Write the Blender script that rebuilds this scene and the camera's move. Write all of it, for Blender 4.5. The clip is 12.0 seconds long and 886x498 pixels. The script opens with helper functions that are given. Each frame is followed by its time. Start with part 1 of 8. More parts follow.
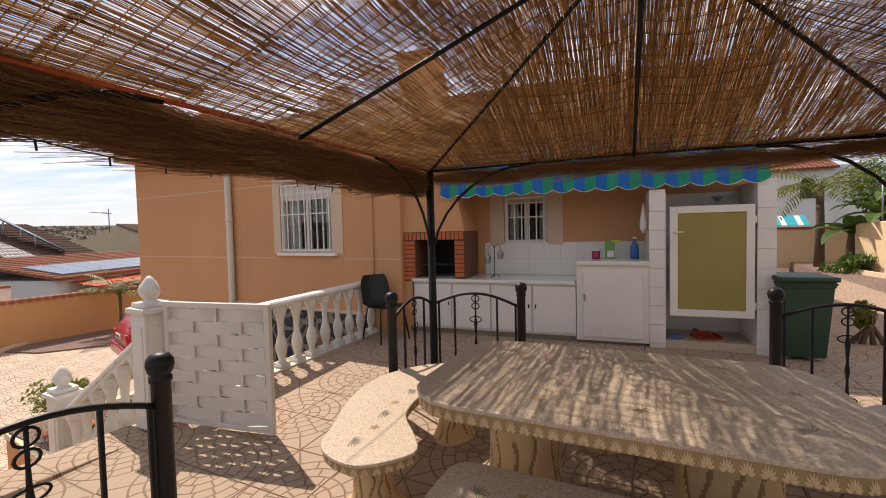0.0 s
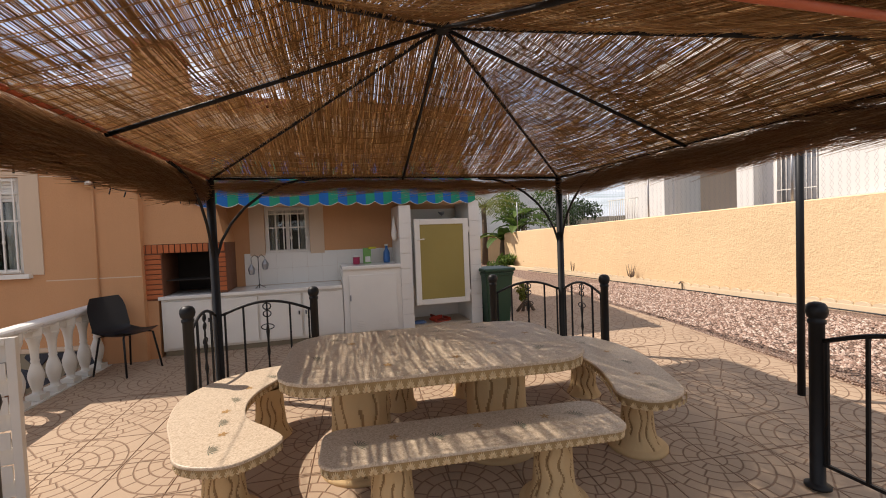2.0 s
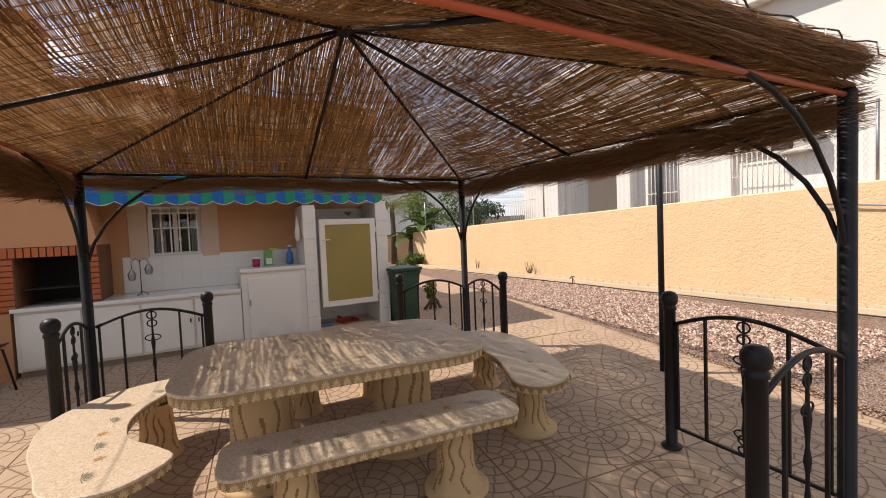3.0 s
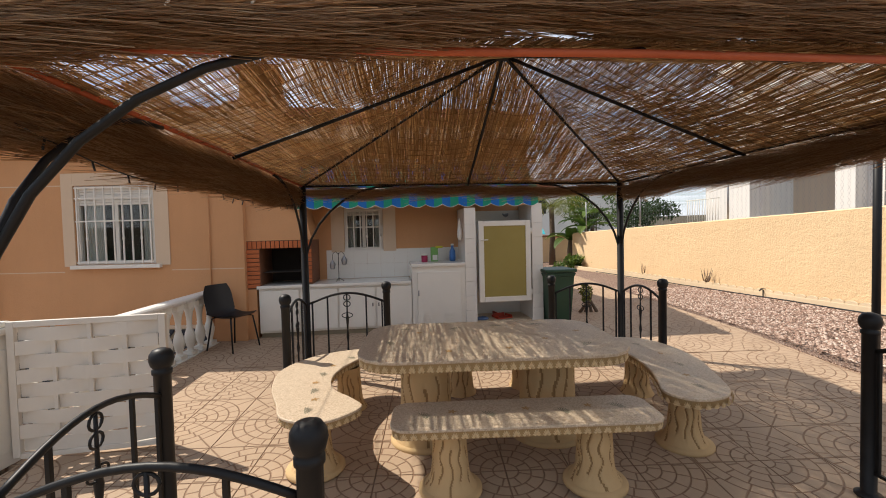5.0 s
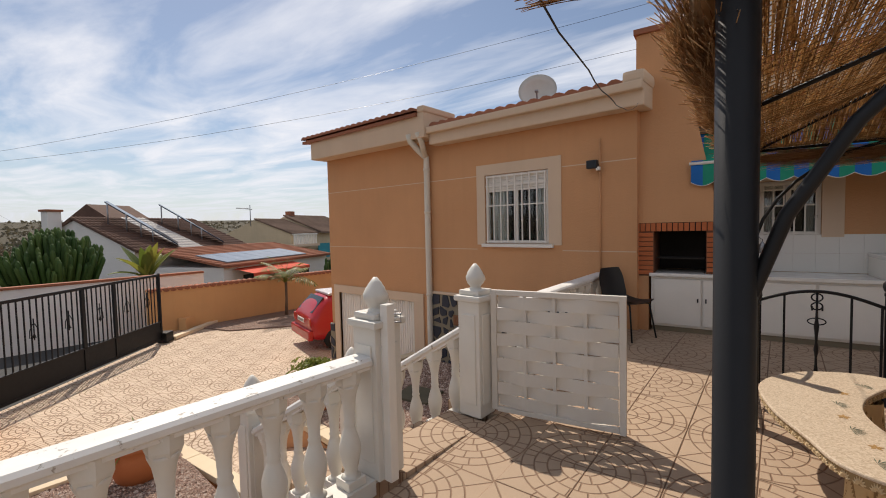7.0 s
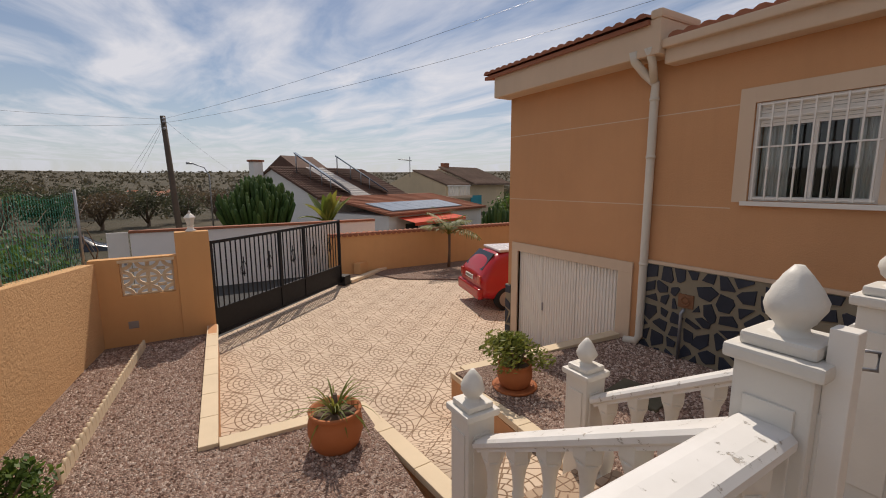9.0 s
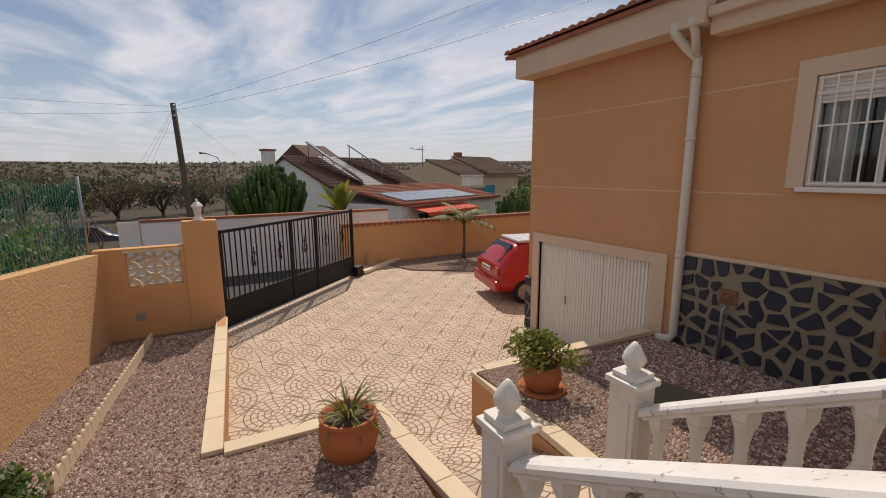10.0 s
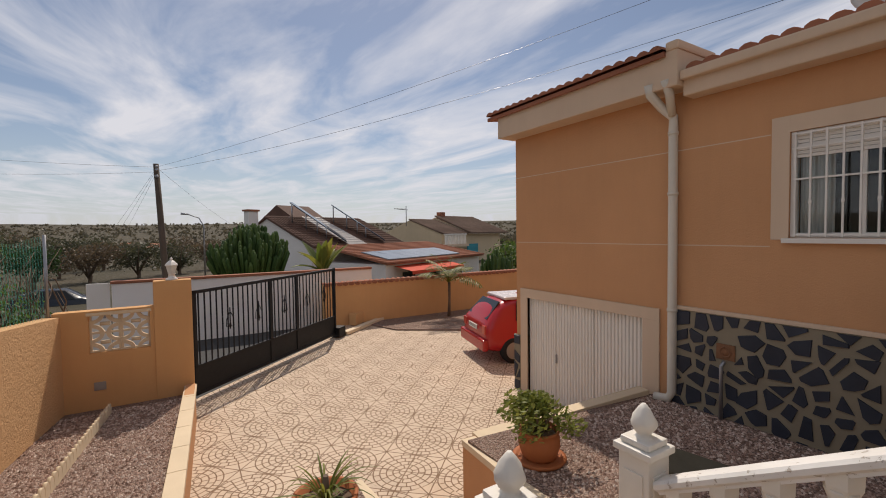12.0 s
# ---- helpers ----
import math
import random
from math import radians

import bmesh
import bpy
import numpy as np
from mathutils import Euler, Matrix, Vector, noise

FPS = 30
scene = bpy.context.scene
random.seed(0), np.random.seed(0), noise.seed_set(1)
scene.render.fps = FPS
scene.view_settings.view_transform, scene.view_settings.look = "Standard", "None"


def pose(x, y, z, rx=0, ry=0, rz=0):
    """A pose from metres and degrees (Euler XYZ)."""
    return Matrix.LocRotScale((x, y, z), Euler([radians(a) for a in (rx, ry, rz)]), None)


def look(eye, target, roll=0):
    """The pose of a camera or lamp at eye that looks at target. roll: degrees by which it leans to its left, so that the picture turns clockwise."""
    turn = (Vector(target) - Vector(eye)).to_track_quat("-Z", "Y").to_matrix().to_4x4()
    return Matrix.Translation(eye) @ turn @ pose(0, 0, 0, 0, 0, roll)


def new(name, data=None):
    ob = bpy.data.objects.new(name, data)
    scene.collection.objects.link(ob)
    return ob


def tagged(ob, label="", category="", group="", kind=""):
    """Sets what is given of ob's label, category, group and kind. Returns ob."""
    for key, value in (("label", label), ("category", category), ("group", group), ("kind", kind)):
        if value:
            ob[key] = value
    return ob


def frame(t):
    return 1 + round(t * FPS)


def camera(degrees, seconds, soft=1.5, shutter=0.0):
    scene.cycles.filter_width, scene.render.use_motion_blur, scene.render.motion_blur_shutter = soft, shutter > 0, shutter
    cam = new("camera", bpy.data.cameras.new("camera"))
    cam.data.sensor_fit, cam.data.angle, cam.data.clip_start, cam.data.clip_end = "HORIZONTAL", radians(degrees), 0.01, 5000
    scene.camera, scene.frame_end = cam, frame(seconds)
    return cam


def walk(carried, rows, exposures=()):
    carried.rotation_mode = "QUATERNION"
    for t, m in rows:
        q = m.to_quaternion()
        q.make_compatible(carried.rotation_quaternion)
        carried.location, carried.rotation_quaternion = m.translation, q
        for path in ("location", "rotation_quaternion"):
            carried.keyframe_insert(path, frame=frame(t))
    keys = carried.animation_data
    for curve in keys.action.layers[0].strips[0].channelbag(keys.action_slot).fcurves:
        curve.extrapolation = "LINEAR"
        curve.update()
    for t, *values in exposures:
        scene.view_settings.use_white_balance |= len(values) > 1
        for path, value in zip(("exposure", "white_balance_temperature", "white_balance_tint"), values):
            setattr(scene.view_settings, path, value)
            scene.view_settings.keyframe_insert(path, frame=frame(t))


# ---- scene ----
cam = camera(91.6, 12.0, soft=1.0)
PATH = [
    (0, (0.072, -0.103, 1.483), (-0.878, 1.655, 1.398), -1.4),
    (0.5, (-0.133, -0.31, 1.46), (-0.782, 1.581, 1.408), -1.7),
    (1, (-0.291, -0.464, 1.471), (-0.627, 1.507, 1.419), -1.8),
    (1.5, (-0.396, -0.6, 1.481), (-0.457, 1.398, 1.422), -2.0),
    (2, (-0.473, -0.711, 1.467), (-0.179, 1.266, 1.397), -2.2),
    (2.5, (-0.49, -0.76, 1.469), (0.131, 1.14, 1.386), -2.1),
    (2.7, (-0.483, -0.772, 1.475), (0.227, 1.095, 1.383), -2.3),
    (4.5, (-0.301, -0.969, 1.489), (-0.05, 1.014, 1.418), -2.3),
    (5, (-0.447, -1.073, 1.51), (-0.466, 0.926, 1.439), -1.4),
    (5.5, (-0.601, -1.15, 1.481), (-0.901, 0.827, 1.424), -1.8),
    (6, (-0.881, -1.083, 1.456), (-1.548, 0.802, 1.401), -1.5),
    (6.5, (-1.186, -1.008, 1.469), (-2.199, 0.715, 1.397), -1.3),
    (7, (-1.577, -0.967, 1.473), (-2.867, 0.558, 1.373), -1.3),
    (7.5, (-1.973, -0.896, 1.44), (-3.42, 0.478, 1.309), -1.0),
    (7.7, (-2.141, -0.845, 1.434), (-3.65, 0.46, 1.291), -0.8),
    (9.3, (-3.17, -0.72, 1.409), (-4.883, 0.259, 1.083), -0.4),
    (9.5, (-3.245, -0.685, 1.395), (-4.963, 0.283, 1.059), -0.5),
    (10, (-3.42, -0.64, 1.36), (-5.141, 0.317, 1.013), -0.4),
    (10.5, (-3.549, -0.653, 1.32), (-5.269, 0.307, 0.973), -0.3),
    (11, (-3.617, -0.649, 1.283), (-5.337, 0.311, 0.939), -0.2),
    (11.5, (-3.607, -0.628, 1.295), (-5.326, 0.341, 0.971), -0.2),
    (12, (-3.588, -0.588, 1.303), (-5.295, 0.452, 1.227), -0.8),
]
EXPOSURES = [(0.0, 0.35, 6700, 16), (2.5, 0.42, 6700, 14), (5.0, 0.42, 6600, 10), (5.5, 0.42, 6480, 8), (6.0, 0.40, 6550, 10), (6.5, 0.28, 6600, 11), (7.0, 0.04, 6600, 12), (7.5, -0.18, 6600, 13), (9.5, -0.28, 6700, 14), (12.0, -0.25, 6700, 14)]
walk(cam, [(t, look(eye, target, roll)) for t, eye, target, roll in PATH], EXPOSURES)

# ---- daylight ----
SUN_WAY = Vector((0.73, -0.335, -1.0)).normalized()
world = bpy.data.worlds.new("daylight")
scene.world = world
world.use_nodes = True
wt = world.node_tree
for n in list(wt.nodes):
    wt.nodes.remove(n)
sky = wt.nodes.new("ShaderNodeTexSky")
sky.sky_type = "NISHITA"
sky.sun_disc = False
sky.sun_elevation = math.asin(-SUN_WAY.z)
sky.sun_rotation = math.atan2(-SUN_WAY.x, -SUN_WAY.y)
sky.air_density, sky.dust_density, sky.ozone_density = 1.0, 0.4, 1.5
geo = wt.nodes.new("ShaderNodeTexCoord")
sep = wt.nodes.new("ShaderNodeSeparateXYZ")
wt.links.new(geo.outputs["Generated"], sep.inputs[0])
# thin streaky cloud on a plane overhead
up = wt.nodes.new("ShaderNodeMath")
up.operation = "MAXIMUM"
wt.links.new(sep.outputs["Z"], up.inputs[0])
up.inputs[1].default_value = 0.04
flat = wt.nodes.new("ShaderNodeVectorMath")
flat.operation = "DIVIDE"
comb = wt.nodes.new("ShaderNodeCombineXYZ")
for i in range(3):
    wt.links.new(up.outputs[0], comb.inputs[i])
wt.links.new(geo.outputs["Generated"], flat.inputs[0])
wt.links.new(comb.outputs[0], flat.inputs[1])
mp = wt.nodes.new("ShaderNodeMapping")
mp.inputs["Rotation"].default_value = (0, 0, radians(35))
mp.inputs["Scale"].default_value = (0.55, 1.5, 1.0)
wt.links.new(flat.outputs[0], mp.inputs[0])
cn = wt.nodes.new("ShaderNodeTexNoise")
cn.inputs["Scale"].default_value = 0.85
cn.inputs["Detail"].default_value = 9
cn.inputs["Roughness"].default_value = 0.56
cn.inputs["Distortion"].default_value = 0.5
wt.links.new(mp.outputs[0], cn.inputs[0])
cr = wt.nodes.new("ShaderNodeValToRGB")
cr.color_ramp.elements[0].position, cr.color_ramp.elements[1].position = 0.40, 0.66
cr.color_ramp.elements[0].color, cr.color_ramp.elements[1].color = (0.06, 0.06, 0.06, 1), (0.90, 0.88, 0.88, 1)
wt.links.new(cn.outputs[0], cr.inputs[0])
mixc = wt.nodes.new("ShaderNodeMix")
mixc.data_type = "RGBA"
wt.links.new(cr.outputs[0], mixc.inputs["Factor"])
wt.links.new(sky.outputs[0], mixc.inputs["A"])
mixc.inputs["B"].default_value = (10.5, 10.7, 11.2, 1)
# pale haze towards the horizon
low = wt.nodes.new("ShaderNodeMath")
low.operation = "SUBTRACT"
low.inputs[0].default_value = 1.0
wt.links.new(up.outputs[0], low.inputs[1])
hz = wt.nodes.new("ShaderNodeMath")
hz.operation = "POWER"
wt.links.new(low.outputs[0], hz.inputs[0])
hz.inputs[1].default_value = 13.0
hm = wt.nodes.new("ShaderNodeMix")
hm.data_type = "RGBA"
wt.links.new(hz.outputs[0], hm.inputs["Factor"])
wt.links.new(mixc.outputs["Result"], hm.inputs["A"])
hm.inputs["B"].default_value = (7.4, 8.0, 9.0, 1)
bg = wt.nodes.new("ShaderNodeBackground")
bg.inputs["Strength"].default_value = 0.085
wt.links.new(hm.outputs["Result"], bg.inputs[0])
wo = wt.nodes.new("ShaderNodeOutputWorld")
wt.links.new(bg.outputs[0], wo.inputs[0])
sun_data = bpy.data.lights.new("sun", "SUN")
sun_data.energy, sun_data.angle, sun_data.color = 4.1, radians(0.55), (1.0, 0.925, 0.81)
sun = new("sun", sun_data)
sun.matrix_world = look((0, 0, 30), Vector((0, 0, 30)) + SUN_WAY)

# ---- materials ----
class Nodes:
    """Small wrapper to write node trees in few lines."""

    def __init__(self, name):
        self.m = bpy.data.materials.new(name)
        self.m.use_nodes = True
        self.t = self.m.node_tree
        self.b = self.t.nodes["Principled BSDF"]

    def n(self, kind, **props):
        node = self.t.nodes.new(kind)
        for k, v in props.items():
            if k == "op":
                node.operation = v
            elif k == "dt":
                node.data_type = v
            elif k == "bt":
                node.blend_type = v
            elif k == "feat":
                node.feature = v
            elif k == "wave":
                node.wave_type = v
            elif k == "bands":
                node.bands_direction = v
        return node

    def link(self, a, b):
        self.t.links.new(a, b)

    def val(self, sock, v):
        if isinstance(v, bpy.types.NodeSocket):
            self.link(v, sock)
        else:
            sock.default_value = v

    def math(self, op, a, b=0.0, c=None):
        node = self.n("ShaderNodeMath", op=op)
        self.val(node.inputs[0], a)
        self.val(node.inputs[1], b)
        if c is not None:
            self.val(node.inputs[2], c)
        return node.outputs[0]

    def coords(self, kind="Object", rot=0.0, scale=(1, 1, 1)):
        tc = self.n("ShaderNodeTexCoord")
        if kind == "World":
            src = self.n("ShaderNodeNewGeometry").outputs["Position"]
        else:
            src = tc.outputs[kind]
        mp = self.n("ShaderNodeMapping")
        self.link(src, mp.inputs[0])
        mp.inputs["Rotation"].default_value = (0, 0, rot)
        mp.inputs["Scale"].default_value = scale
        return mp.outputs[0]

    def noise(self, co, scale, detail=4, rough=0.55):
        node = self.n("ShaderNodeTexNoise")
        self.link(co, node.inputs["Vector"])
        node.inputs["Scale"].default_value, node.inputs["Detail"].default_value = scale, detail
        node.inputs["Roughness"].default_value = rough
        return node.outputs["Fac"]

    def ramp(self, fac, stops):
        node = self.n("ShaderNodeValToRGB")
        els = node.color_ramp.elements
        while len(els) < len(stops):
            els.new(0.5)
        for e, (p, c) in zip(els, stops):
            e.position = p
            e.color = c if len(c) == 4 else (*c, 1)
        self.link(fac, node.inputs[0])
        return node.outputs[0]

    def mix(self, fac, a, b, bt="MIX"):
        node = self.n("ShaderNodeMix", dt="RGBA", bt=bt)
        self.val(node.inputs["Factor"], fac)
        self.val(node.inputs["A"], a)
        self.val(node.inputs["B"], b)
        return node.outputs["Result"]

    def bump(self, height, strength=0.3, dist=0.01, prev=None):
        node = self.n("ShaderNodeBump")
        node.inputs["Strength"].default_value, node.inputs["Distance"].default_value = strength, dist
        self.link(height, node.inputs["Height"])
        if prev is not None:
            self.link(prev, node.inputs["Normal"])
        return node.outputs[0]

    def done(self, color, rough=0.7, normal=None, metal=0.0, spec=0.5):
        self.val(self.b.inputs["Base Color"], color)
        self.val(self.b.inputs["Roughness"], rough)
        self.b.inputs["Metallic"].default_value = metal
        self.b.inputs["Specular IOR Level"].default_value = spec
        if normal is not None:
            self.link(normal, self.b.inputs["Normal"])
        return self.m

    def through_light(self, color, share, made):
        """Lets part of the light pass through a thin leaf or reed."""
        tr = self.n("ShaderNodeBsdfTranslucent")
        self.val(tr.inputs["Color"], color)
        mx = self.n("ShaderNodeMixShader")
        mx.inputs[0].default_value = share
        self.link(self.b.outputs[0], mx.inputs[1])
        self.link(tr.outputs[0], mx.inputs[2])
        self.link(mx.outputs[0], self.t.nodes["Material Output"].inputs["Surface"])
        return made


def shade(c, k):
    return (min(c[0] * k, 1), min(c[1] * k, 1), min(c[2] * k, 1), 1)


def plain(name, col, rough=0.6, grain=0.12, scale=9.0, bump=0.15, metal=0.0, spec=0.4, dist=0.004, fine=120.0):
    """Paint, stone or metal with stains at a large scale and grain at a fine one."""
    k = Nodes(name)
    co = k.coords("World")
    big = k.noise(co, scale * 0.12, 5, 0.6)
    mid = k.noise(co, scale, 5, 0.6)
    small = k.noise(co, fine, 3, 0.6)
    c = k.ramp(big, [(0.3, shade(col, 1 - grain)), (0.7, shade(col, 1 + grain))])
    c = k.mix(k.math("MULTIPLY", mid, grain * 1.6), c, shade(col, 0.6))
    rg = k.math("MULTIPLY_ADD", mid, 0.25, rough - 0.12)
    nb = k.bump(small, bump, dist)
    return k.done(c, rg, nb, metal, spec)


def stucco(name, col, bump=0.5, size=90.0, stain=0.10, dist=0.006):
    k = Nodes(name)
    co = k.coords("World")
    big = k.noise(co, 0.7, 6, 0.62)
    streak = k.noise(k.coords("World", scale=(5.0, 5.0, 0.5)), 1.0, 5, 0.6)
    fine = k.noise(co, size, 4, 0.7)
    rough = k.noise(co, size * 0.3, 3, 0.6)
    c = k.ramp(big, [(0.25, shade(col, 1 - stain)), (0.75, shade(col, 1 + stain * 0.6))])
    c = k.mix(k.math("MULTIPLY", k.math("SUBTRACT", streak, 0.45), 0.55), c, shade(col, 0.72))
    c = k.mix(k.math("MULTIPLY", fine, 0.22), c, shade(col, 0.75))
    h = k.math("ADD", fine, k.math("MULTIPLY", rough, 0.8))
    return k.done(c, 0.92, k.bump(h, bump, dist), 0, 0.2)


PEACH = (0.60, 0.315, 0.155)
M_HOUSE = stucco("peach_render", PEACH, 0.6, 85, 0.09, 0.008)
# the house's paint again, its sunlit look put into a brighter, yellower colour
M_WALL = stucco("sunlit_wall_render", (0.82, 0.60, 0.36), 0.7, 26, 0.07, 0.02)
M_TRIM = stucco("cream_render", (0.66, 0.50, 0.36), 0.2, 120, 0.06)
M_WHITE = plain("white_paint", (0.77, 0.725, 0.655), 0.45, 0.05, 10, 0.1)
M_BALUSTER = plain("weathered_white_paint", (0.69, 0.655, 0.585), 0.5, 0.09, 8, 0.25, fine=60)
M_TILEWHITE = plain("white_glazed_tile", (0.77, 0.73, 0.67), 0.18, 0.03, 6, 0.02)
M_BLACK = plain("black_painted_iron", (0.010, 0.010, 0.011), 0.48, 0.2, 12, 0.1, 0.0, 0.3, 0.002)
M_RUST = plain("red_oxide_bar", (0.46, 0.105, 0.04), 0.55, 0.2, 14, 0.15)
M_BLACKPL = plain("black_plastic", (0.012, 0.013, 0.016), 0.4, 0.1, 12, 0.1)
M_GREENPL = plain("dark_green_plastic", (0.018, 0.055, 0.028), 0.45, 0.12, 6, 0.1)
M_TERRA = plain("terracotta", (0.42, 0.135, 0.045), 0.75, 0.15, 10, 0.25)
M_GLASSD = plain("dark_window_glass", (0.015, 0.017, 0.018), 0.06, 0.1, 3, 0.0)
M_ROOFTILE = plain("clay_roof_tile", (0.34, 0.13, 0.07), 0.85, 0.22, 7, 0.3)
M_ROOFDARK = plain("weathered_roof_tile", (0.14, 0.078, 0.055), 0.9, 0.25, 7, 0.3)
M_STONEEDGE = plain("cream_coping_stone", (0.70, 0.56, 0.38), 0.8, 0.08, 8, 0.3, fine=70)
M_YELLOWPANEL = plain("yellowed_fabric_panel", (0.33, 0.255, 0.075), 0.8, 0.10, 5, 0.1)
M_CURTAIN = plain("white_curtain", (0.62, 0.60, 0.55), 0.9, 0.08, 6, 0.1)
M_GREY = plain("grey_metal", (0.33, 0.33, 0.34), 0.4, 0.1, 10, 0.1, 0.7)
# black for hearth soot, dark wire and the painted shade of hollows
M_SOOTSHADE = plain("soot_and_shade_black", (0.03, 0.022, 0.017), 0.9, 0.3, 6, 0.3)
M_BLUESTRIPE = plain("blue_awning_cloth", (0.012, 0.13, 0.42), 0.85, 0.08, 8, 0.1)
M_GREENSTRIPE = plain("green_awning_cloth", (0.012, 0.26, 0.16), 0.85, 0.08, 8, 0.1)
M_MORTAR = plain("grey_mortar", (0.27, 0.225, 0.155), 0.9, 0.1, 12, 0.4)
M_SLATE = plain("dark_slate_stone", (0.028, 0.033, 0.048), 0.55, 0.35, 9, 0.35, fine=50)
M_SANDSTONE = plain("brown_vent_tile", (0.25, 0.115, 0.055), 0.85, 0.2, 14, 0.4)
M_ROAD = plain("asphalt", (0.055, 0.054, 0.052), 0.9, 0.15, 5, 0.4)
M_HOUSEWHITE = plain("white_render", (0.80, 0.765, 0.72), 0.85, 0.05, 4, 0.3, fine=60)
M_REDCAR = plain("red_car_paint", (0.42, 0.012, 0.016), 0.22, 0.03, 3, 0.0, 0.0, 0.6)
M_TYRE = plain("tyre_rubber", (0.018, 0.018, 0.018), 0.85, 0.1, 12, 0.1)
M_ORANGE = plain("orange_awning_cloth", (0.62, 0.07, 0.025), 0.8, 0.08, 8, 0.1)
M_SOLARPALE = plain("pale_solar_glass", (0.20, 0.22, 0.25), 0.15, 0.1)
M_SOLAR = plain("solar_panel_glass", (0.02, 0.028, 0.045), 0.12, 0.1, 5, 0.0)


def reed(name, along=0):
    """Split reeds: long fibres across the local width, each a different straw tone."""
    k = Nodes(name)
    info = k.n("ShaderNodeNewGeometry")
    rnd = info.outputs["Random Per Island"]
    co = k.coords("World")
    fine = k.noise(co, 55, 4, 0.7)
    big = k.noise(co, 1.3, 4, 0.6)
    c = k.ramp(rnd, [(0.0, (0.30, 0.185, 0.095)), (0.35, (0.52, 0.345, 0.18)), (0.75, (0.68, 0.485, 0.27)), (1.0, (0.82, 0.64, 0.40))])
    c = k.mix(k.math("MULTIPLY", fine, 0.4), c, (0.30, 0.19, 0.10, 1))
    c = k.mix(k.math("MULTIPLY", big, 0.3), c, (0.34, 0.22, 0.12, 1))
    return k.through_light(c, 0.68, k.done(c, 0.85, k.bump(fine, 0.4, 0.003), 0, 0.25))


M_REED = reed("split_reed")


def paving(name, base, angle, period, grout, big_tint, wide, shift=(0, 0)):
    """Cast paving: concentric rings on a square lattice, each ring cut into blocks, with joints pressed in."""
    k = Nodes(name)
    co = k.coords("World", angle)
    co.node.inputs["Location"].default_value = (*shift, 0)
    sp = k.n("ShaderNodeSeparateXYZ")
    k.link(co, sp.inputs[0])
    ux = k.math("SUBTRACT", k.math("FRACT", k.math("DIVIDE", sp.outputs[0], period)), 0.5)
    uy = k.math("SUBTRACT", k.math("FRACT", k.math("DIVIDE", sp.outputs[1], period)), 0.5)
    r = k.math("SQRT", k.math("ADD", k.math("MULTIPLY", ux, ux), k.math("MULTIPLY", uy, uy)))
    a = k.math("DIVIDE", k.math("ARCTAN2", uy, ux), 2 * math.pi)
    # rings out to the circle's rim, radial cuts in each ring
    ring = k.math("MULTIPLY", r, 10.3)
    ringd = k.math("ABSOLUTE", k.math("SUBTRACT", k.math("FRACT", ring), 0.5))
    idx = k.math("FLOOR", ring)
    cuts = k.math("MULTIPLY", k.math("ADD", idx, 1.0), 4.0)
    seg = k.math("ADD", k.math("MULTIPLY", a, cuts), k.math("MULTIPLY", idx, 0.37))
    segd = k.math("ABSOLUTE", k.math("SUBTRACT", k.math("FRACT", seg), 0.5))
    segw = k.math("MULTIPLY", k.math("DIVIDE", k.math("SUBTRACT", 0.5, segd), cuts), k.math("MULTIPLY", r, 6.283))
    ringw = k.math("DIVIDE", k.math("SUBTRACT", 0.5, ringd), 10.3)
    inside = k.math("LESS_THAN", r, 0.486)
    gap_in = k.math("MINIMUM", segw, ringw)
    # outside: rays that run on to the lattice's corners
    ray = k.math("MULTIPLY", a, 16.0)
    rayd = k.math("ABSOLUTE", k.math("SUBTRACT", k.math("FRACT", ray), 0.5))
    rayw = k.math("MULTIPLY", k.math("DIVIDE", k.math("SUBTRACT", 0.5, rayd), 16.0), k.math("MULTIPLY", r, 6.283))
    tx = k.math("ABSOLUTE", k.math("SUBTRACT", k.math("ABSOLUTE", ux), 0.5))
    ty = k.math("ABSOLUTE", k.math("SUBTRACT", k.math("ABSOLUTE", uy), 0.5))
    rim = k.math("ABSOLUTE", k.math("SUBTRACT", r, 0.486))
    gap_out = k.math("MINIMUM", k.math("MINIMUM", rayw, rim), k.math("MINIMUM", tx, ty))
    gap = k.math("ADD", k.math("MULTIPLY", inside, gap_in), k.math("MULTIPLY", k.math("SUBTRACT", 1.0, inside), gap_out))
    gap = k.math("MINIMUM", gap, k.math("MINIMUM", k.math("ABSOLUTE", ux), k.math("ABSOLUTE", uy)))
    gap = k.math("ADD", gap, k.math("MULTIPLY", k.math("SUBTRACT", k.noise(co, 40, 2), 0.5), 0.006))
    line = k.n("ShaderNodeMapRange")
    k.link(gap, line.inputs["Value"])
    line.inputs["From Min"].default_value, line.inputs["From Max"].default_value = wide * 0.3, wide
    mask = line.outputs[0]
    big = k.noise(co, 0.8, 5, 0.65)
    mid = k.noise(co, 9, 4, 0.6)
    fine = k.noise(co, 160, 3, 0.6)
    info = k.n("ShaderNodeObjectInfo")
    c = k.ramp(big, [(0.3, shade(base, 0.86)), (0.7, shade(base, 1.08))])
    c = k.mix(k.math("MULTIPLY", mid, 0.35), c, big_tint)
    c = k.mix(k.math("MULTIPLY", info.outputs["Random"], 0.10), c, shade(base, 0.7))
    c = k.mix(k.math("MULTIPLY", k.noise(co, 95, 4, 0.7), 0.45), c, shade(base, 0.62))
    c = k.mix(k.math("SUBTRACT", 1.0, mask), c, grout)
    nb = k.bump(mask, 0.8, 0.006)
    nb = k.bump(fine, 0.2, 0.002, nb)
    return k.done(c, 0.8, nb, 0, 0.3)


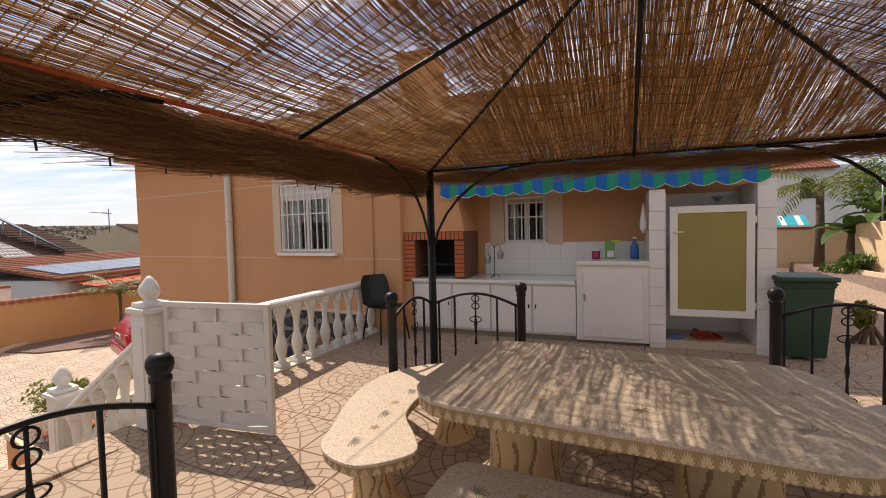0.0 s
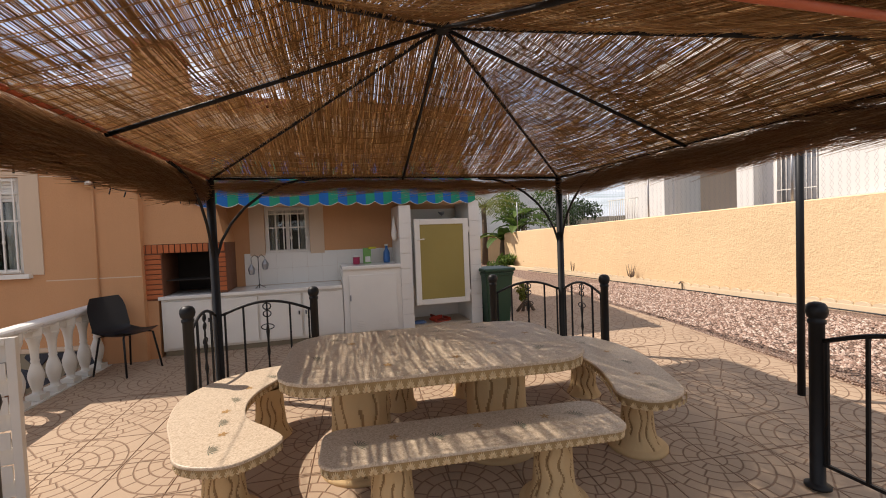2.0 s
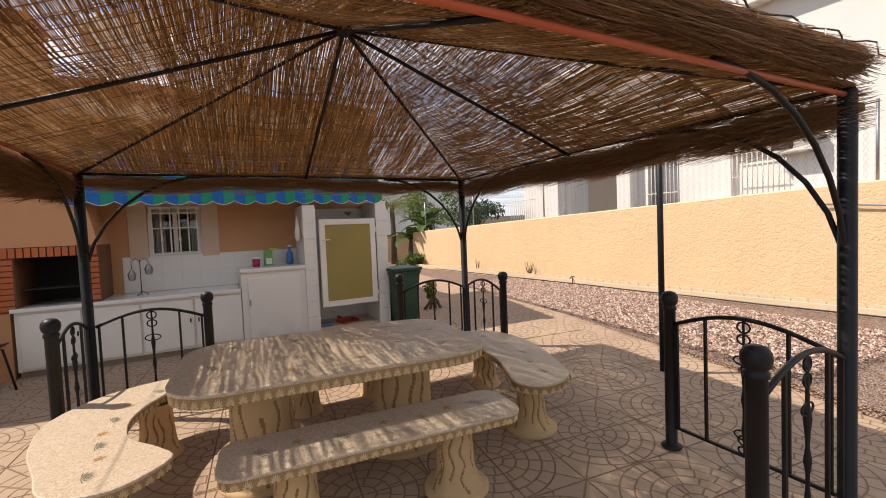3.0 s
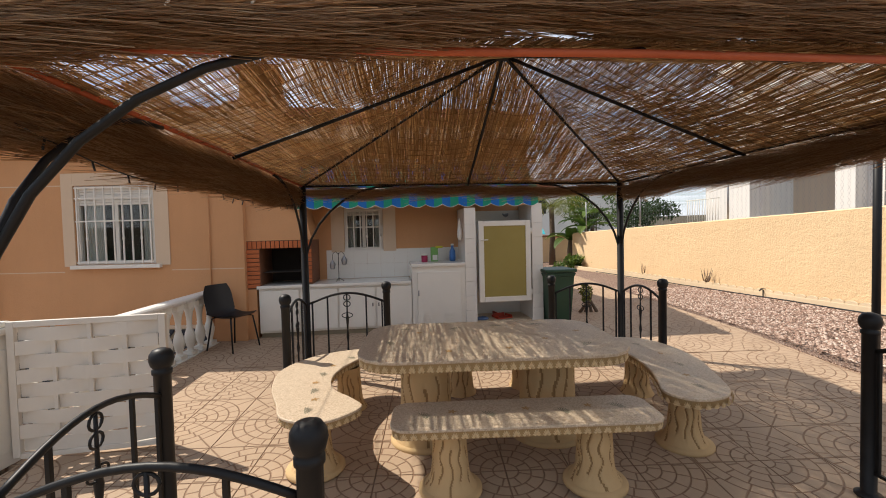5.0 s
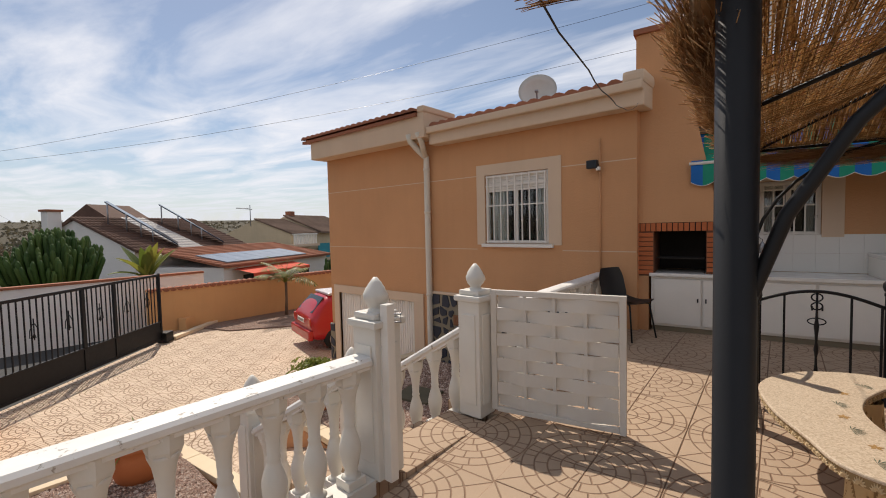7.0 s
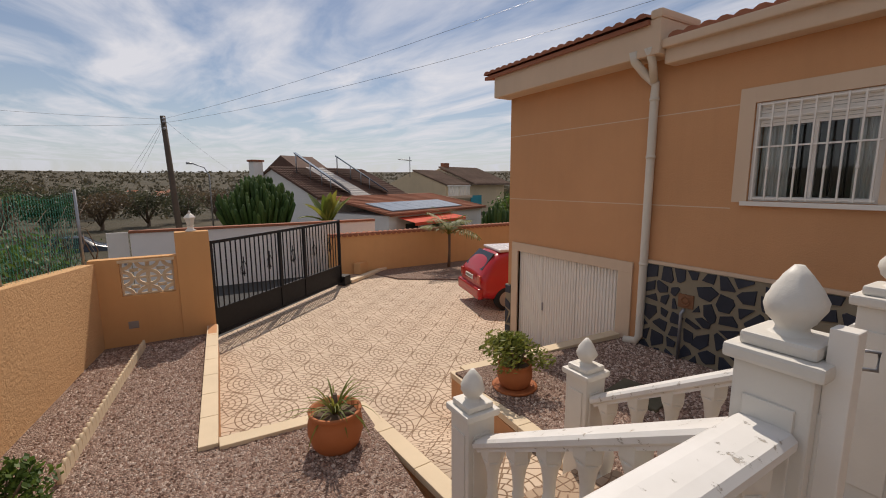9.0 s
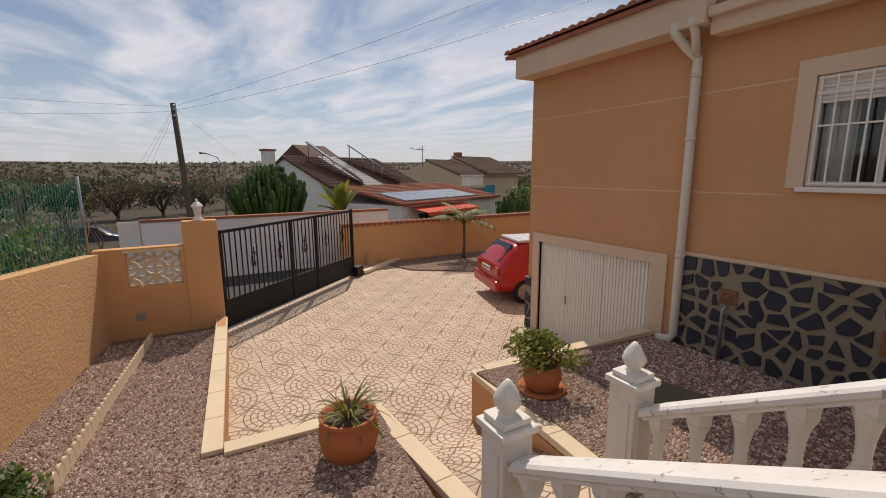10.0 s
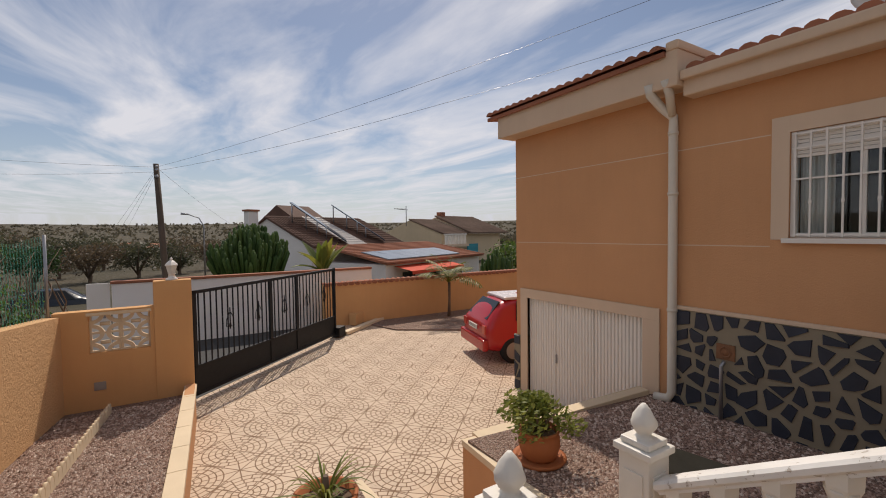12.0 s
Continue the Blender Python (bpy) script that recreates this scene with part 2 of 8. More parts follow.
KIT_ANGLE = radians(7.5)
PAVE_TURN, PAVE_SHIFT = radians(2), (-0.355, -0.379)
M_PAVE = paving("terrace_paving", (0.475, 0.345, 0.238), -PAVE_TURN, 0.82, (0.25, 0.155, 0.098, 1), (0.45, 0.315, 0.205, 1), 0.0085, PAVE_SHIFT)
DRIVE_TURN, DRIVE_SHIFT = radians(45), (0.098, 0.156)
M_DRIVE = paving("driveway_paving", (0.72, 0.57, 0.425), DRIVE_TURN, 0.82, (0.21, 0.125, 0.07, 1), (0.58, 0.41, 0.27, 1), 0.0115, DRIVE_SHIFT)


def gravel(name, tones, scale=55.0):
    k = Nodes(name)
    co = k.coords("World")
    v = k.n("ShaderNodeTexVoronoi")
    k.link(co, v.inputs["Vector"])
    v.inputs["Scale"].default_value = scale
    c = k.ramp(v.outputs["Color"], tones)
    c = k.mix(k.math("MULTIPLY", k.noise(co, 0.9, 5, 0.6), 0.2), c, tones[0][1] if len(tones[0][1]) == 4 else (*tones[0][1], 1))
    dark = k.n("ShaderNodeMapRange")
    k.link(v.outputs["Distance"], dark.inputs["Value"])
    dark.inputs["From Min"].default_value, dark.inputs["From Max"].default_value = 0.35, 0.75
    dark.inputs["To Max"].default_value = 0.5
    c = k.mix(dark.outputs[0], c, (0.07, 0.045, 0.035, 1))
    h = k.math("SUBTRACT", 1.0, v.outputs["Distance"])
    return k.done(c, 0.9, k.bump(h, 1.0, 0.03), 0, 0.3)


M_GRAVEL = gravel("pink_gravel", [(0.0, (0.17, 0.10, 0.072)), (0.4, (0.37, 0.24, 0.18)), (0.75, (0.52, 0.38, 0.30)), (1.0, (0.62, 0.50, 0.42))])


def leafmat(name, lo, hi):
    k = Nodes(name)
    rnd = k.n("ShaderNodeNewGeometry").outputs["Random Per Island"]
    c = k.ramp(rnd, [(0.0, lo), (1.0, hi)])
    c = k.mix(k.math("MULTIPLY", k.noise(k.coords("World"), 30, 3), 0.3), c, (lo[0] * 0.6, lo[1] * 0.6, lo[2] * 0.6, 1))
    return k.through_light(c, 0.4, k.done(c, 0.55, None, 0, 0.4))


M_LEAF = leafmat("green_leaves", (0.05, 0.10, 0.018), (0.17, 0.25, 0.045))
M_LEAFDARK = leafmat("dark_green_leaves", (0.018, 0.045, 0.012), (0.055, 0.10, 0.025))
M_LEAFYEL = leafmat("yellow_green_fronds", (0.10, 0.14, 0.02), (0.30, 0.28, 0.05))
M_LEAFDRY = leafmat("dry_leaves", (0.085, 0.06, 0.035), (0.19, 0.135, 0.08))
M_CACTUS = leafmat("cactus_skin", (0.05, 0.11, 0.022), (0.13, 0.20, 0.045))
M_BARK = plain("bark", (0.16, 0.11, 0.075), 0.9, 0.2, 12, 0.6, fine=40)
M_WOODPOLE = plain("weathered_pole_wood", (0.10, 0.075, 0.055), 0.9, 0.2, 12, 0.4, fine=60)


def terrazzo(name):
    k = Nodes(name)
    co = k.coords("World")
    v = k.n("ShaderNodeTexVoronoi")
    k.link(co, v.inputs["Vector"])
    v.inputs["Scale"].default_value = 130
    c = k.ramp(v.outputs["Color"], [(0.0, (0.38, 0.28, 0.19)), (0.5, (0.56, 0.44, 0.315)), (1.0, (0.70, 0.58, 0.44))])
    c = k.mix(k.math("MULTIPLY", k.noise(co, 5, 5, 0.6), 0.4), c, (0.46, 0.36, 0.25, 1))
    return k.done(c, 0.5, k.bump(v.outputs["Distance"], 0.15, 0.002), 0, 0.4)


M_TERRAZZO = terrazzo("pebble_terrazzo")
M_CASTSTONE = plain("ochre_cast_stone", (0.36, 0.24, 0.11), 0.85, 0.12, 9, 0.5, fine=45)
M_CASTGREY = plain("groove_brown", (0.30, 0.185, 0.08), 0.9, 0.1, 9, 0.3)
M_BRICK = plain("red_brick", (0.46, 0.13, 0.045), 0.85, 0.12, 20, 0.4, fine=70)

# ---- shape tools ----
def rot_frame(x, y, angle):
    return Matrix.Translation((x, y, 0)) @ Matrix.Rotation(angle, 4, "Z")


def add_box(bm, lo, hi, m=None, bevel=0.0):
    """A box from corner to corner, as new faces in bm."""
    tmp = bmesh.new()
    bmesh.ops.create_cube(tmp, size=1)
    for v in tmp.verts:
        v.co = Vector((lo[i] + (v.co[i] + 0.5) * (hi[i] - lo[i]) for i in range(3)))
    if bevel:
        bmesh.ops.bevel(tmp, geom=tmp.edges[:] + tmp.verts[:], offset=bevel, segments=2, affect="EDGES", profile=0.6)
    merge(bm, tmp, m)
    return bm


def merge(bm, tmp, m=None):
    if m is not None:
        bmesh.ops.transform(tmp, matrix=m, verts=tmp.verts)
    made = {v: bm.verts.new(v.co) for v in tmp.verts}
    for f in tmp.faces:
        nf = bm.faces.new([made[v] for v in f.verts])
        nf.smooth, nf.material_index = f.smooth, f.material_index
    tmp.free()


def add_lathe(bm, profile, seg=14, m=None, smooth=True, closed=True):
    """Spins (radius, height) pairs about z."""
    tmp = bmesh.new()
    rings = [[tmp.verts.new((r * math.cos(2 * math.pi * i / seg), r * math.sin(2 * math.pi * i / seg), z)) for i in range(seg)] for r, z in profile]
    for a, b in zip(rings, rings[1:]):
        for i in range(seg):
            f = tmp.faces.new((a[i], a[(i + 1) % seg], b[(i + 1) % seg], b[i]))
            f.smooth = smooth
    if closed:
        tmp.faces.new(rings[0][::-1])
        tmp.faces.new(rings[-1])
    merge(bm, tmp, m)


def add_tube(bm, pts, radius, seg=8, cap=True, square=False):
    """A round or square bar along points; radius is one number or one for each point."""
    pts = [Vector(p) for p in pts]
    rad = radius if isinstance(radius, (list, tuple)) else [radius] * len(pts)
    if square:
        seg = 4
    rings, ref = [], None
    for i, p in enumerate(pts):
        d = (pts[min(i + 1, len(pts) - 1)] - pts[max(i - 1, 0)]).normalized()
        if ref is None:
            ref = Vector((0, 0, 1)) if abs(d.z) < 0.9 else Vector((0, 1, 0))
        a = d.cross(ref).normalized()
        b = d.cross(a).normalized()
        ref = -b if (-b).dot(ref) > 0 else b
        off = math.pi / 4 if square else 0
        k = 1.414 if square else 1
        rings.append([bm.verts.new(p + rad[i] * k * (a * math.cos(2 * math.pi * j / seg + off) + b * math.sin(2 * math.pi * j / seg + off))) for j in range(seg)])
    for a, b in zip(rings, rings[1:]):
        for j in range(seg):
            f = bm.faces.new((a[j], a[(j + 1) % seg], b[(j + 1) % seg], b[j]))
            f.smooth = not square
    if cap:
        bm.faces.new(rings[0][::-1])
        bm.faces.new(rings[-1])


def add_prism(bm, outline, z0, z1, m=None, bevel=0.0):
    """A flat outline (x, y) raised from z0 to z1."""
    tmp = bmesh.new()
    lo = [tmp.verts.new((x, y, z0)) for x, y in outline]
    hi = [tmp.verts.new((x, y, z1)) for x, y in outline]
    n = len(outline)
    top = tmp.faces.new(hi)
    tmp.faces.new(lo[::-1])
    for i in range(n):
        tmp.faces.new((lo[i], lo[(i + 1) % n], hi[(i + 1) % n], hi[i]))
    bmesh.ops.recalc_face_normals(tmp, faces=tmp.faces[:])
    if bevel:
        bmesh.ops.bevel(tmp, geom=[e for e in top.edges], offset=bevel, segments=2, affect="EDGES", profile=0.5)
    merge(bm, tmp, m)


def mesh_of(name, bm, material):
    bmesh.ops.recalc_face_normals(bm, faces=bm.faces[:])
    me = bpy.data.meshes.new(name)
    bm.to_mesh(me)
    bm.free()
    for mt in material if isinstance(material, (list, tuple)) else [material]:
        me.materials.append(mt)
    return me


def part(name, bm, material, parent=None, label="", m=None):
    """Links a bmesh as one mesh object, under a thing or a part."""
    ob = new(name, mesh_of(name, bm, material))
    if parent is not None:
        ob.parent = parent
    if m is not None:
        ob.matrix_basis = m
    if label:
        ob["label"] = label
    return ob


def piece(name, me, parent, m):
    ob = new(name, me)
    ob.parent = parent
    ob.matrix_basis = m
    return ob


def thing(name, m, label, category, group=""):
    ob = new(name)
    ob.empty_display_size = 0.1
    ob.matrix_basis = m
    return tagged(ob, label, category, group)


def box_part(name, lo, hi, material, parent=None, bevel=0.004, label="", m=None):
    bm = bmesh.new()
    add_box(bm, lo, hi, None, bevel)
    return part(name, bm, material, parent, label, m)


def structure(ob, label="", category=""):
    return tagged(ob, label, category, kind="structure")


def at(x, y, z=0.0, angle=0.0):
    return Matrix.Translation((x, y, z)) @ Matrix.Rotation(angle, 4, "Z")


def wall_with_holes(name, x0, x1, z0, z1, y0, y1, holes, material, parent=None, m=None):
    """A wall in the xz plane, y0 to y1 thick, with holes (x0, z0, x1, z1) through it."""
    bm = bmesh.new()
    xs = sorted({x0, x1, *[v for h in holes for v in (h[0], h[2])]})
    zs = sorted({z0, z1, *[v for h in holes for v in (h[1], h[3])]})
    xs = [v for v in xs if x0 <= v <= x1]
    zs = [v for v in zs if z0 <= v <= z1]
    grid = {}

    def vert(i, j, k):
        if (i, j, k) not in grid:
            grid[i, j, k] = bm.verts.new((xs[i], (y0, y1)[k], zs[j]))
        return grid[i, j, k]

    def solid(i, j):
        if not (0 <= i < len(xs) - 1 and 0 <= j < len(zs) - 1):
            return False
        cx, cz = (xs[i] + xs[i + 1]) / 2, (zs[j] + zs[j + 1]) / 2
        return not any(h[0] < cx < h[2] and h[1] < cz < h[3] for h in holes)

    for i in range(len(xs) - 1):
        for j in range(len(zs) - 1):
            if not solid(i, j):
                continue
            for k in (0, 1):
                bm.faces.new([vert(i, j, k), vert(i + 1, j, k), vert(i + 1, j + 1, k), vert(i, j + 1, k)])
            for di, dj, a, b in ((-1, 0, (i, j), (i, j + 1)), (1, 0, (i + 1, j), (i + 1, j + 1)), (0, -1, (i, j), (i + 1, j)), (0, 1, (i, j + 1), (i + 1, j + 1))):
                if not solid(i + di, j + dj):
                    bm.faces.new([vert(*a, 0), vert(*b, 0), vert(*b, 1), vert(*a, 1)])
    return part(name, bm, material, parent, m=m)


def ground_patch(name, outline, z, material, label, category, thick=0.15):
    """A flat or sloping slab: outline of (x, y) with z a number or a function of x, y."""
    bm = bmesh.new()
    hz = z if callable(z) else (lambda x, y: z)
    top = [bm.verts.new((x, y, hz(x, y))) for x, y in outline]
    low = [bm.verts.new((x, y, hz(x, y) - thick)) for x, y in outline]
    bm.faces.new(top)
    bm.faces.new(low[::-1])
    n = len(outline)
    for i in range(n):
        bm.faces.new((top[i], low[i], low[(i + 1) % n], top[(i + 1) % n]))
    return structure(part(name, bm, material), label, category)


def roof_tiles(name, x0, x1, y_edge, z_edge, run, rise, material, parent=None, pitch=0.21, m=None):
    """Rows of half-round tiles that fall towards -y, over a thin deck."""
    bm = bmesh.new()
    n = max(2, int((x1 - x0) / pitch))
    rows = max(1, int(math.hypot(run, rise) / 0.38))
    for i in range(n):
        cx = x0 + (i + 0.5) * (x1 - x0) / n
        r = (x1 - x0) / n * 0.5
        for j in range(rows):
            t0, t1 = j / rows, (j + 1.12) / rows
            ring = []
            for t, k, lift in ((t0, 1.0, 0.025), (t1, 0.82, 0.0)):
                py, pz = y_edge + t * run, z_edge + t * rise
                ring.append([bm.verts.new((cx + r * k * math.cos(a), py, pz + lift + r * 0.75 * k * math.sin(a))) for a in [math.pi * q / 5 for q in range(6)]])
            for q in range(5):
                f = bm.faces.new((ring[0][q], ring[0][q + 1], ring[1][q + 1], ring[1][q]))
                f.smooth = True
            bm.faces.new(ring[0])
    v = [bm.verts.new(p) for p in ((x0, y_edge + 0.03, z_edge), (x1, y_edge + 0.03, z_edge), (x1, y_edge + run, z_edge + rise), (x0, y_edge + run, z_edge + rise))]
    w = [bm.verts.new(p.co - Vector((0, 0, 0.06))) for p in v]
    bm.faces.new(v)
    bm.faces.new(w[::-1])
    for i in range(4):
        bm.faces.new((v[i], w[i], w[(i + 1) % 4], v[(i + 1) % 4]))
    return part(name, bm, material, parent, m=m)

# ---- ground, house and garden walls ----
HOUSE_Y = 4.784
BED_Z = -0.90


def land_z(x, y):
    """The open land falls away from the houses and climbs to low hills far off."""
    d = math.hypot(x + 8, y - 4)
    z = -3.3 - 4.0 * min(d / 90, 1) + 3.0 * noise.noise((x / 60, y / 60, 0)) * min(d / 150, 1)
    if d > 500:
        z += (d - 500) / 2100 * 70 + 7 * noise.noise((x / 420, y / 420, 2))
    return z


far_ground = bmesh.new()
GN = 44
gv = {}
for i in range(GN + 1):
    for j in range(GN + 1):
        a = ((i / GN) * 2 - 1)
        b = ((j / GN) * 2 - 1)
        x, y = -8 + 2600 * math.copysign(abs(a) ** 3.2, a), 4 + 2600 * math.copysign(abs(b) ** 3.2, b)
        gv[i, j] = far_ground.verts.new((x, y, land_z(x, y)))
for i in range(GN):
    for j in range(GN):
        f = far_ground.faces.new((gv[i, j], gv[i + 1, j], gv[i + 1, j + 1], gv[i, j + 1]))
        f.smooth = True


def land_material():
    k = Nodes("scrub_land")
    co = k.coords("World")
    c = k.ramp(k.noise(co, 0.05, 8, 0.7), [(0.3, (0.045, 0.040, 0.026)), (0.5, (0.085, 0.066, 0.046)), (0.7, (0.16, 0.12, 0.085))])
    c = k.mix(k.math("MULTIPLY", k.noise(co, 0.9, 6, 0.7), 0.6), c, (0.05, 0.055, 0.028, 1))
    return k.done(c, 0.95, k.bump(k.noise(co, 2.0, 5), 0.8, 0.3), 0, 0.2)


structure(part("ground", far_ground, land_material()), "dry scrub land that runs out to low hills", "ground")

# terrace slab, which rises a little towards the house
def floor_z(y):
    return max(-0.06, min(0.115, 0.05 * (y - 1.6)))


bm = bmesh.new()
rows = []
for y in (-6.0, 0.4, 1.79, 1.8, 4.8, 6.5, 14.0):
    x0 = -3.42 if y < 1.795 else -3.9
    x0 = 1.4 if y > 6.4 else x0
    rows.append([bm.verts.new((x0, y, floor_z(y) - 0.012)), bm.verts.new((3.55, y, floor_z(y) - 0.012))])
for p, q in zip(rows, rows[1:]):
    bm.faces.new((p[0], p[1], q[1], q[0]))
res = bmesh.ops.extrude_face_region(bm, geom=bm.faces[:])
for v in res["geom"]:
    if isinstance(v, bmesh.types.BMVert):
        v.co.z = -3.6
structure(part("terrace_floor", bm, M_PAVE), "pale cast paving of the terrace with ring pattern", "floor")
ground_patch("gravel_bed_1", [(3.55, -6.0), (9.5, -6.0), (9.0, -1.0), (7.6, 4.8), (5.2, 22.0), (3.55, 22.0), (3.55, 4.8)], lambda x, y: (floor_z(y) if x < 3.6 else 0.16) - 0.02, M_GRAVEL, "pink crushed gravel beside the terrace", "gravel", 3.5)
ground_patch("gravel_bed_2", [(-7.3, 1.95), (-3.9, 1.95), (-3.9, HOUSE_Y + 0.2), (-7.0, HOUSE_Y + 0.2)], BED_Z, M_GRAVEL, "pink gravel bed below the stone plinth", "gravel", 2.5)
ground_patch("gravel_bed_3", [(-11.6, -2.25), (-3.42, -2.9), (-3.42, 0.62), (-5.6, 0.62), (-7.5, 0.75), (-7.3, -0.75), (-11.6, -0.6)], lambda x, y: BED_Z - 0.1 + (x + 7) * 0.045, M_GRAVEL, "pink gravel bed beside the driveway", "gravel", 2.5)
ground_patch("driveway", [(-12.1, -0.85), (-7.2, -0.85), (-7.2, 0.0), (-7.2, 3.0), (-7.0, HOUSE_Y + 0.3), (-9.3, HOUSE_Y + 0.3), (-9.3, 16), (-17.0, 16), (-17.0, 3.2), (-15.75, 3.05)], -1.64, M_DRIVE, "pale cast paving of the driveway with ring pattern", "driveway", 1.6)

# house front: garage block and living block, one wall
house = thing("house", at(0, 0), "peach rendered house with stone plinth, garage and tiled roofs", "house")
W1 = (-5.53, 1.20, -4.43, 2.28)
GAR = (-9.46, -1.80, -7.16, 0.10)
wall_with_holes("front_wall", -9.76, -3.22, -2.0, 3.05, HOUSE_Y, HOUSE_Y + 0.28, [W1, GAR], M_HOUSE, house)
box_part("side_wall", (-9.76, HOUSE_Y + 0.28, -2.0), (-9.48, 16, 3.05), M_HOUSE, house, 0.003)
# fascia of the higher garage roof
bm = bmesh.new()
add_box(bm, (-9.86, HOUSE_Y - 0.34, 3.0), (-6.52, 12, 3.43), None, 0.012)
part("fascia", bm, M_TRIM, house, "cream rendered roof fascia")
roof_tiles("roof", -10.1, -6.66, HOUSE_Y - 0.42, 3.42, 0.9, 0.12, M_ROOFTILE, house, 0.17)
box_part("roof_end", (-6.66, HOUSE_Y - 0.36, 3.42), (-6.50, HOUSE_Y + 0.5, 3.53), M_TRIM, house, 0.03)
bm = bmesh.new()
add_box(bm, (-6.52, HOUSE_Y - 0.22, 2.88), (-3.08, HOUSE_Y + 0.4, 3.08), None, 0.02)
add_box(bm, (-6.52, HOUSE_Y - 0.30, 3.06), (-3.08, HOUSE_Y + 0.4, 3.17), None, 0.02)
part("cornice", bm, M_TRIM, house, "cream moulded cornice with gutter")
roof_tiles("roof", -6.46, -3.32, HOUSE_Y - 0.28, 3.14, 4.2, 0.95, M_ROOFTILE, house, 0.18)
box_part("roof_end", (-3.32, HOUSE_Y - 0.28, 3.14), (-3.06, HOUSE_Y + 0.6, 3.30), M_TRIM, house, 0.05)

# ---- house front details ----
def window(name, x0, z0, x1, z1, y, parent, bars, label, m=None, blind=0.22):
    """A white sliding window set back in its opening, with a roller blind, curtains and an iron grille."""
    w = new(name)
    w.parent = parent
    w["label"] = label
    if m is not None:
        w.matrix_basis = m
    fw = 0.05
    for lo, hi in (((x0, y, z0), (x0 + fw, y + 0.07, z1)), ((x1 - fw, y, z0), (x1, y + 0.07, z1)), ((x0 + fw, y, z1 - fw), (x1 - fw, y + 0.07, z1)), ((x0 + fw, y, z0), (x1 - fw, y + 0.07, z0 + fw)), (((x0 + x1) / 2 - 0.025, y + 0.02, z0 + fw), ((x0 + x1) / 2 + 0.025, y + 0.06, z1 - fw))):
        box_part("window_frame", lo, hi, M_WHITE, w, 0.004)
    for a, b in ((x0 + fw, (x0 + x1) / 2 - 0.025), ((x0 + x1) / 2 + 0.025, x1 - fw)):
        box_part("pane", (a, y + 0.038, z0 + fw), (b, y + 0.046, z1 - fw), M_PANE, w, 0)
    n = 6
    for i in range(n):
        box_part("blind_slat", (x0 + fw, y + 0.012, z1 - fw - blind * (i + 1) / n + 0.003), (x1 - fw, y + 0.026, z1 - fw - blind * i / n), M_WHITE, w, 0.003)
    for a, b in ((x0 + fw, x0 + (x1 - x0) * 0.30), (x1 - (x1 - x0) * 0.22, x1 - fw)):
        bm = bmesh.new()
        k = 18
        rows = []
        for i in range(k + 1):
            x = a + (b - a) * i / k
            rows.append([bm.verts.new((x, y + 0.11 + 0.02 * math.sin(i * 1.6), z0)), bm.verts.new((x, y + 0.11 + 0.02 * math.sin(i * 1.6), z1))])
        for p, q in zip(rows, rows[1:]):
            f = bm.faces.new((p[0], q[0], q[1], p[1]))
            f.smooth = True
        part("curtain", bm, M_CURTAIN, w, "pale hanging curtain")
    # flat black sheet stands in for the unlit room
    box_part("dark_room", (x0, y + 0.24, z0), (x1, y + 0.25, z1), M_SOOTSHADE, w, 0)
    if bars:
        g = -0.035
        for i in range(bars):
            x = x0 + 0.05 + (x1 - x0 - 0.10) * i / (bars - 1)
            bm = bmesh.new()
            add_tube(bm, [(x, y + g, z0 + 0.01), (x, y + g, z1 - 0.01)], 0.008, 4, square=True)
            if i % 2:
                add_lathe(bm, [(0.006, -0.03), (0.016, -0.012), (0.016, 0.012), (0.006, 0.03)], 8, Matrix.Translation((x, y + g, z0 + (z1 - z0) * 0.33)))
            part("grille_bar", bm, M_WHITE, w)
        for z in (z0 + 0.03, z0 + (z1 - z0) * 0.55, z1 - (z1 - z0) * 0.16, z1 - 0.03):
            box_part("grille_rail", (x0 + 0.02, y + g - 0.006, z - 0.009), (x1 - 0.02, y + g + 0.006, z + 0.009), M_WHITE, w, 0.002)
    return w


def pane_material():
    k = Nodes("window_glass")
    k.b.inputs["Transmission Weight"].default_value = 1.0
    k.b.inputs["IOR"].default_value = 1.45
    return k.done((0.9, 0.93, 0.92, 1), 0.02, None, 0, 0.5)


M_PANE = pane_material()
x0, z0, x1, z1 = W1
window("window", x0, z0, x1, z1, HOUSE_Y + 0.02, house, 9, "white barred window with blind and curtains")
for lo, hi in (((x0 - 0.16, z0 - 0.02), (x0 - 0.002, z1 + 0.17)), ((x1 + 0.002, z0 - 0.02), (x1 + 0.20, z1 + 0.17)), ((x0 - 0.002, z1 + 0.002), (x1 + 0.002, z1 + 0.17))):
    box_part("window_surround", (lo[0], HOUSE_Y - 0.012, lo[1]), (hi[0], HOUSE_Y, hi[1]), M_TRIM, house, 0.002, "cream band beside the window")
box_part("window_sill", (x0 - 0.05, HOUSE_Y - 0.06, z0 - 0.055), (x1 + 0.08, HOUSE_Y + 0.02, z0 - 0.005), M_WHITE, house, 0.006)
# shallow joints in the render
for z in (0.60 + 0.5, 2.28):
    bm = bmesh.new()
    for a, b in ((-9.75, x0 - 0.17), (x1 + 0.21, -3.23)):
        add_box(bm, (a, HOUSE_Y - 0.003, z), (b, HOUSE_Y, z + 0.012))
    part("render_joint", bm, M_TRIM, house)
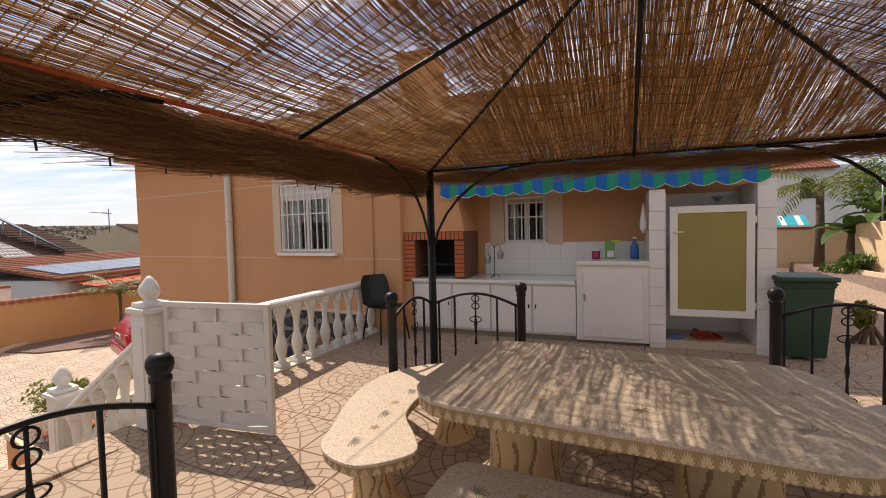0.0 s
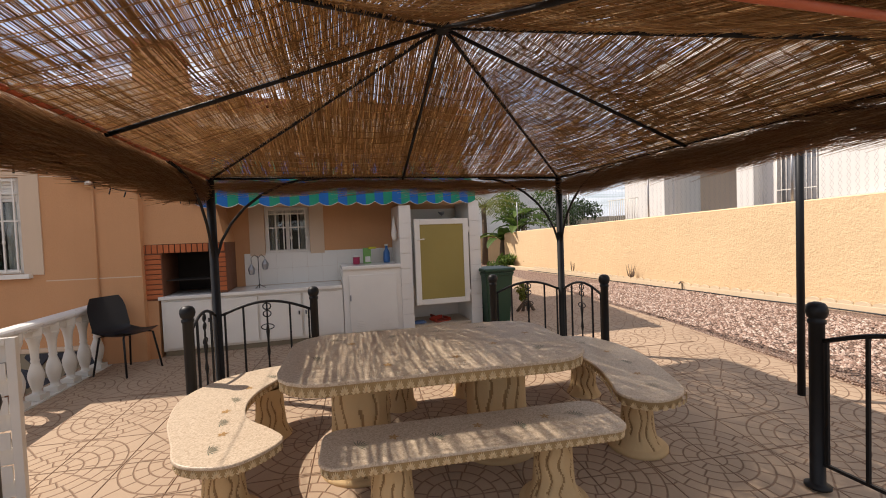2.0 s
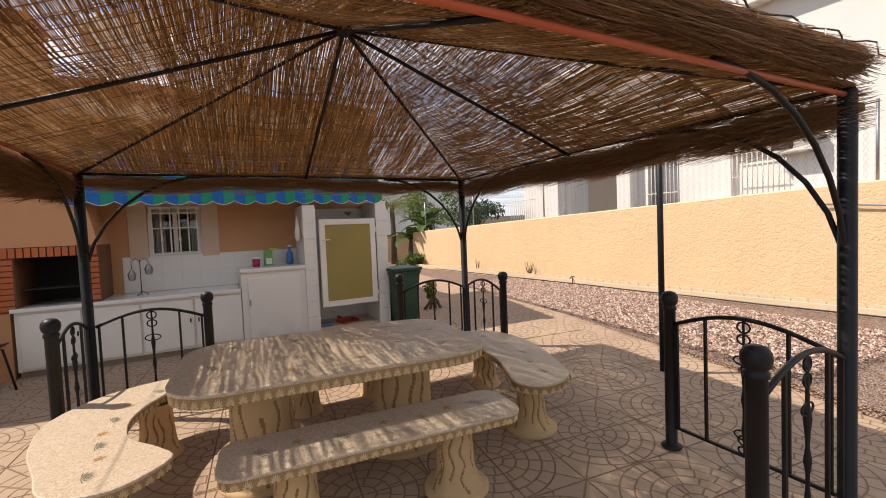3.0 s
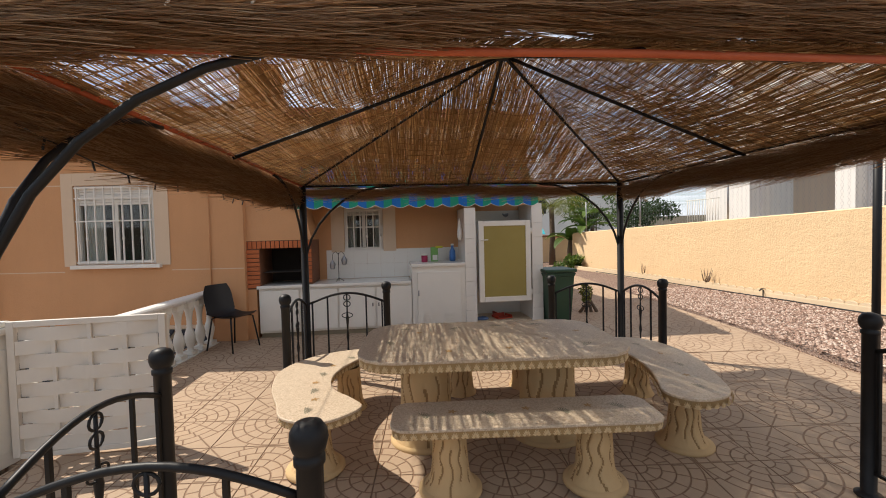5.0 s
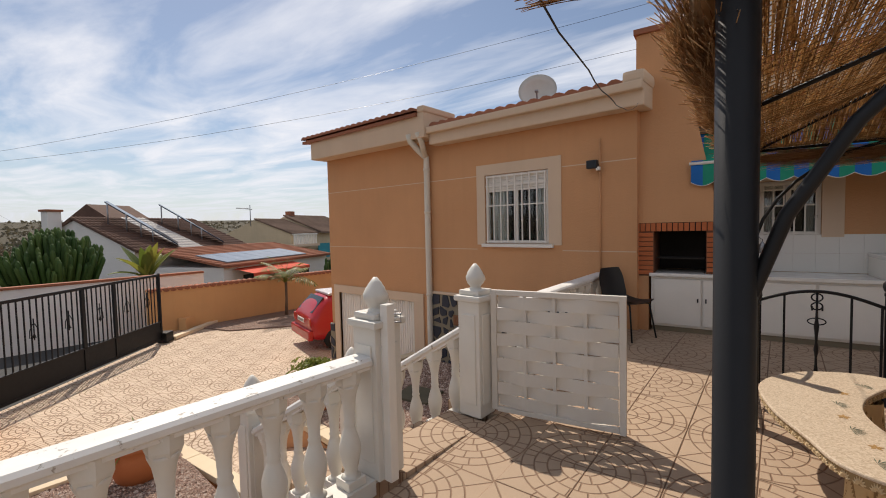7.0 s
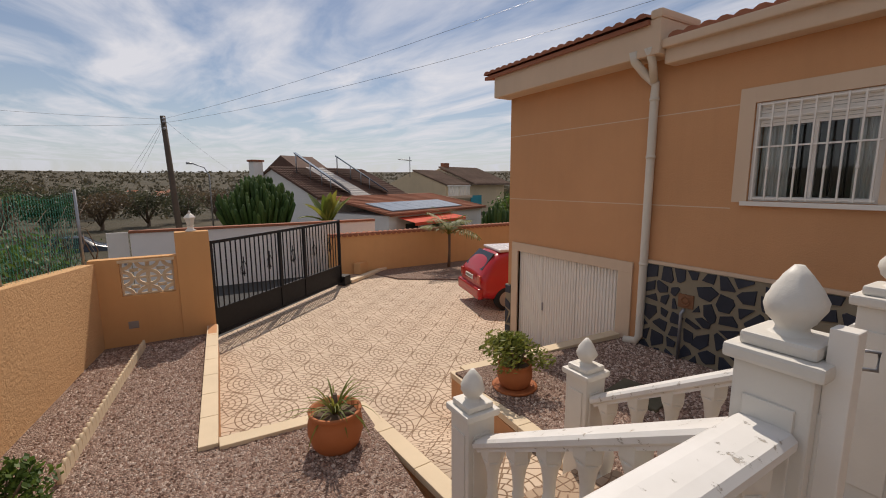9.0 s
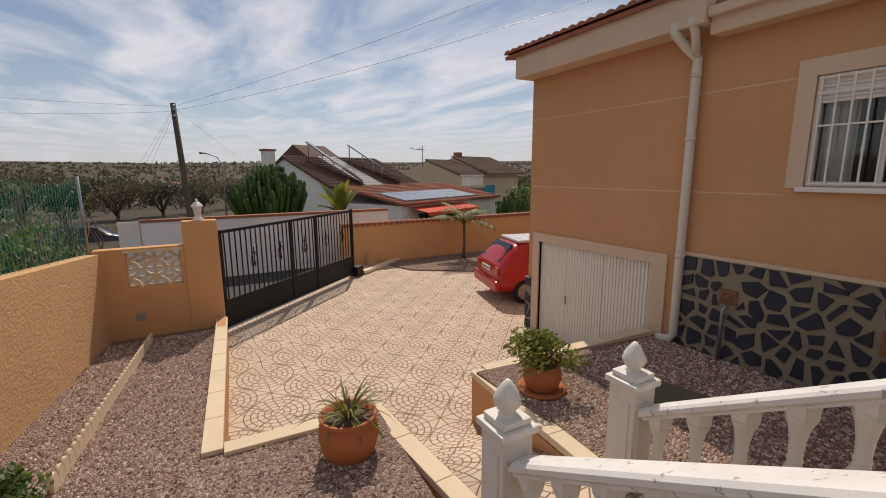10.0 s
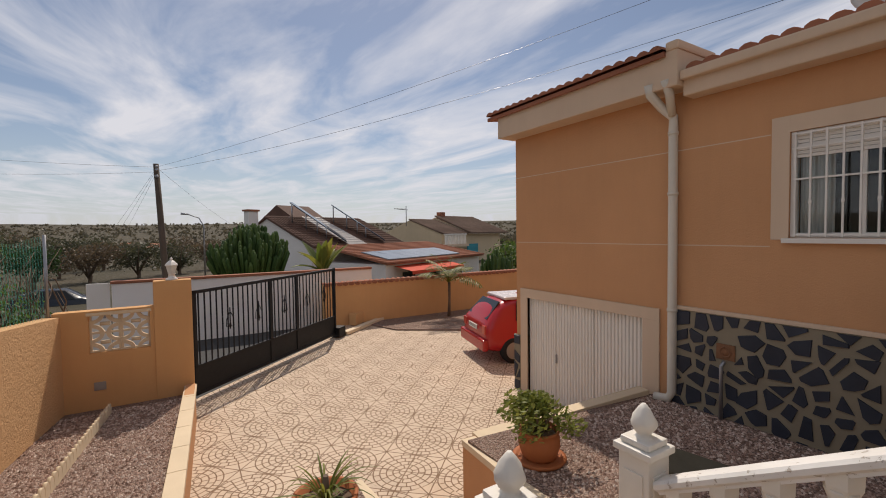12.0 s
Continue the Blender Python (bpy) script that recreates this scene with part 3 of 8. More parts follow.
# downpipe with its swan neck
PX = -6.72
bm = bmesh.new()
add_tube(bm, [(PX - 0.16, HOUSE_Y - 0.34, 3.10), (PX - 0.16, HOUSE_Y - 0.30, 2.98), (PX - 0.10, HOUSE_Y - 0.16, 2.83), (PX, HOUSE_Y - 0.07, 2.70), (PX, HOUSE_Y - 0.07, 2.55), (PX, HOUSE_Y - 0.07, -0.78), (PX - 0.04, HOUSE_Y - 0.09, -0.86), (PX - 0.20, HOUSE_Y - 0.12, -0.88)], 0.055, 12)
add_tube(bm, [(PX + 0.05, HOUSE_Y - 0.34, 3.10), (PX + 0.05, HOUSE_Y - 0.24, 2.95), (PX, HOUSE_Y - 0.10, 2.72)], 0.05, 12)
for z in (2.5, 1.75, 0.28):
    add_lathe(bm, [(0.062, -0.02), (0.062, 0.02)], 12, Matrix.Translation((PX, HOUSE_Y - 0.07, z)))
part("downpipe", bm, plain("cream_downpipe", (0.66, 0.60, 0.50), 0.5, 0.08, 8, 0.1), house, "cream painted rainwater downpipe")
bm = bmesh.new()
add_tube(bm, [(-3.68, HOUSE_Y - 0.02, 0.35), (-3.68, HOUSE_Y - 0.02, 2.6)], 0.012, 6)
part("cable_duct", bm, M_HOUSE, house)
lamp = thing("floodlight", at(-3.72, HOUSE_Y, 2.25), "small dark security floodlight on the wall", "floodlight")
box_part("bracket", (-0.02, -0.06, -0.02), (0.02, 0.0, 0.02), M_BLACKPL, lamp, 0.004)
box_part("head", (-0.10, -0.14, -0.05), (0.04, -0.06, 0.06), M_BLACKPL, lamp, 0.012)
box_part("sensor", (0.02, -0.12, -0.08), (0.07, -0.07, -0.03), M_WHITE, lamp, 0.008)
# garage door in its surround
gx0, gz0, gx1, gz1 = GAR
gar = thing("garage_door", at(0, 0), "white ribbed metal garage door with a wicket door", "garage door")
bm = bmesh.new()
n = 38
for i in range(n):
    xa, xb = gx0 + (gx1 - gx0) * i / n, gx0 + (gx1 - gx0) * (i + 1) / n
    xm0, xm1 = xa + (xb - xa) * 0.62, xa + (xb - xa) * 0.82
    y0, y1 = HOUSE_Y + 0.045, HOUSE_Y + 0.068
    vs = [(xa, y0), (xm0, y0), (xm1, y1), (xb - 0.003, y1)]
    prev = None
    for x, y in vs + [(xb, y0)]:
        cur = (bm.verts.new((x, y, gz0)), bm.verts.new((x, y, gz1)))
        if prev:
            bm.faces.new((prev[0], cur[0], cur[1], prev[1]))
        prev = cur
part("leaf", bm, M_WHITE, gar)
bm = bmesh.new()
for x in (gx0 + 0.62, gx0 + 1.42):
    add_box(bm, (x - 0.012, HOUSE_Y + 0.036, gz0), (x + 0.012, HOUSE_Y + 0.06, gz1))
part("wicket_frame", bm, M_WHITE, gar)
bm = bmesh.new()
add_box(bm, (gx0 + 0.645, HOUSE_Y + 0.02, -0.95), (gx0 + 0.675, HOUSE_Y + 0.05, -0.80), None, 0.005)
part("handle", bm, M_GREY, gar, "grey metal lock plate")
for lo, hi in (((gx0 - 0.17, gz0), (gx0, gz1)), ((gx1, gz0), (gx1 + 0.24, gz1)), ((gx0 - 0.17, gz1), (gx1 + 0.24, gz1 + 0.16))):
    box_part("garage_surround", (lo[0], HOUSE_Y - 0.03, lo[1]), (hi[0], HOUSE_Y + 0.05, hi[1]), M_TRIM, house, 0.003, "cream rendered garage surround")

# stone plinth with dark slates bedded in mortar
plinth = thing("stone_plinth", at(0, 0), "plinth of dark irregular slates set in grey mortar", "plinth")
PL = (-6.74, -1.05, -3.70, 0.30)
box_part("mortar_bed", (PL[0], HOUSE_Y - 0.035, PL[1]), (PL[2], HOUSE_Y - 0.002, PL[3]), M_MORTAR, plinth, 0.004)
box_part("coping", (PL[0], HOUSE_Y - 0.05, PL[3]), (PL[2], HOUSE_Y - 0.002, PL[3] + 0.045), M_TRIM, plinth, 0.006)
box_part("mortar_bed", (-9.80, HOUSE_Y - 0.035, -1.8), (-9.63, HOUSE_Y - 0.002, -0.62), M_MORTAR, plinth, 0.004)
sr = random.Random(21)
VENTS = [(-6.10, -0.12, 0.20), (-4.62, -0.22, 0.26), (-4.0, -0.2, 0.2)]


def clip_polygon(poly, px, pz, nx, nz):
    """Keeps the part of a polygon that lies behind the line through (px, pz) with normal (nx, nz)."""
    out = []
    for i, p in enumerate(poly):
        q = poly[(i + 1) % len(poly)]
        dp, dq = (p[0] - px) * nx + (p[1] - pz) * nz, (q[0] - px) * nx + (q[1] - pz) * nz
        if dp <= 0:
            out.append(p)
        if dp * dq < 0:
            t = dp / (dp - dq)
            out.append((p[0] + (q[0] - p[0]) * t, p[1] + (q[1] - p[1]) * t))
    return out


def slates(x0, z0, x1, z1, step):
    sites = []
    nx, nz = max(1, round((x1 - x0) / step)), max(1, round((z1 - z0) / step))
    for j in range(nz):
        for i in range(nx):
            sites.append((x0 + (i + 0.5 + sr.uniform(-0.46, 0.46)) * (x1 - x0) / nx, z0 + (j + 0.5 + sr.uniform(-0.46, 0.46)) * (z1 - z0) / nz))
    for k, (sx, sz) in enumerate(sites):
        poly = [(x0 + 0.01, z0), (x1 - 0.01, z0), (x1 - 0.01, z1 - 0.012), (x0 + 0.01, z1 - 0.012)]
        for m_, (ox, oz) in enumerate(sites):
            d = math.hypot(ox - sx, oz - sz)
            if m_ == k or d > step * 3.2:
                continue
            ux, uz = (ox - sx) / d, (oz - sz) / d
            gap = d / 2 - sr.uniform(0.012, 0.044)
            tilt = sr.uniform(-0.35, 0.35)
            poly = clip_polygon(poly, sx + ux * gap, sz + uz * gap, ux * math.cos(tilt) - uz * math.sin(tilt), ux * math.sin(tilt) + uz * math.cos(tilt))
        for vx, vz, s in VENTS:
            d = max(math.hypot(sx - vx, sz - vz), 0.001)
            if d < s * 0.5:
                poly = []
            elif d < s + step:
                wx, wz = (vx - sx) / d, (vz - sz) / d
                poly = clip_polygon(poly, vx - wx * s * 0.72, vz - wz * s * 0.72, wx, wz)
        if len(poly) < 3:
            continue
        cx, cz = sum(p[0] for p in poly) / len(poly), sum(p[1] for p in poly) / len(poly)
        if max(math.hypot(p[0] - cx, p[1] - cz) for p in poly) < 0.04:
            continue
        bm = bmesh.new()
        lo = [bm.verts.new((x - cx, 0, z - cz)) for x, z in poly]
        hi = [bm.verts.new(((x - cx) * 0.94, -0.014 - sr.uniform(0, 0.006), (z - cz) * 0.94)) for x, z in poly]
        bm.faces.new(hi)
        for i in range(len(poly)):
            j = (i + 1) % len(poly)
            bm.faces.new((lo[i], lo[j], hi[j], hi[i]))
        part("stone", bm, M_SLATE, plinth, m=Matrix.Translation((cx, HOUSE_Y - 0.034, cz)))


slates(*PL, 0.205)
slates(-9.80, -1.8, -9.63, -0.62, 0.16)
for vx, vz, s in VENTS:
    bm = bmesh.new()
    add_box(bm, (vx - s / 2, HOUSE_Y - 0.055, vz - s * 0.45), (vx + s / 2, HOUSE_Y - 0.034, vz + s * 0.45), None, 0.006)
    add_lathe(bm, [(s * 0.36, 0), (s * 0.30, 0.012), (s * 0.22, 0.002), (s * 0.12, 0.012), (0.01, 0.014)], 8, Matrix.Translation((vx, HOUSE_Y - 0.055, vz)) @ Matrix.Rotation(radians(90), 4, "X"), False)
    part("vent_tile", bm, M_SANDSTONE, plinth, "brown moulded vent tile")
bm = bmesh.new()
add_tube(bm, [(-6.12, HOUSE_Y - 0.10, -0.9), (-6.12, HOUSE_Y - 0.10, -0.28), (-6.10, HOUSE_Y - 0.07, -0.22)], 0.022, 8)
part("pipe_stub", bm, M_GREY, plinth, "grey plastic pipe stub")

# satellite dishes
def dish(x, y, z, r, turn):
    t = thing("satellite_dish", at(x, y, z, turn), "weathered cream satellite dish on the roof", "satellite dish", "satellite dishes on the roof")
    bm = bmesh.new()
    add_lathe(bm, [(0.01, 0.0), (r * 0.4, 0.02), (r * 0.75, 0.07), (r, 0.13), (r, 0.145), (r * 0.75, 0.085), (r * 0.4, 0.035), (0.01, 0.015)], 28, Matrix.Translation((0, 0, r * 0.9)) @ Matrix.Rotation(radians(68), 4, "X"), True, False)
    part("reflector", bm, plain("dish_paint", (0.62, 0.58, 0.52), 0.6, 0.1, 8, 0.1), t)
    bm = bmesh.new()
    add_tube(bm, [(0, 0.12, -0.4), (0, 0.12, r * 0.9)], 0.025, 8)
    part("mast", bm, M_GREY, t)
    bm = bmesh.new()
    add_tube(bm, [(0, -0.05, r * 0.2), (0, -0.42, r * 0.7)], 0.012, 6)
    add_box(bm, (-0.03, -0.48, r * 0.66), (0.03, -0.40, r * 0.76), None, 0.01)
    part("feed_arm", bm, M_GREY, t)


dish(-5.05, HOUSE_Y + 0.9, 3.36, 0.31, radians(25))
dish(-2.3, 6.5, 3.65, 0.55, radians(15))

# ---- outdoor kitchen ----
K = rot_frame(-3.09, 4.84, KIT_ANGLE)
BACK, KZ = 0.66, 0.15
kit_house = thing("kitchen_wall", K, "peach rendered house wall behind the outdoor kitchen", "wall")
kit_house["kind"] = "structure"
KW = (1.14, 1.28, 1.74, 1.94)
wall_with_holes("wall", -0.2, 4.1, 0, 3.25, BACK, BACK + 0.25, [KW], M_HOUSE, kit_house)
box_part("return_wall", (3.9, BACK + 0.25, 0), (4.1, 9, 3.25), M_HOUSE, kit_house)
box_part("cornice", (-0.3, BACK - 0.30, 2.95), (4.12, BACK + 0.2, 3.2), M_TRIM, kit_house, 0.02)
roof_tiles("roof", -0.3, 4.15, BACK - 0.36, 3.22, 3.5, 1.1, M_ROOFTILE, kit_house)
window("window", KW[0], KW[1], KW[2], KW[3], BACK + 0.02, kit_house, 6, "small barred white window above the worktop", None, 0.05)
for lo, hi in (((KW[0] - 0.20, 1.26), (KW[0] - 0.002, 2.05)), ((KW[2] + 0.002, 1.26), (KW[2] + 0.2, 2.05)), ((KW[0] - 0.002, KW[3] + 0.002), (KW[2] + 0.002, 2.05))):
    box_part("window_surround", (lo[0], BACK - 0.012, lo[1]), (hi[0], BACK, hi[1]), M_TRIM, kit_house, 0.002)
# splashback tiles
back = thing("splashback", K, "white glazed tiles on the wall above the worktop", "tiles")
bm = bmesh.new()
add_box(bm, (0, 0, 0), (0.2078, 0.008, 0.222), None, 0.002)
tile_me = mesh_of("tile", bm, M_TILEWHITE)
for i in range(10):
    for j in range(2):
        piece("tile", tile_me, back, Matrix.Translation((0.86 + i * 0.2085, BACK - 0.0085, 0.848 + j * 0.2228)))
counter = thing("kitchen_counter", K, "long white kitchen counter with tiled worktop and painted doors", "counter")
box_part("body", (0.02, 0.02, KZ + 0.03), (2.14, BACK - 0.01, 0.80), M_WHITE, counter)
box_part("plinth", (0.03, 0.05, 0), (2.9, BACK - 0.01, KZ + 0.028), M_MORTAR, counter, 0.003, "grey recessed plinth")
box_part("worktop", (0.0, -0.02, 0.802), (2.135, BACK - 0.0, 0.845), M_TILEWHITE, counter, 0.006)
for i in range(4):
    d = box_part("door", (0.06 + i * 0.525, -0.004, KZ + 0.06), (0.06 + i * 0.525 + 0.50, 0.018, 0.775), M_WHITE, counter, 0.006)
    bm = bmesh.new()
    add_box(bm, (0.06 + i * 0.525 + (0.46 if i % 2 == 0 else 0.02), -0.016, 0.50), (0.06 + i * 0.525 + (0.475 if i % 2 == 0 else 0.035), -0.004, 0.55), None, 0.003)
    part("knob", bm, M_BLACKPL, d, "small dark knob")
for i in range(9):
    box_part("edge_tile", (0.005 + i * 0.2365, -0.026, 0.808), (0.005 + i * 0.2365 + 0.232, -0.0205, 0.842), M_TILEWHITE, counter, 0.002)
tall = thing("tall_counter", K, "raised white counter unit with a single large door", "counter")
box_part("body", (2.145, 0.0, KZ), (2.928, BACK - 0.01, 1.04), M_WHITE, tall)
box_part("worktop", (2.14, -0.03, 1.04), (2.925, BACK - 0.0, 1.085), M_TILEWHITE, tall, 0.006)
d = box_part("door", (2.22, -0.024, KZ + 0.05), (2.86, -0.002, 0.96), M_WHITE, tall, 0.006)
for vx in (2.30, 2.62):
    bm = bmesh.new()
    for k in range(5):
        add_box(bm, (vx, -0.03, KZ + 0.10 + k * 0.022), (vx + 0.12, -0.0245, KZ + 0.112 + k * 0.022), None, 0.001)
    part("vent", bm, M_WHITE, d)
bm = bmesh.new()
add_box(bm, (2.225, -0.04, 0.62), (2.245, -0.0245, 0.70), None, 0.003)
part("latch", bm, M_GREY, d, "small metal latch")
shower = thing("shower_cubicle", K, "white tiled outdoor shower cubicle with a hinged door", "shower")
bm = bmesh.new()
add_box(bm, (0, 0, 0), (0.165, 0.012, 0.205), None, 0.003)
col_tile = mesh_of("tile", bm, M_TILEWHITE)
for cx, top in ((2.93, 1.88), (3.94, 1.93)):
    box_part("column", (cx, 0.0, 0.0), (cx + 0.16, BACK - 0.01, top), M_TILEWHITE, shower, 0.004)
    for j in range(8):
        piece("tile", col_tile, shower, Matrix.Translation((cx - 0.0025, -0.0125, KZ + 0.02 + j * 0.21)))
box_part("back_panel", (3.09, BACK - 0.03, KZ), (3.94, BACK - 0.012, 1.86), M_TILEWHITE, shower, 0.002)
box_part("tray", (3.09, 0.03, 0.02), (3.94, BACK - 0.03, KZ + 0.05), M_TERRAZZO, shower, 0.006, "speckled floor tray")
door = new("door")
door.parent = shower
door["label"] = "white framed door with a yellowed panel"
DX0, DX1, DZ0, DZ1 = 3.13, 3.91, 0.49, 1.68
for lo, hi in (((DX0, DZ0), (DX0 + 0.075, DZ1)), ((DX1 - 0.075, DZ0), (DX1, DZ1)), ((DX0 + 0.075, DZ1 - 0.075), (DX1 - 0.075, DZ1)), ((DX0 + 0.075, DZ0), (DX1 - 0.075, DZ0 + 0.075))):
    box_part("frame_bar", (lo[0], -0.045, lo[1]), (hi[0], -0.012, hi[1]), M_WHITE, door, 0.005)
box_part("panel", (DX0 + 0.075, -0.034, DZ0 + 0.075), (DX1 - 0.075, -0.024, DZ1 - 0.075), M_YELLOWPANEL, door, 0)
bm = bmesh.new()
add_tube(bm, [(DX0 + 0.04, -0.045, 1.40), (DX0 + 0.04, -0.075, 1.40), (DX0 + 0.13, -0.075, 1.405)], 0.008, 8)
part("handle", bm, M_WHITE, door)
for z in (0.62, 1.52):
    bm = bmesh.new()
    add_lathe(bm, [(0.012, -0.04), (0.012, 0.04)], 8, Matrix.Translation((DX1 + 0.008, -0.03, z)))
    part("hinge", bm, M_WHITE, door)
bm = bmesh.new()
add_tube(bm, [(3.72, BACK - 0.03, 1.76), (3.72, BACK - 0.16, 1.80), (3.66, BACK - 0.24, 1.79)], 0.012, 8)
add_lathe(bm, [(0.012, 0), (0.05, 0.025), (0.05, 0.035)], 14, Matrix.Translation((3.64, BACK - 0.25, 1.755)) @ Matrix.Rotation(radians(20), 4, "Y"))
part("shower_head", bm, M_GREY, shower, "grey metal shower head")
pan = thing("dustpan", K @ Matrix.Translation((3.52, 0.22, KZ + 0.051)) @ Matrix.Rotation(radians(20), 4, "Z"), "red plastic dustpan lying in the shower tray", "dustpan")
M_REDPL = plain("red_plastic", (0.42, 0.045, 0.02), 0.45, 0.1, 8, 0.05)
bm = bmesh.new()
add_prism(bm, [(-0.13, -0.10), (0.13, -0.10), (0.10, 0.09), (-0.10, 0.09)], 0.0, 0.012)
add_box(bm, (-0.105, 0.085, 0.0), (0.105, 0.10, 0.06), None, 0.004)
add_box(bm, (-0.13, -0.09, 0.012), (-0.118, 0.09, 0.045), None, 0.003)
add_box(bm, (0.118, -0.09, 0.012), (0.13, 0.09, 0.045), None, 0.003)
part("tray", bm, M_REDPL, pan)
bm = bmesh.new()
add_tube(bm, [(0, 0.09, 0.035), (0, 0.16, 0.05), (0, 0.24, 0.05)], [0.016, 0.014, 0.017], 8)
part("handle", bm, M_REDPL, pan)
rag = thing("floor_cloth", K @ Matrix.Translation((3.20, 0.16, KZ + 0.051)), "crumpled blue cloth in the shower tray", "cloth")
bm = bmesh.new()
add_lathe(bm, [(0.085, 0.0), (0.09, 0.012), (0.06, 0.035), (0.035, 0.03), (0.01, 0.045)], 14, Matrix.Diagonal((1.1, 0.8, 1, 1)))
for v in bm.verts:
    v.co += Vector((0.012 * noise.noise(v.co * 30), 0.012 * noise.noise(v.co * 26 + Vector((3, 0, 0))), 0.006 * abs(noise.noise(v.co * 40))))
part("folds", bm, plain("blue_cloth", (0.10, 0.17, 0.33), 0.9, 0.1, 8, 0.2), rag)
# things on the worktops
def jar(name, x, y, z, prof, mat, label, cat, lidmat=None):
    t = thing(name, K @ Matrix.Translation((x, y, z)), label, cat)
    bm = bmesh.new()
    add_lathe(bm, prof, 16)
    part("body", bm, mat, t)
    if lidmat:
        bm = bmesh.new()
        h, r = prof[-1][1], prof[-1][0]
        add_lathe(bm, [(r + 0.006, h + 0.001), (r + 0.006, h + 0.02), (r * 0.6, h + 0.026)], 16)
        part("lid", bm, lidmat, t)
    return t


M_PINK = plain("crimson_plastic", (0.35, 0.02, 0.07), 0.4, 0.1, 8, 0.05)
M_BLUEPL = plain("blue_plastic", (0.05, 0.16, 0.42), 0.35, 0.1, 8, 0.05)
M_LIME = plain("lime_card", (0.18, 0.38, 0.10), 0.6, 0.1, 8, 0.05)
M_YEL = plain("yellow_cloth", (0.62, 0.55, 0.04), 0.7, 0.1, 8, 0.05)
jar("tub", 2.36, 0.34, 1.086, [(0.045, 0), (0.048, 0.02), (0.048, 0.10)], M_PINK, "crimson plastic tub with a white lid", "tub", M_WHITE)
jar("spray_bottle", 2.80, 0.40, 1.086, [(0.045, 0), (0.05, 0.05), (0.045, 0.15), (0.02, 0.20), (0.02, 0.24)], M_BLUEPL, "blue plastic cleaning bottle", "bottle", M_WHITE)
boxt = thing("carton", K @ Matrix.Translation((2.52, 0.42, 1.086)), "green and white carton with a cloth on top", "carton")
box_part("body", (-0.055, -0.03, 0), (0.055, 0.03, 0.22), M_LIME, boxt, 0.003)
box_part("band", (-0.03, -0.033, 0.02), (0.045, -0.0305, 0.10), M_WHITE, boxt, 0)
box_part("cloth", (0.02, -0.05, 0.205), (0.13, 0.05, 0.235), M_YEL, boxt, 0.012, "yellow cloth")
bag = thing("hanging_bag", K @ Matrix.Translation((2.88, 0.16, 1.42)), "white plastic bag hanging from a hook", "bag")
bm = bmesh.new()
add_lathe(bm, [(0.02, -0.02), (0.05, 0.03), (0.055, 0.10), (0.03, 0.22), (0.008, 0.32)], 12, Matrix.Diagonal((0.7, 1.2, 1, 1)))
part("sack", bm, M_WHITE, bag)
# wire stand with two lanterns
stand = thing("lantern_stand", K @ Matrix.Translation((1.08, 0.30, 0.846)), "dark wire stand with two small hanging lanterns", "lantern stand")
bm = bmesh.new()
add_tube(bm, [(0, 0, 0.0), (0, 0, 0.42)], 0.005, 6)
for a in range(3):
    add_tube(bm, [(0, 0, 0.05), (0.075 * math.cos(a * 2.1), 0.075 * math.sin(a * 2.1), 0.0)], 0.004, 6)
for sg in (-1, 1):
    add_tube(bm, [(0, 0, 0.40), (sg * 0.04, 0, 0.44), (sg * 0.085, 0, 0.40), (sg * 0.085, 0, 0.36 - 0.05 * (sg < 0))], 0.004, 6)
part("wire", bm, M_SOOTSHADE, stand)
for sg, z in ((-1, 0.18), (1, 0.24)):
    bm = bmesh.new()
    add_lathe(bm, [(0.022, 0), (0.034, 0.01), (0.044, 0.07), (0.040, 0.085), (0.018, 0.12), (0.005, 0.14)], 6, Matrix.Translation((sg * 0.085, 0, z)), False)
    part("lantern", bm, M_GREY, stand, "small grey metal lantern")

M_HEARTH = plain("smoke_stained_brick", (0.20, 0.085, 0.045), 0.9, 0.3, 8, 0.3)
# barbecue with brick surround and tapering chimney
bbq = thing("barbecue", K @ Matrix.Translation((-0.17, 0.03, 0)), "brick barbecue hearth under a tapering rendered chimney", "barbecue")
BW = 0.92
box_part("base", (0, 0.0, 0), (0.16, BACK, 0.80), M_HOUSE, bbq, 0.004)
bm = bmesh.new()
for lo, hi in (((0.0, 0.0, 0.80), (0.22, BACK, 1.47)), ((0.78, 0.0, 0.85), (BW, BACK, 1.47)), ((0.222, 0.0, 1.362), (0.778, BACK, 1.47)), ((0.222, BACK - 0.06, 0.85), (0.778, BACK, 1.36))):
    box_part("hearth_side", lo, hi, M_HEARTH if lo[0] != 0.222 else M_SOOTSHADE, bbq, 0.002, "smoke-stained brick hearth side")
bm = bmesh.new()
add_box(bm, (0, 0, 0), (0.205, 0.012, 0.048), None, 0.003)
brick_me = mesh_of("brick", bm, M_BRICK)
bm = bmesh.new()
add_box(bm, (0, 0, 0), (0.05, 0.012, 0.10), None, 0.003)
soldier = mesh_of("brick", bm, M_BRICK)
bm = bmesh.new()
add_box(bm, (0, 0, 0), (0.125, 0.012, 0.048), None, 0.003)
half_brick = mesh_of("brick", bm, M_BRICK)
for j in range(9):
    piece("brick", brick_me, bbq, Matrix.Translation((0.006, -0.013, 0.822 + j * 0.0595)))
for j in range(8):
    piece("brick", half_brick, bbq, Matrix.Translation((0.788, -0.013, 0.875 + j * 0.0595)))
for i in range(15):
    piece("brick", soldier, bbq, Matrix.Translation((0.006 + i * 0.0607, -0.013, 1.365)))
bm = bmesh.new()
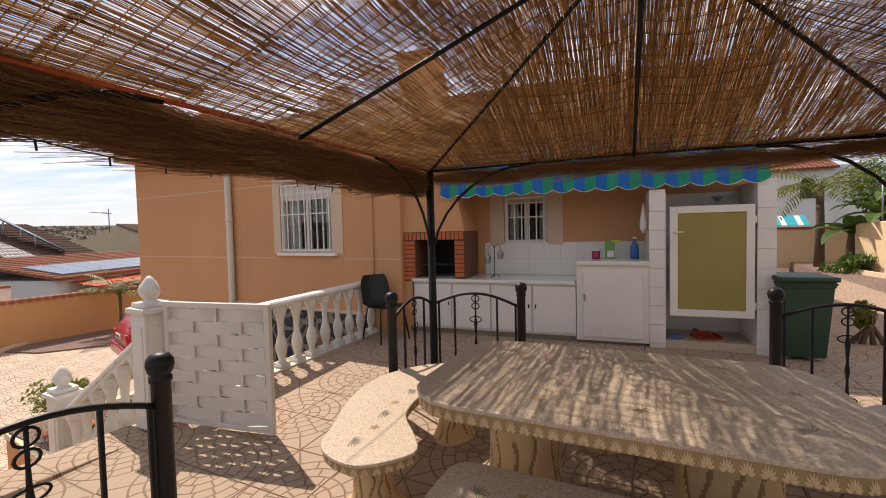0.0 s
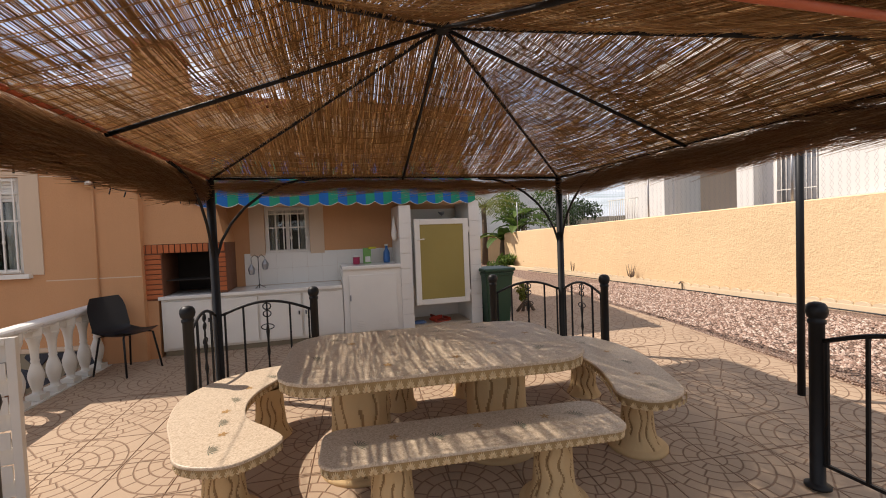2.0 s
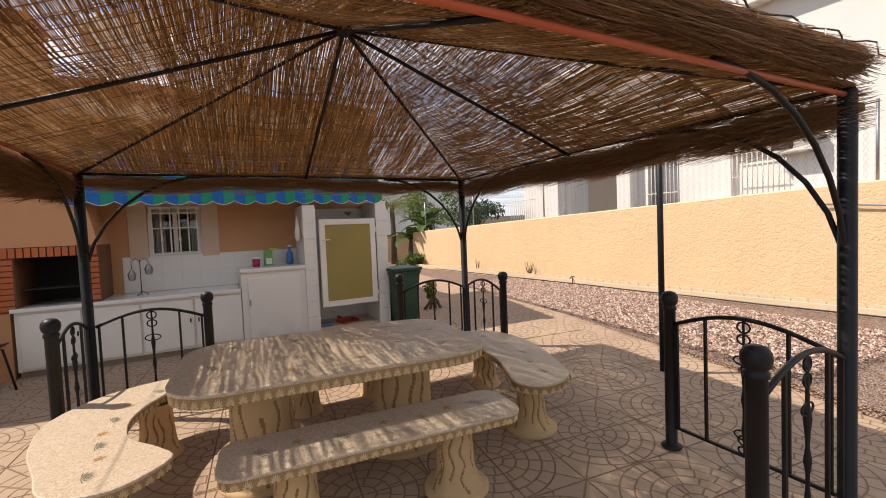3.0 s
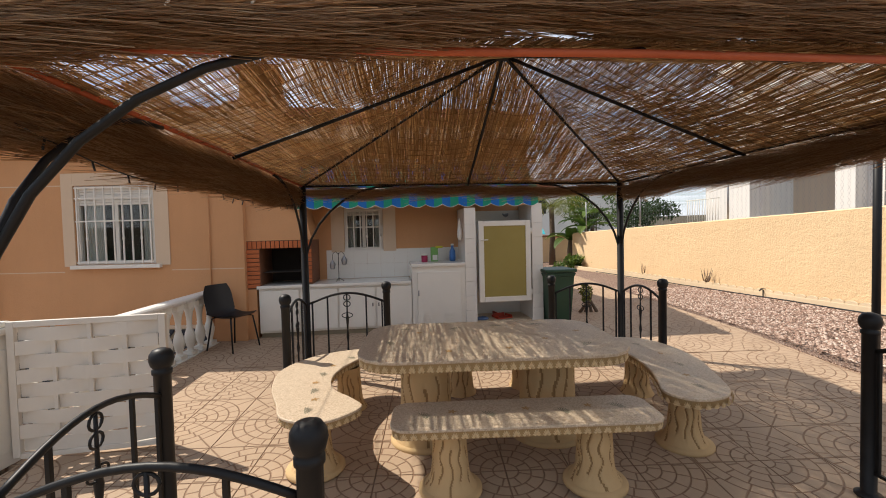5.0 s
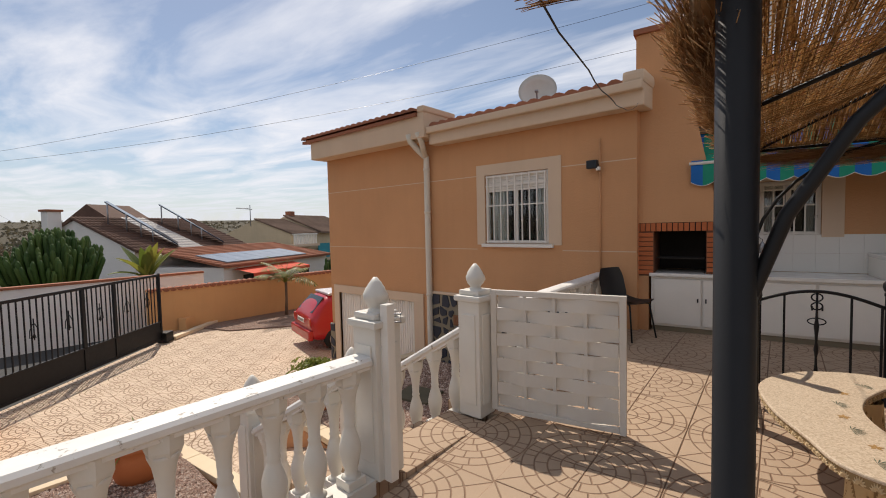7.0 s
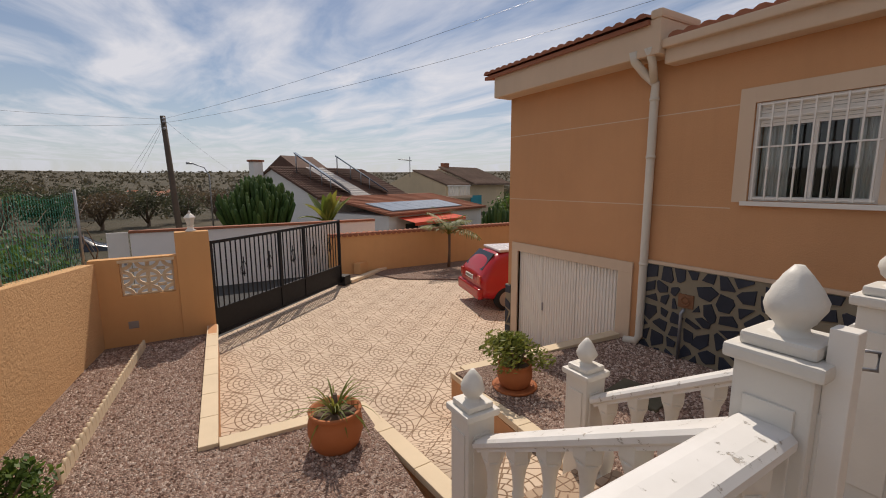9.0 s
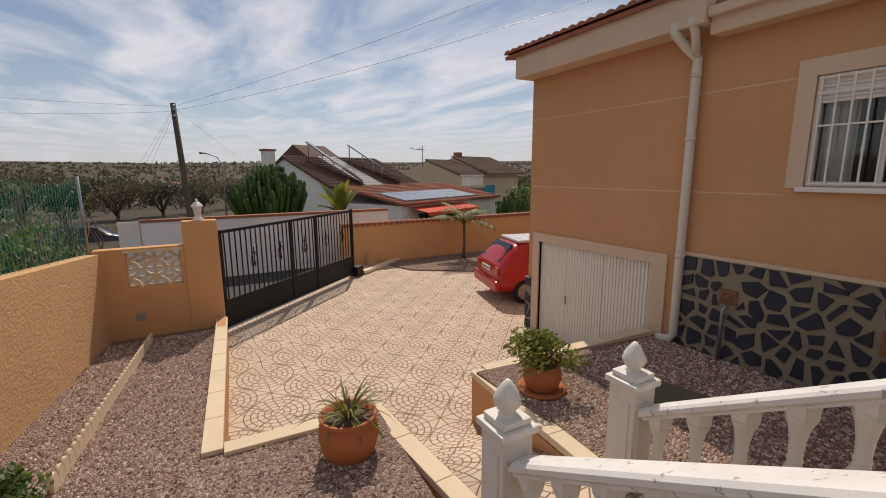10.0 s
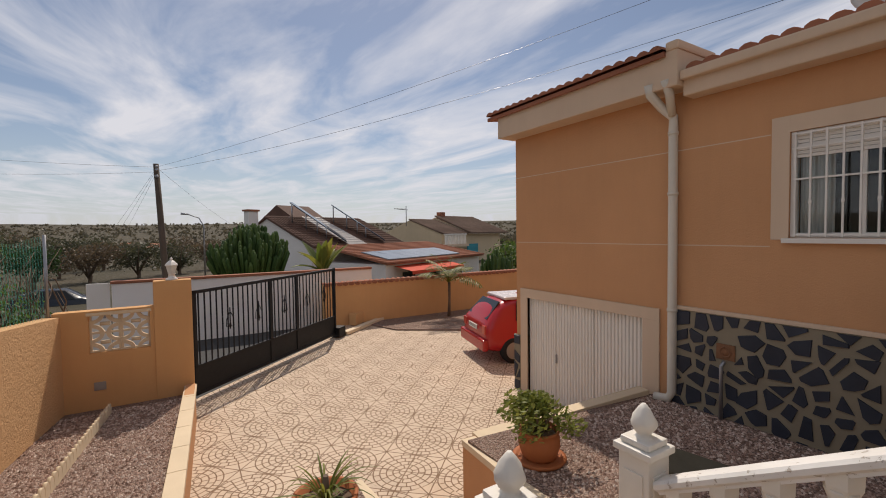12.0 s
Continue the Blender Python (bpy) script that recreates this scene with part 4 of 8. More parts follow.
lo = [(0.0, 0.0), (BW, 0.0), (BW, BACK), (0.0, BACK)]
hi = [(0.0, 0.10), (0.44, 0.10), (0.44, BACK), (0.0, BACK)]
levels = [(lo, 1.472), (hi, 3.85)]
rings = [[bm.verts.new((x, y, z)) for x, y in o] for o, z in levels]
for a, b in zip(rings, rings[1:]):
    for i in range(4):
        bm.faces.new((a[i], a[(i + 1) % 4], b[(i + 1) % 4], b[i]))
bm.faces.new(rings[0][::-1])
bm.faces.new(rings[-1])
part("chimney", bm, M_HOUSE, bbq, "peach rendered tapering chimney")
bm = bmesh.new()
add_box(bm, (-0.03, 0.06, 3.85), (0.48, BACK + 0.04, 3.92), None, 0.008)
part("cap", bm, M_ROOFTILE, bbq)
# black block painted as the shade inside the flue hole
bm = bmesh.new()
add_box(bm, (0.29, 0.095, 3.50), (0.39, 0.125, 3.66), None, 0.002)
part("flue_opening", bm, M_SOOTSHADE, bbq)
bm = bmesh.new()
add_box(bm, (0.24, 0.05, 1.02), (0.76, 0.40, 1.03), None, 0.002)
part("grill", bm, M_SOOTSHADE, bbq)

# awning with scalloped valance
awn = thing("awning", K, "blue and green striped awning with a scalloped valance", "awning")
AX0, AX1, NST = 0.45, 4.05, 30
AY0, AZ0, AY1, AZ1 = BACK - 0.02, 2.62, 0.0, 2.16
for i in range(NST):
    a, b = AX0 + (AX1 - AX0) * i / NST, AX0 + (AX1 - AX0) * (i + 1) / NST
    bm = bmesh.new()
    rows = []
    drop = [AZ1 - 0.22 - 0.045 * math.sin(math.pi * ((q / 4 + i) % 2) / 2 * 1.0) for q in range(5)]
    for q in range(5):
        x = a + (b - a) * q / 4
        wav = 0.012 * math.sin((i + q / 4) * 1.7)
        rows.append([bm.verts.new(p) for p in ((x, AY0, AZ0), (x, (AY0 + AY1) / 2, (AZ0 + AZ1) / 2 - 0.015), (x, AY1, AZ1), (x, AY1 - 0.008 + wav, AZ1 - 0.12), (x, AY1 - 0.012 + wav * 1.5, drop[q]))])
    for p, r_ in zip(rows, rows[1:]):
        for k in range(4):
            f = bm.faces.new((p[k], p[k + 1], r_[k + 1], r_[k]))
            f.smooth = True
    part("stripe", bm, M_BLUESTRIPE if i % 2 == 0 else M_GREENSTRIPE, awn)
bm = bmesh.new()
add_tube(bm, [(AX0 + (AX1 - AX0) * i / 4 / NST, AY1 - 0.012 + 0.018 * math.sin(i / 4 * 1.7), AZ1 - 0.222 - 0.045 * math.sin(math.pi * ((i / 4) % 2) / 2)) for i in range(NST * 4 + 1)], 0.004, 4)
part("braid", bm, M_WHITE, awn, "white braided hem")
bm = bmesh.new()
add_tube(bm, [(AX0 - 0.02, AY1, AZ1), (AX1 + 0.02, AY1, AZ1)], 0.018, 8)
part("front_bar", bm, M_WHITE, awn)
bm = bmesh.new()
add_tube(bm, [(AX0 - 0.05, AY0 - 0.05, AZ0 + 0.03), (AX1 + 0.05, AY0 - 0.05, AZ0 + 0.03)], 0.045, 10)
part("roller", bm, M_GREY, awn)

# wheeled bin
wbin = thing("wheeled_bin", at(1.17, 5.42, floor_z(5.42), radians(8)) @ Matrix.Diagonal((0.88, 0.88, 0.9, 1)), "dark green wheeled rubbish bin with closed lid", "bin")
bm = bmesh.new()
rings = [[bm.verts.new((sx * w, sy * dd, z)) for sx, sy in ((-1, -1), (1, -1), (1, 1), (-1, 1))] for w, dd, z in ((0.19, 0.20, 0.04), (0.235, 0.26, 0.82), (0.255, 0.28, 0.83), (0.255, 0.28, 0.87))]
for a, b in zip(rings, rings[1:]):
    for i in range(4):
        bm.faces.new((a[i], a[(i + 1) % 4], b[(i + 1) % 4], b[i]))
bm.faces.new(rings[0][::-1])
bm.faces.new(rings[-1])
bmesh.ops.bevel(bm, geom=bm.edges[:], offset=0.012, segments=2, affect="EDGES")
part("body", bm, M_GREENPL, wbin)
bm = bmesh.new()
add_box(bm, (-0.27, -0.30, 0.875), (0.27, 0.29, 0.93), None, 0.022)
add_tube(bm, [(-0.22, 0.30, 0.90), (-0.22, 0.345, 0.91), (0.22, 0.345, 0.91), (0.22, 0.30, 0.90)], 0.014, 8)
part("lid", bm, M_GREENPL, wbin)
for sx in (-1, 1):
    bm = bmesh.new()
    add_lathe(bm, [(0.03, -0.025), (0.09, -0.022), (0.095, 0), (0.09, 0.022), (0.03, 0.025)], 18, Matrix.Translation((sx * 0.235, 0.20, 0.095)) @ Matrix.Rotation(radians(90), 4, "Y"))
    part("wheel", bm, M_TYRE, wbin)

# ---- pergola: four posts, ribs, reed mats, brushwood edges ----
G_FL, G_FR, G_BR, G_BL = Vector((-1.68, 0.01, 0)), Vector((1.95, 0.40, 0)), Vector((1.50, 3.78, 0)), Vector((-1.92, 3.36, 0))
EAVE, APEX = 2.03, 2.74


def gp(u, v, z=0.0):
    p = G_FL.lerp(G_FR, u).lerp(G_BL.lerp(G_BR, u), v)
    return Vector((p.x, p.y, z))


def roof_z(u, v):
    h = min(min(u, 1 - u), min(v, 1 - v)) * 2
    return EAVE + (APEX - EAVE) * h - 0.05 * math.sin(math.pi * min(max(h, 0), 1)) * abs(math.sin(4 * math.atan2(v - 0.5, u - 0.5)))


pergola = thing("pergola", at(0, 0), "black iron pergola roofed with woven reed and brushwood", "pergola")
CORNERS = [(0, 0), (1, 0), (1, 1), (0, 1)]
bm = bmesh.new()
add_lathe(bm, [(0.075, 0), (0.075, 0.012), (0.05, 0.03), (0.036, 0.04), (0.036, EAVE - 0.01), (0.025, EAVE + 0.01)], 16)
post_mesh = mesh_of("post", bm, M_BLACK)
for u, v in CORNERS:
    piece("post", post_mesh, pergola, Matrix.Translation(gp(u, v)))
for a, b in zip(CORNERS, CORNERS[1:] + CORNERS[:1]):
    bm = bmesh.new()
    low = 0.025 if a == (0, 0) else 0.0
    add_tube(bm, [gp(*a, EAVE - low), gp((a[0] + b[0]) / 2, (a[1] + b[1]) / 2, EAVE + 0.015 - low), gp(*b, EAVE - low)], 0.0125, 8)
    part("eave_bar", bm, M_RUST if a in ((0, 0), (0, 1)) else M_BLACK, pergola, "red-brown painted bar" if a in ((0, 0), (0, 1)) else "")
for u, v in CORNERS + [(0.5, 0), (1, 0.5), (0.5, 1), (0, 0.5)]:
    bm = bmesh.new()
    add_tube(bm, [gp(0.5 + (u - 0.5) * t, 0.5 + (v - 0.5) * t, APEX + (EAVE - APEX) * t - 0.035 + 0.03 * t * t) for t in (0.02, 0.35, 0.7, 1.0)], 0.0125, 8)
    part("rib", bm, M_BLACK, pergola)
bm = bmesh.new()
add_lathe(bm, [(0.05, 0), (0.07, 0.02), (0.07, 0.05), (0.03, 0.09)], 12, Matrix.Translation(gp(0.5, 0.5, APEX - 0.06)))
part("hub", bm, M_BLACK, pergola)
for u, v in CORNERS:
    for k in (0, 1):
        bm = bmesh.new()
        pts = []
        for i in range(9):
            t = i / 8
            s = 0.27 * (1 - math.cos(t * math.pi / 2))
            z = 1.14 + (EAVE - 1.14) * math.sin(t * math.pi / 2)
            q = (u + (s if u == 0 else -s), v) if k == 0 else (u, v + (s if v == 0 else -s))
            pts.append(gp(*q, z))
        add_tube(bm, pts, 0.0125, 8)
        part("brace", bm, M_BLACK, pergola)



def reed_layer(count, seed, thin):
    """Thin split reeds that lie from front to back over the ribs, with worn gaps."""
    r = random.Random(seed)
    verts, faces = [], []
    for i in range(count):
        u = (i + r.uniform(0.1, 0.9)) / count
        v = r.uniform(-0.3, 0.0)
        while v < 1.0:
            v2 = min(v + r.uniform(0.30, 0.75), 1.01)
            v0, v = max(v, -0.01), v2 - r.uniform(0, 0.03)
            for a in np.arange(v0, v2, 0.15):
                b = min(a + 0.155, v2)
                mid = (a + b) / 2
                worn = 0.7 * noise.noise((u * 4.1, mid * 3.4, seed * 0.7)) + 0.55 * noise.noise((u * 26, mid * 6, 2.0)) + (0.62 if u < 0.24 else 0.0) * (1 if mid < 0.75 else 0.3) + (0.20 if u > 0.70 else 0.0) * (1 if mid < 0.7 else 0.4)
                if r.random() > thin - max(0, worn) * 0.62:
                    continue
                w = r.uniform(0.0015, 0.0027)
                lift = r.uniform(0.003, 0.018)
                du = r.uniform(-0.0012, 0.0012)
                for j in range(3):
                    vv = a + (b - a) * j / 2
                    uu = u + du * j + 0.0016 * noise.noise((vv * 9, u * 40, seed))
                    c = gp(uu, vv, roof_z(min(max(uu, 0), 1), min(max(vv, 0), 1)) + lift)
                    k = len(verts)
                    verts += [(c.x + w, c.y, c.z), (c.x, c.y, c.z + w), (c.x - w, c.y, c.z), (c.x, c.y, c.z - w * 0.6)]
                    if j:
                        faces += [(k - 4 + q, k - 4 + (q + 1) % 4, k + (q + 1) % 4, k + q) for q in range(4)]
    me = bpy.data.meshes.new("reed_mat")
    me.from_pydata(verts, [], faces)
    me.materials.append(M_REED)
    return me


for seed, count, thin in ((3, 800, 0.98), (8, 800, 0.96), (5, 520, 0.80)):
    mat_ob = piece("reed_mat", reed_layer(count, seed, thin), pergola, Matrix.Identity(4))
    mat_ob["label"] = "woven split-reed mat with worn gaps"
    tagged(mat_ob, kind="stuff")
# stitching wires and cross reeds that hold the mats
bm = bmesh.new()
for i in range(44):
    v = 0.012 + i * 0.0226
    for row in range(2):
        pts = []
        for j in range(31):
            u = j / 30
            pts.append(gp(u, v + 0.004 * row + 0.007 * noise.noise((u * 5, i * 1.7, row)), roof_z(u, min(max(v, 0), 1)) - 0.001 + 0.016 * row))
        add_tube(bm, pts, 0.0022, 4)
tagged(part("stitching", bm, M_REED, pergola, "thin stitching rows across the reed mats"), kind="stuff")


def brush_edge(a, b, seed, drop, out, count, thick, wild=1.0, before=0.05, after=0.05, rise=None):
    """A bundle of brushwood along an eave, hanging a hand's width below the bar."""
    r = random.Random(seed)
    A, B = gp(*a, EAVE), gp(*b, EAVE)
    d = (B - A).normalized()
    n = Vector((d.y, -d.x, 0))
    L = (B - A).length
    hang = rise if rise else (lambda s: -drop * 0.45)
    bm = bmesh.new()
    core = []
    for i in range(25):
        t = (-before + (L + before + after) * i / 24) / L
        core.append(A.lerp(B, t) + n * out + Vector((0, 0, hang(t * L) + 0.05 * noise.noise((t * 7, seed, 0)))))
    rings = []
    for i, c in enumerate(core):
        fat = 0.2 if i in (0, 24) else 0.5
        rings.append([bm.verts.new(c + fat * (n * thick * 0.55 * math.cos(q * math.pi / 4) + Vector((0, 0, drop * 0.46 * math.sin(q * math.pi / 4))))) for q in range(8)])
    for p, q in zip(rings, rings[1:]):
        for k in range(8):
            bm.faces.new((p[k], p[(k + 1) % 8], q[(k + 1) % 8], q[k]))
    bm.faces.new(rings[0][::-1])
    bm.faces.new(rings[-1])
    for i in range(count):
        ln = r.uniform(0.12, 0.42)
        t = r.uniform(-before - 0.05, L + after + r.uniform(-0.05, 0.08) - ln) / L
        ang = r.uniform(0, 6.28)
        rad = r.uniform(0.45, 1.12)
        c0 = A + d * (t * L) + n * (out + thick * 0.55 * rad * math.cos(ang)) + Vector((0, 0, hang(t * L) + 0.05 * noise.noise((t * 7, seed, 0)) + drop * 0.48 * rad * math.sin(ang)))
        way = (d + n * r.uniform(-0.16, 0.16) * wild + Vector((0, 0, r.uniform(-0.17, 0.12) * wild))).normalized()
        pts = [c0, c0 + way * ln * 0.5 + Vector((0, 0, r.uniform(-0.008, 0.008))), c0 + way * ln]
        w = r.uniform(0.0005, 0.0011)
        prev = None
        for p in pts:
            ring = [bm.verts.new(p + Vector((0, 0, w))), bm.verts.new(p + n * w - Vector((0, 0, w))), bm.verts.new(p - n * w - Vector((0, 0, w)))]
            if prev:
                for q in range(3):
                    bm.faces.new((prev[q], prev[(q + 1) % 3], ring[(q + 1) % 3], ring[q]))
            prev = ring
    return bm


def front_rise(s):
    """The front roll climbs from its drooping end to lie on top of the bar."""
    t = min(max((s + 0.1) / 1.6, 0.0), 1.0)
    return 0.0 + 0.095 * t * t * (3 - 2 * t)


M_BRUSH = reed("brushwood")
for node in M_BRUSH.node_tree.nodes:
    if node.bl_idname == "ShaderNodeValToRGB":
        for e, c in zip(node.color_ramp.elements, ((0.30, 0.185, 0.11), (0.50, 0.335, 0.205), (0.68, 0.49, 0.315), (0.84, 0.69, 0.50))):
            e.color = (*c, 1)
for a, b, seed, drop, out, count, thick in (((0, 0), (1, 0), 1, 0.12, 0.03, 16000, 0.12), ((1, 0), (1, 1), 2, 0.20, 0.02, 6500, 0.10), ((1, 1), (0, 1), 3, 0.14, 0.02, 3000, 0.07), ((0, 1), (0, 0), 4, 0.24, 0.06, 14000, 0.12)):
    ob = part("brushwood_edge", brush_edge(a, b, seed, drop, out, count, thick, 0.6 if seed == 1 else 1.0, 0.38 if seed == 1 else 0.05, 0.02 if seed == 4 else 0.06, front_rise if seed == 1 else None), M_BRUSH, pergola, "thick brushwood bundle tied along the eave")
    tagged(ob, kind="stuff")


# ---- corner fences ----
def ring_mesh(bm, c, ru, rz, w, ax):
    pts = [c + ax * ru * math.cos(a) + Vector((0, 0, rz * math.sin(a))) for a in [2 * math.pi * i / 12 for i in range(13)]]
    add_tube(bm, pts, w, 6, False)


bm = bmesh.new()
add_lathe(bm, [(0.062, 0), (0.062, 0.012), (0.044, 0.022), (0.036, 0.03), (0.036, 0.90), (0.042, 0.905), (0.042, 0.925), (0.034, 0.93), (0.045, 0.943), (0.052, 0.97), (0.049, 0.995), (0.036, 1.014), (0.015, 1.022)], 18)
newel_mesh = mesh_of("newel_post", bm, M_BLACK)


def fence(corner, end):
    f = thing("fence_panel", at(0, 0), "black wrought iron fence panel with knobbed post and scroll bar", "fence", "corner fence panels of the pergola")
    A, B = corner.copy(), end.copy()
    d = (B - A).normalized()
    L = (B - A).length
    f.matrix_basis = Matrix.Translation(B)
    inv = f.matrix_basis.inverted()

    def P(s, z):
        return inv @ Vector((A.x + d.x * s, A.y + d.y * s, z))

    def arc(s):
        return 0.80 + 0.115 * math.sin(math.pi * s / L)

    piece("newel_post", newel_mesh, f, Matrix.Identity(4))
    bm = bmesh.new()
    add_tube(bm, [P(0.04 + (L - 0.07) * i / 14, arc(0.04 + (L - 0.07) * i / 14)) for i in range(15)], 0.0125, 8)
    part("top_rail", bm, M_BLACK, f)
    bm = bmesh.new()
    add_tube(bm, [P(0.04, 0.14), P(L - 0.03, 0.14)], 0.0085, 4, square=True)
    part("bottom_rail", bm, M_BLACK, f)
    for s in (0.06, 0.26 * L, 0.74 * L, L - 0.05):
        bm = bmesh.new()
        add_tube(bm, [P(s, 0.14), P(s, arc(s))], 0.0075, 4, square=True)
        part("bar", bm, M_BLACK, f)
    bm = bmesh.new()
    s = L / 2
    add_tube(bm, [P(s, z) for z in (0.14, 0.2, 0.28, 0.34, 0.40, 0.46, 0.52, 0.58, 0.64, 0.70, 0.78, arc(s))], [0.007, 0.007, 0.015, 0.009, 0.008, 0.016, 0.008, 0.011, 0.017, 0.009, 0.007, 0.007], 8)
    for z, rz in ((0.800, 0.028), (0.868, 0.030), (0.225, 0.028), (0.168, 0.022)):
        ring_mesh(bm, P(s, z), 0.034, rz, 0.0055, d)
    for z in (0.70, 0.275):
        for sg in (-1, 1):
            pts = [P(s + sg * 0.055 * math.sin(a), z + 0.02 * math.cos(a) * 1.3 - 0.02) for a in [i * 0.4 for i in range(10)]]
            add_tube(bm, pts, 0.005, 6)
    part("scroll_bar", bm, M_BLACK, f)
    return f


for c, e in ((gp(0, 0), Vector((-0.83, 0.06, 0))), (gp(0, 0), Vector((-1.76, 0.86, 0))), (gp(1, 0), Vector((1.11, 0.25, 0))), (gp(1, 0), Vector((1.86, 1.29, 0))),
             (gp(0, 1), Vector((-1.85, 2.60, 0))), (gp(0, 1), Vector((-1.10, 3.46, 0))), (gp(1, 1), Vector((0.70, 3.70, 0))), (gp(1, 1), Vector((1.64, 3.12, 0)))):
    fence(c, e)

# pole beside the gravel that carries the light string
pole = thing("pole", at(2.9, 2.31), "slim black pole on a square foot plate", "pole")
bm = bmesh.new()
add_box(bm, (-0.09, -0.09, 0), (0.09, 0.09, 0.012), None, 0.003)
part("foot_plate", bm, M_BLACK, pole)
bm = bmesh.new()
add_lathe(bm, [(0.028, 0.012), (0.028, 2.25), (0.01, 2.26)], 12)
part("shaft", bm, M_BLACK, pole)


# ---- table and benches of cast stone ----
def smooth_outline(pts, n=6):
    """Catmull-Rom through the points, closed."""
    out = []
    m = len(pts)
    for i in range(m):
        p0, p1, p2, p3 = (Vector(pts[(i + k - 1) % m]) for k in range(4))
        for j in range(n):
            t = j / n
            out.append(tuple(0.5 * (2 * p1 + (p2 - p0) * t + (2 * p0 - 5 * p1 + 4 * p2 - p3) * t * t + (3 * p1 - p0 - 3 * p2 + p3) * t ** 3)))
    return out


def rounded(lx, ly, cut):
    hx, hy = lx / 2, ly / 2
    pts = []
    for sx, sy, a0 in ((1, -1, -90), (1, 1, 0), (-1, 1, 90), (-1, -1, 180)):
        for k in range(5):
            a = radians(a0 + 22.5 * k)
            pts.append((sx * (hx - cut) + cut * math.cos(a), sy * (hy - cut) + cut * math.sin(a)))
    return pts


def shell_mesh():
    bm = bmesh.new()
    root = bm.verts.new((0, 0.003, 0))
    for i in range(7):
        a = radians(15 + 25 * i)
        bm_c = (0.014 * math.cos(a), 0.004, 0.014 * math.sin(a))
        q = (0.026 * math.cos(a), 0.002, 0.030 * math.sin(a))
        s = Vector((-math.sin(a), 0, math.cos(a))) * 0.0042
        e = Vector(q)
        c = Vector(bm_c) + Vector((0, -0.009, 0))
        vs = [root, bm.verts.new(c + s), bm.verts.new(e), bm.verts.new(c - s)]
        top = bm.verts.new(c + Vector((0, -0.005, 0)))
        for k in range(4):
            bm.faces.new((vs[k], vs[(k + 1) % 4], top))
    return mesh_of("relief_shell", bm, M_SHELL)


M_SHELL = plain("pale_cast_relief", (0.64, 0.48, 0.275), 0.85, 0.1, 9, 0.3)
SHELL = shell_mesh()
M_FERN = plain("green_grey_inlay", (0.10, 0.125, 0.085), 0.6, 0.15, 9, 0.1)
M_STAR = plain("ochre_inlay", (0.42, 0.24, 0.085), 0.6, 0.15, 9, 0.1)


def inset(outline, by):
    """The outline moved inwards by a fixed width."""
    out = []
    n = len(outline)
    turn = sum(outline[i][0] * outline[(i + 1) % n][1] - outline[(i + 1) % n][0] * outline[i][1] for i in range(n))
    for i in range(n):
        a, b = outline[i - 1], outline[(i + 1) % n]
        dx, dy = b[0] - a[0], b[1] - a[1]
        ln = max(math.hypot(dx, dy), 1e-6) * (1 if turn > 0 else -1)
        out.append((outline[i][0] - dy / ln * by, outline[i][1] + dx / ln * by))
    return out


def stone_top(parent, outline, z_top, thick, marks, name):
    bm = bmesh.new()
    add_prism(bm, outline, z_top - thick * 0.24, z_top, None, 0.007)
    top = part(name, bm, M_TERRAZZO, parent, "pale pebble terrazzo slab")
    bm = bmesh.new()
    add_prism(bm, inset(outline, 0.012), z_top - thick, z_top - thick * 0.24)
    part("rim", bm, M_CASTSTONE, top, "ochre cast rim below the slab")
    # relief shells round the rim
    per, acc = 0.056, 0.0
    n = len(outline)
    for i in range(n):
        a, b = Vector((*outline[i], 0)), Vector((*outline[(i + 1) % n], 0))
        L = (b - a).length
        while acc < L:
            p = a.lerp(b, acc / L)
            d = (b - a).normalized()
            M = Matrix.Translation((p.x, p.y, z_top - thick * 0.98)) @ Matrix.Rotation(math.atan2(d.y, d.x), 4, "Z") @ Matrix.Translation((0, 0.012, 0)) @ Matrix.Diagonal((1.0, 0.6, thick * 0.70 / 0.030, 1))
            piece("shell", SHELL, top, M)
            acc += per
        acc -= L
    for k, (x, y, ang) in enumerate(marks):
        bm = bmesh.new()
        arms = 9 if k % 2 == 0 else 5
        for i in range(arms):
            a = (radians(-80 + 20 * i) if k % 2 == 0 else radians(72 * i)) + ang
            ln = 0.062 if k % 2 == 0 else 0.032
            tip = Vector((x + ln * math.cos(a), y + ln * math.sin(a), z_top + 0.0016))
            s = Vector((-math.sin(a), math.cos(a), 0)) * (0.0024 if k % 2 == 0 else 0.008)
            c = Vector((x, y, z_top + 0.0016))
            mid = c.lerp(tip, 0.62 if k % 2 == 0 else 0.45)
            bm.faces.new([bm.verts.new(q) for q in (c, mid - s, tip, mid + s)])
        part("fern_inlay" if k % 2 == 0 else "star_inlay", bm, M_FERN if k % 2 == 0 else M_STAR, top, "dark green fern inlay" if k % 2 == 0 else "ochre starfish inlay")
    return top


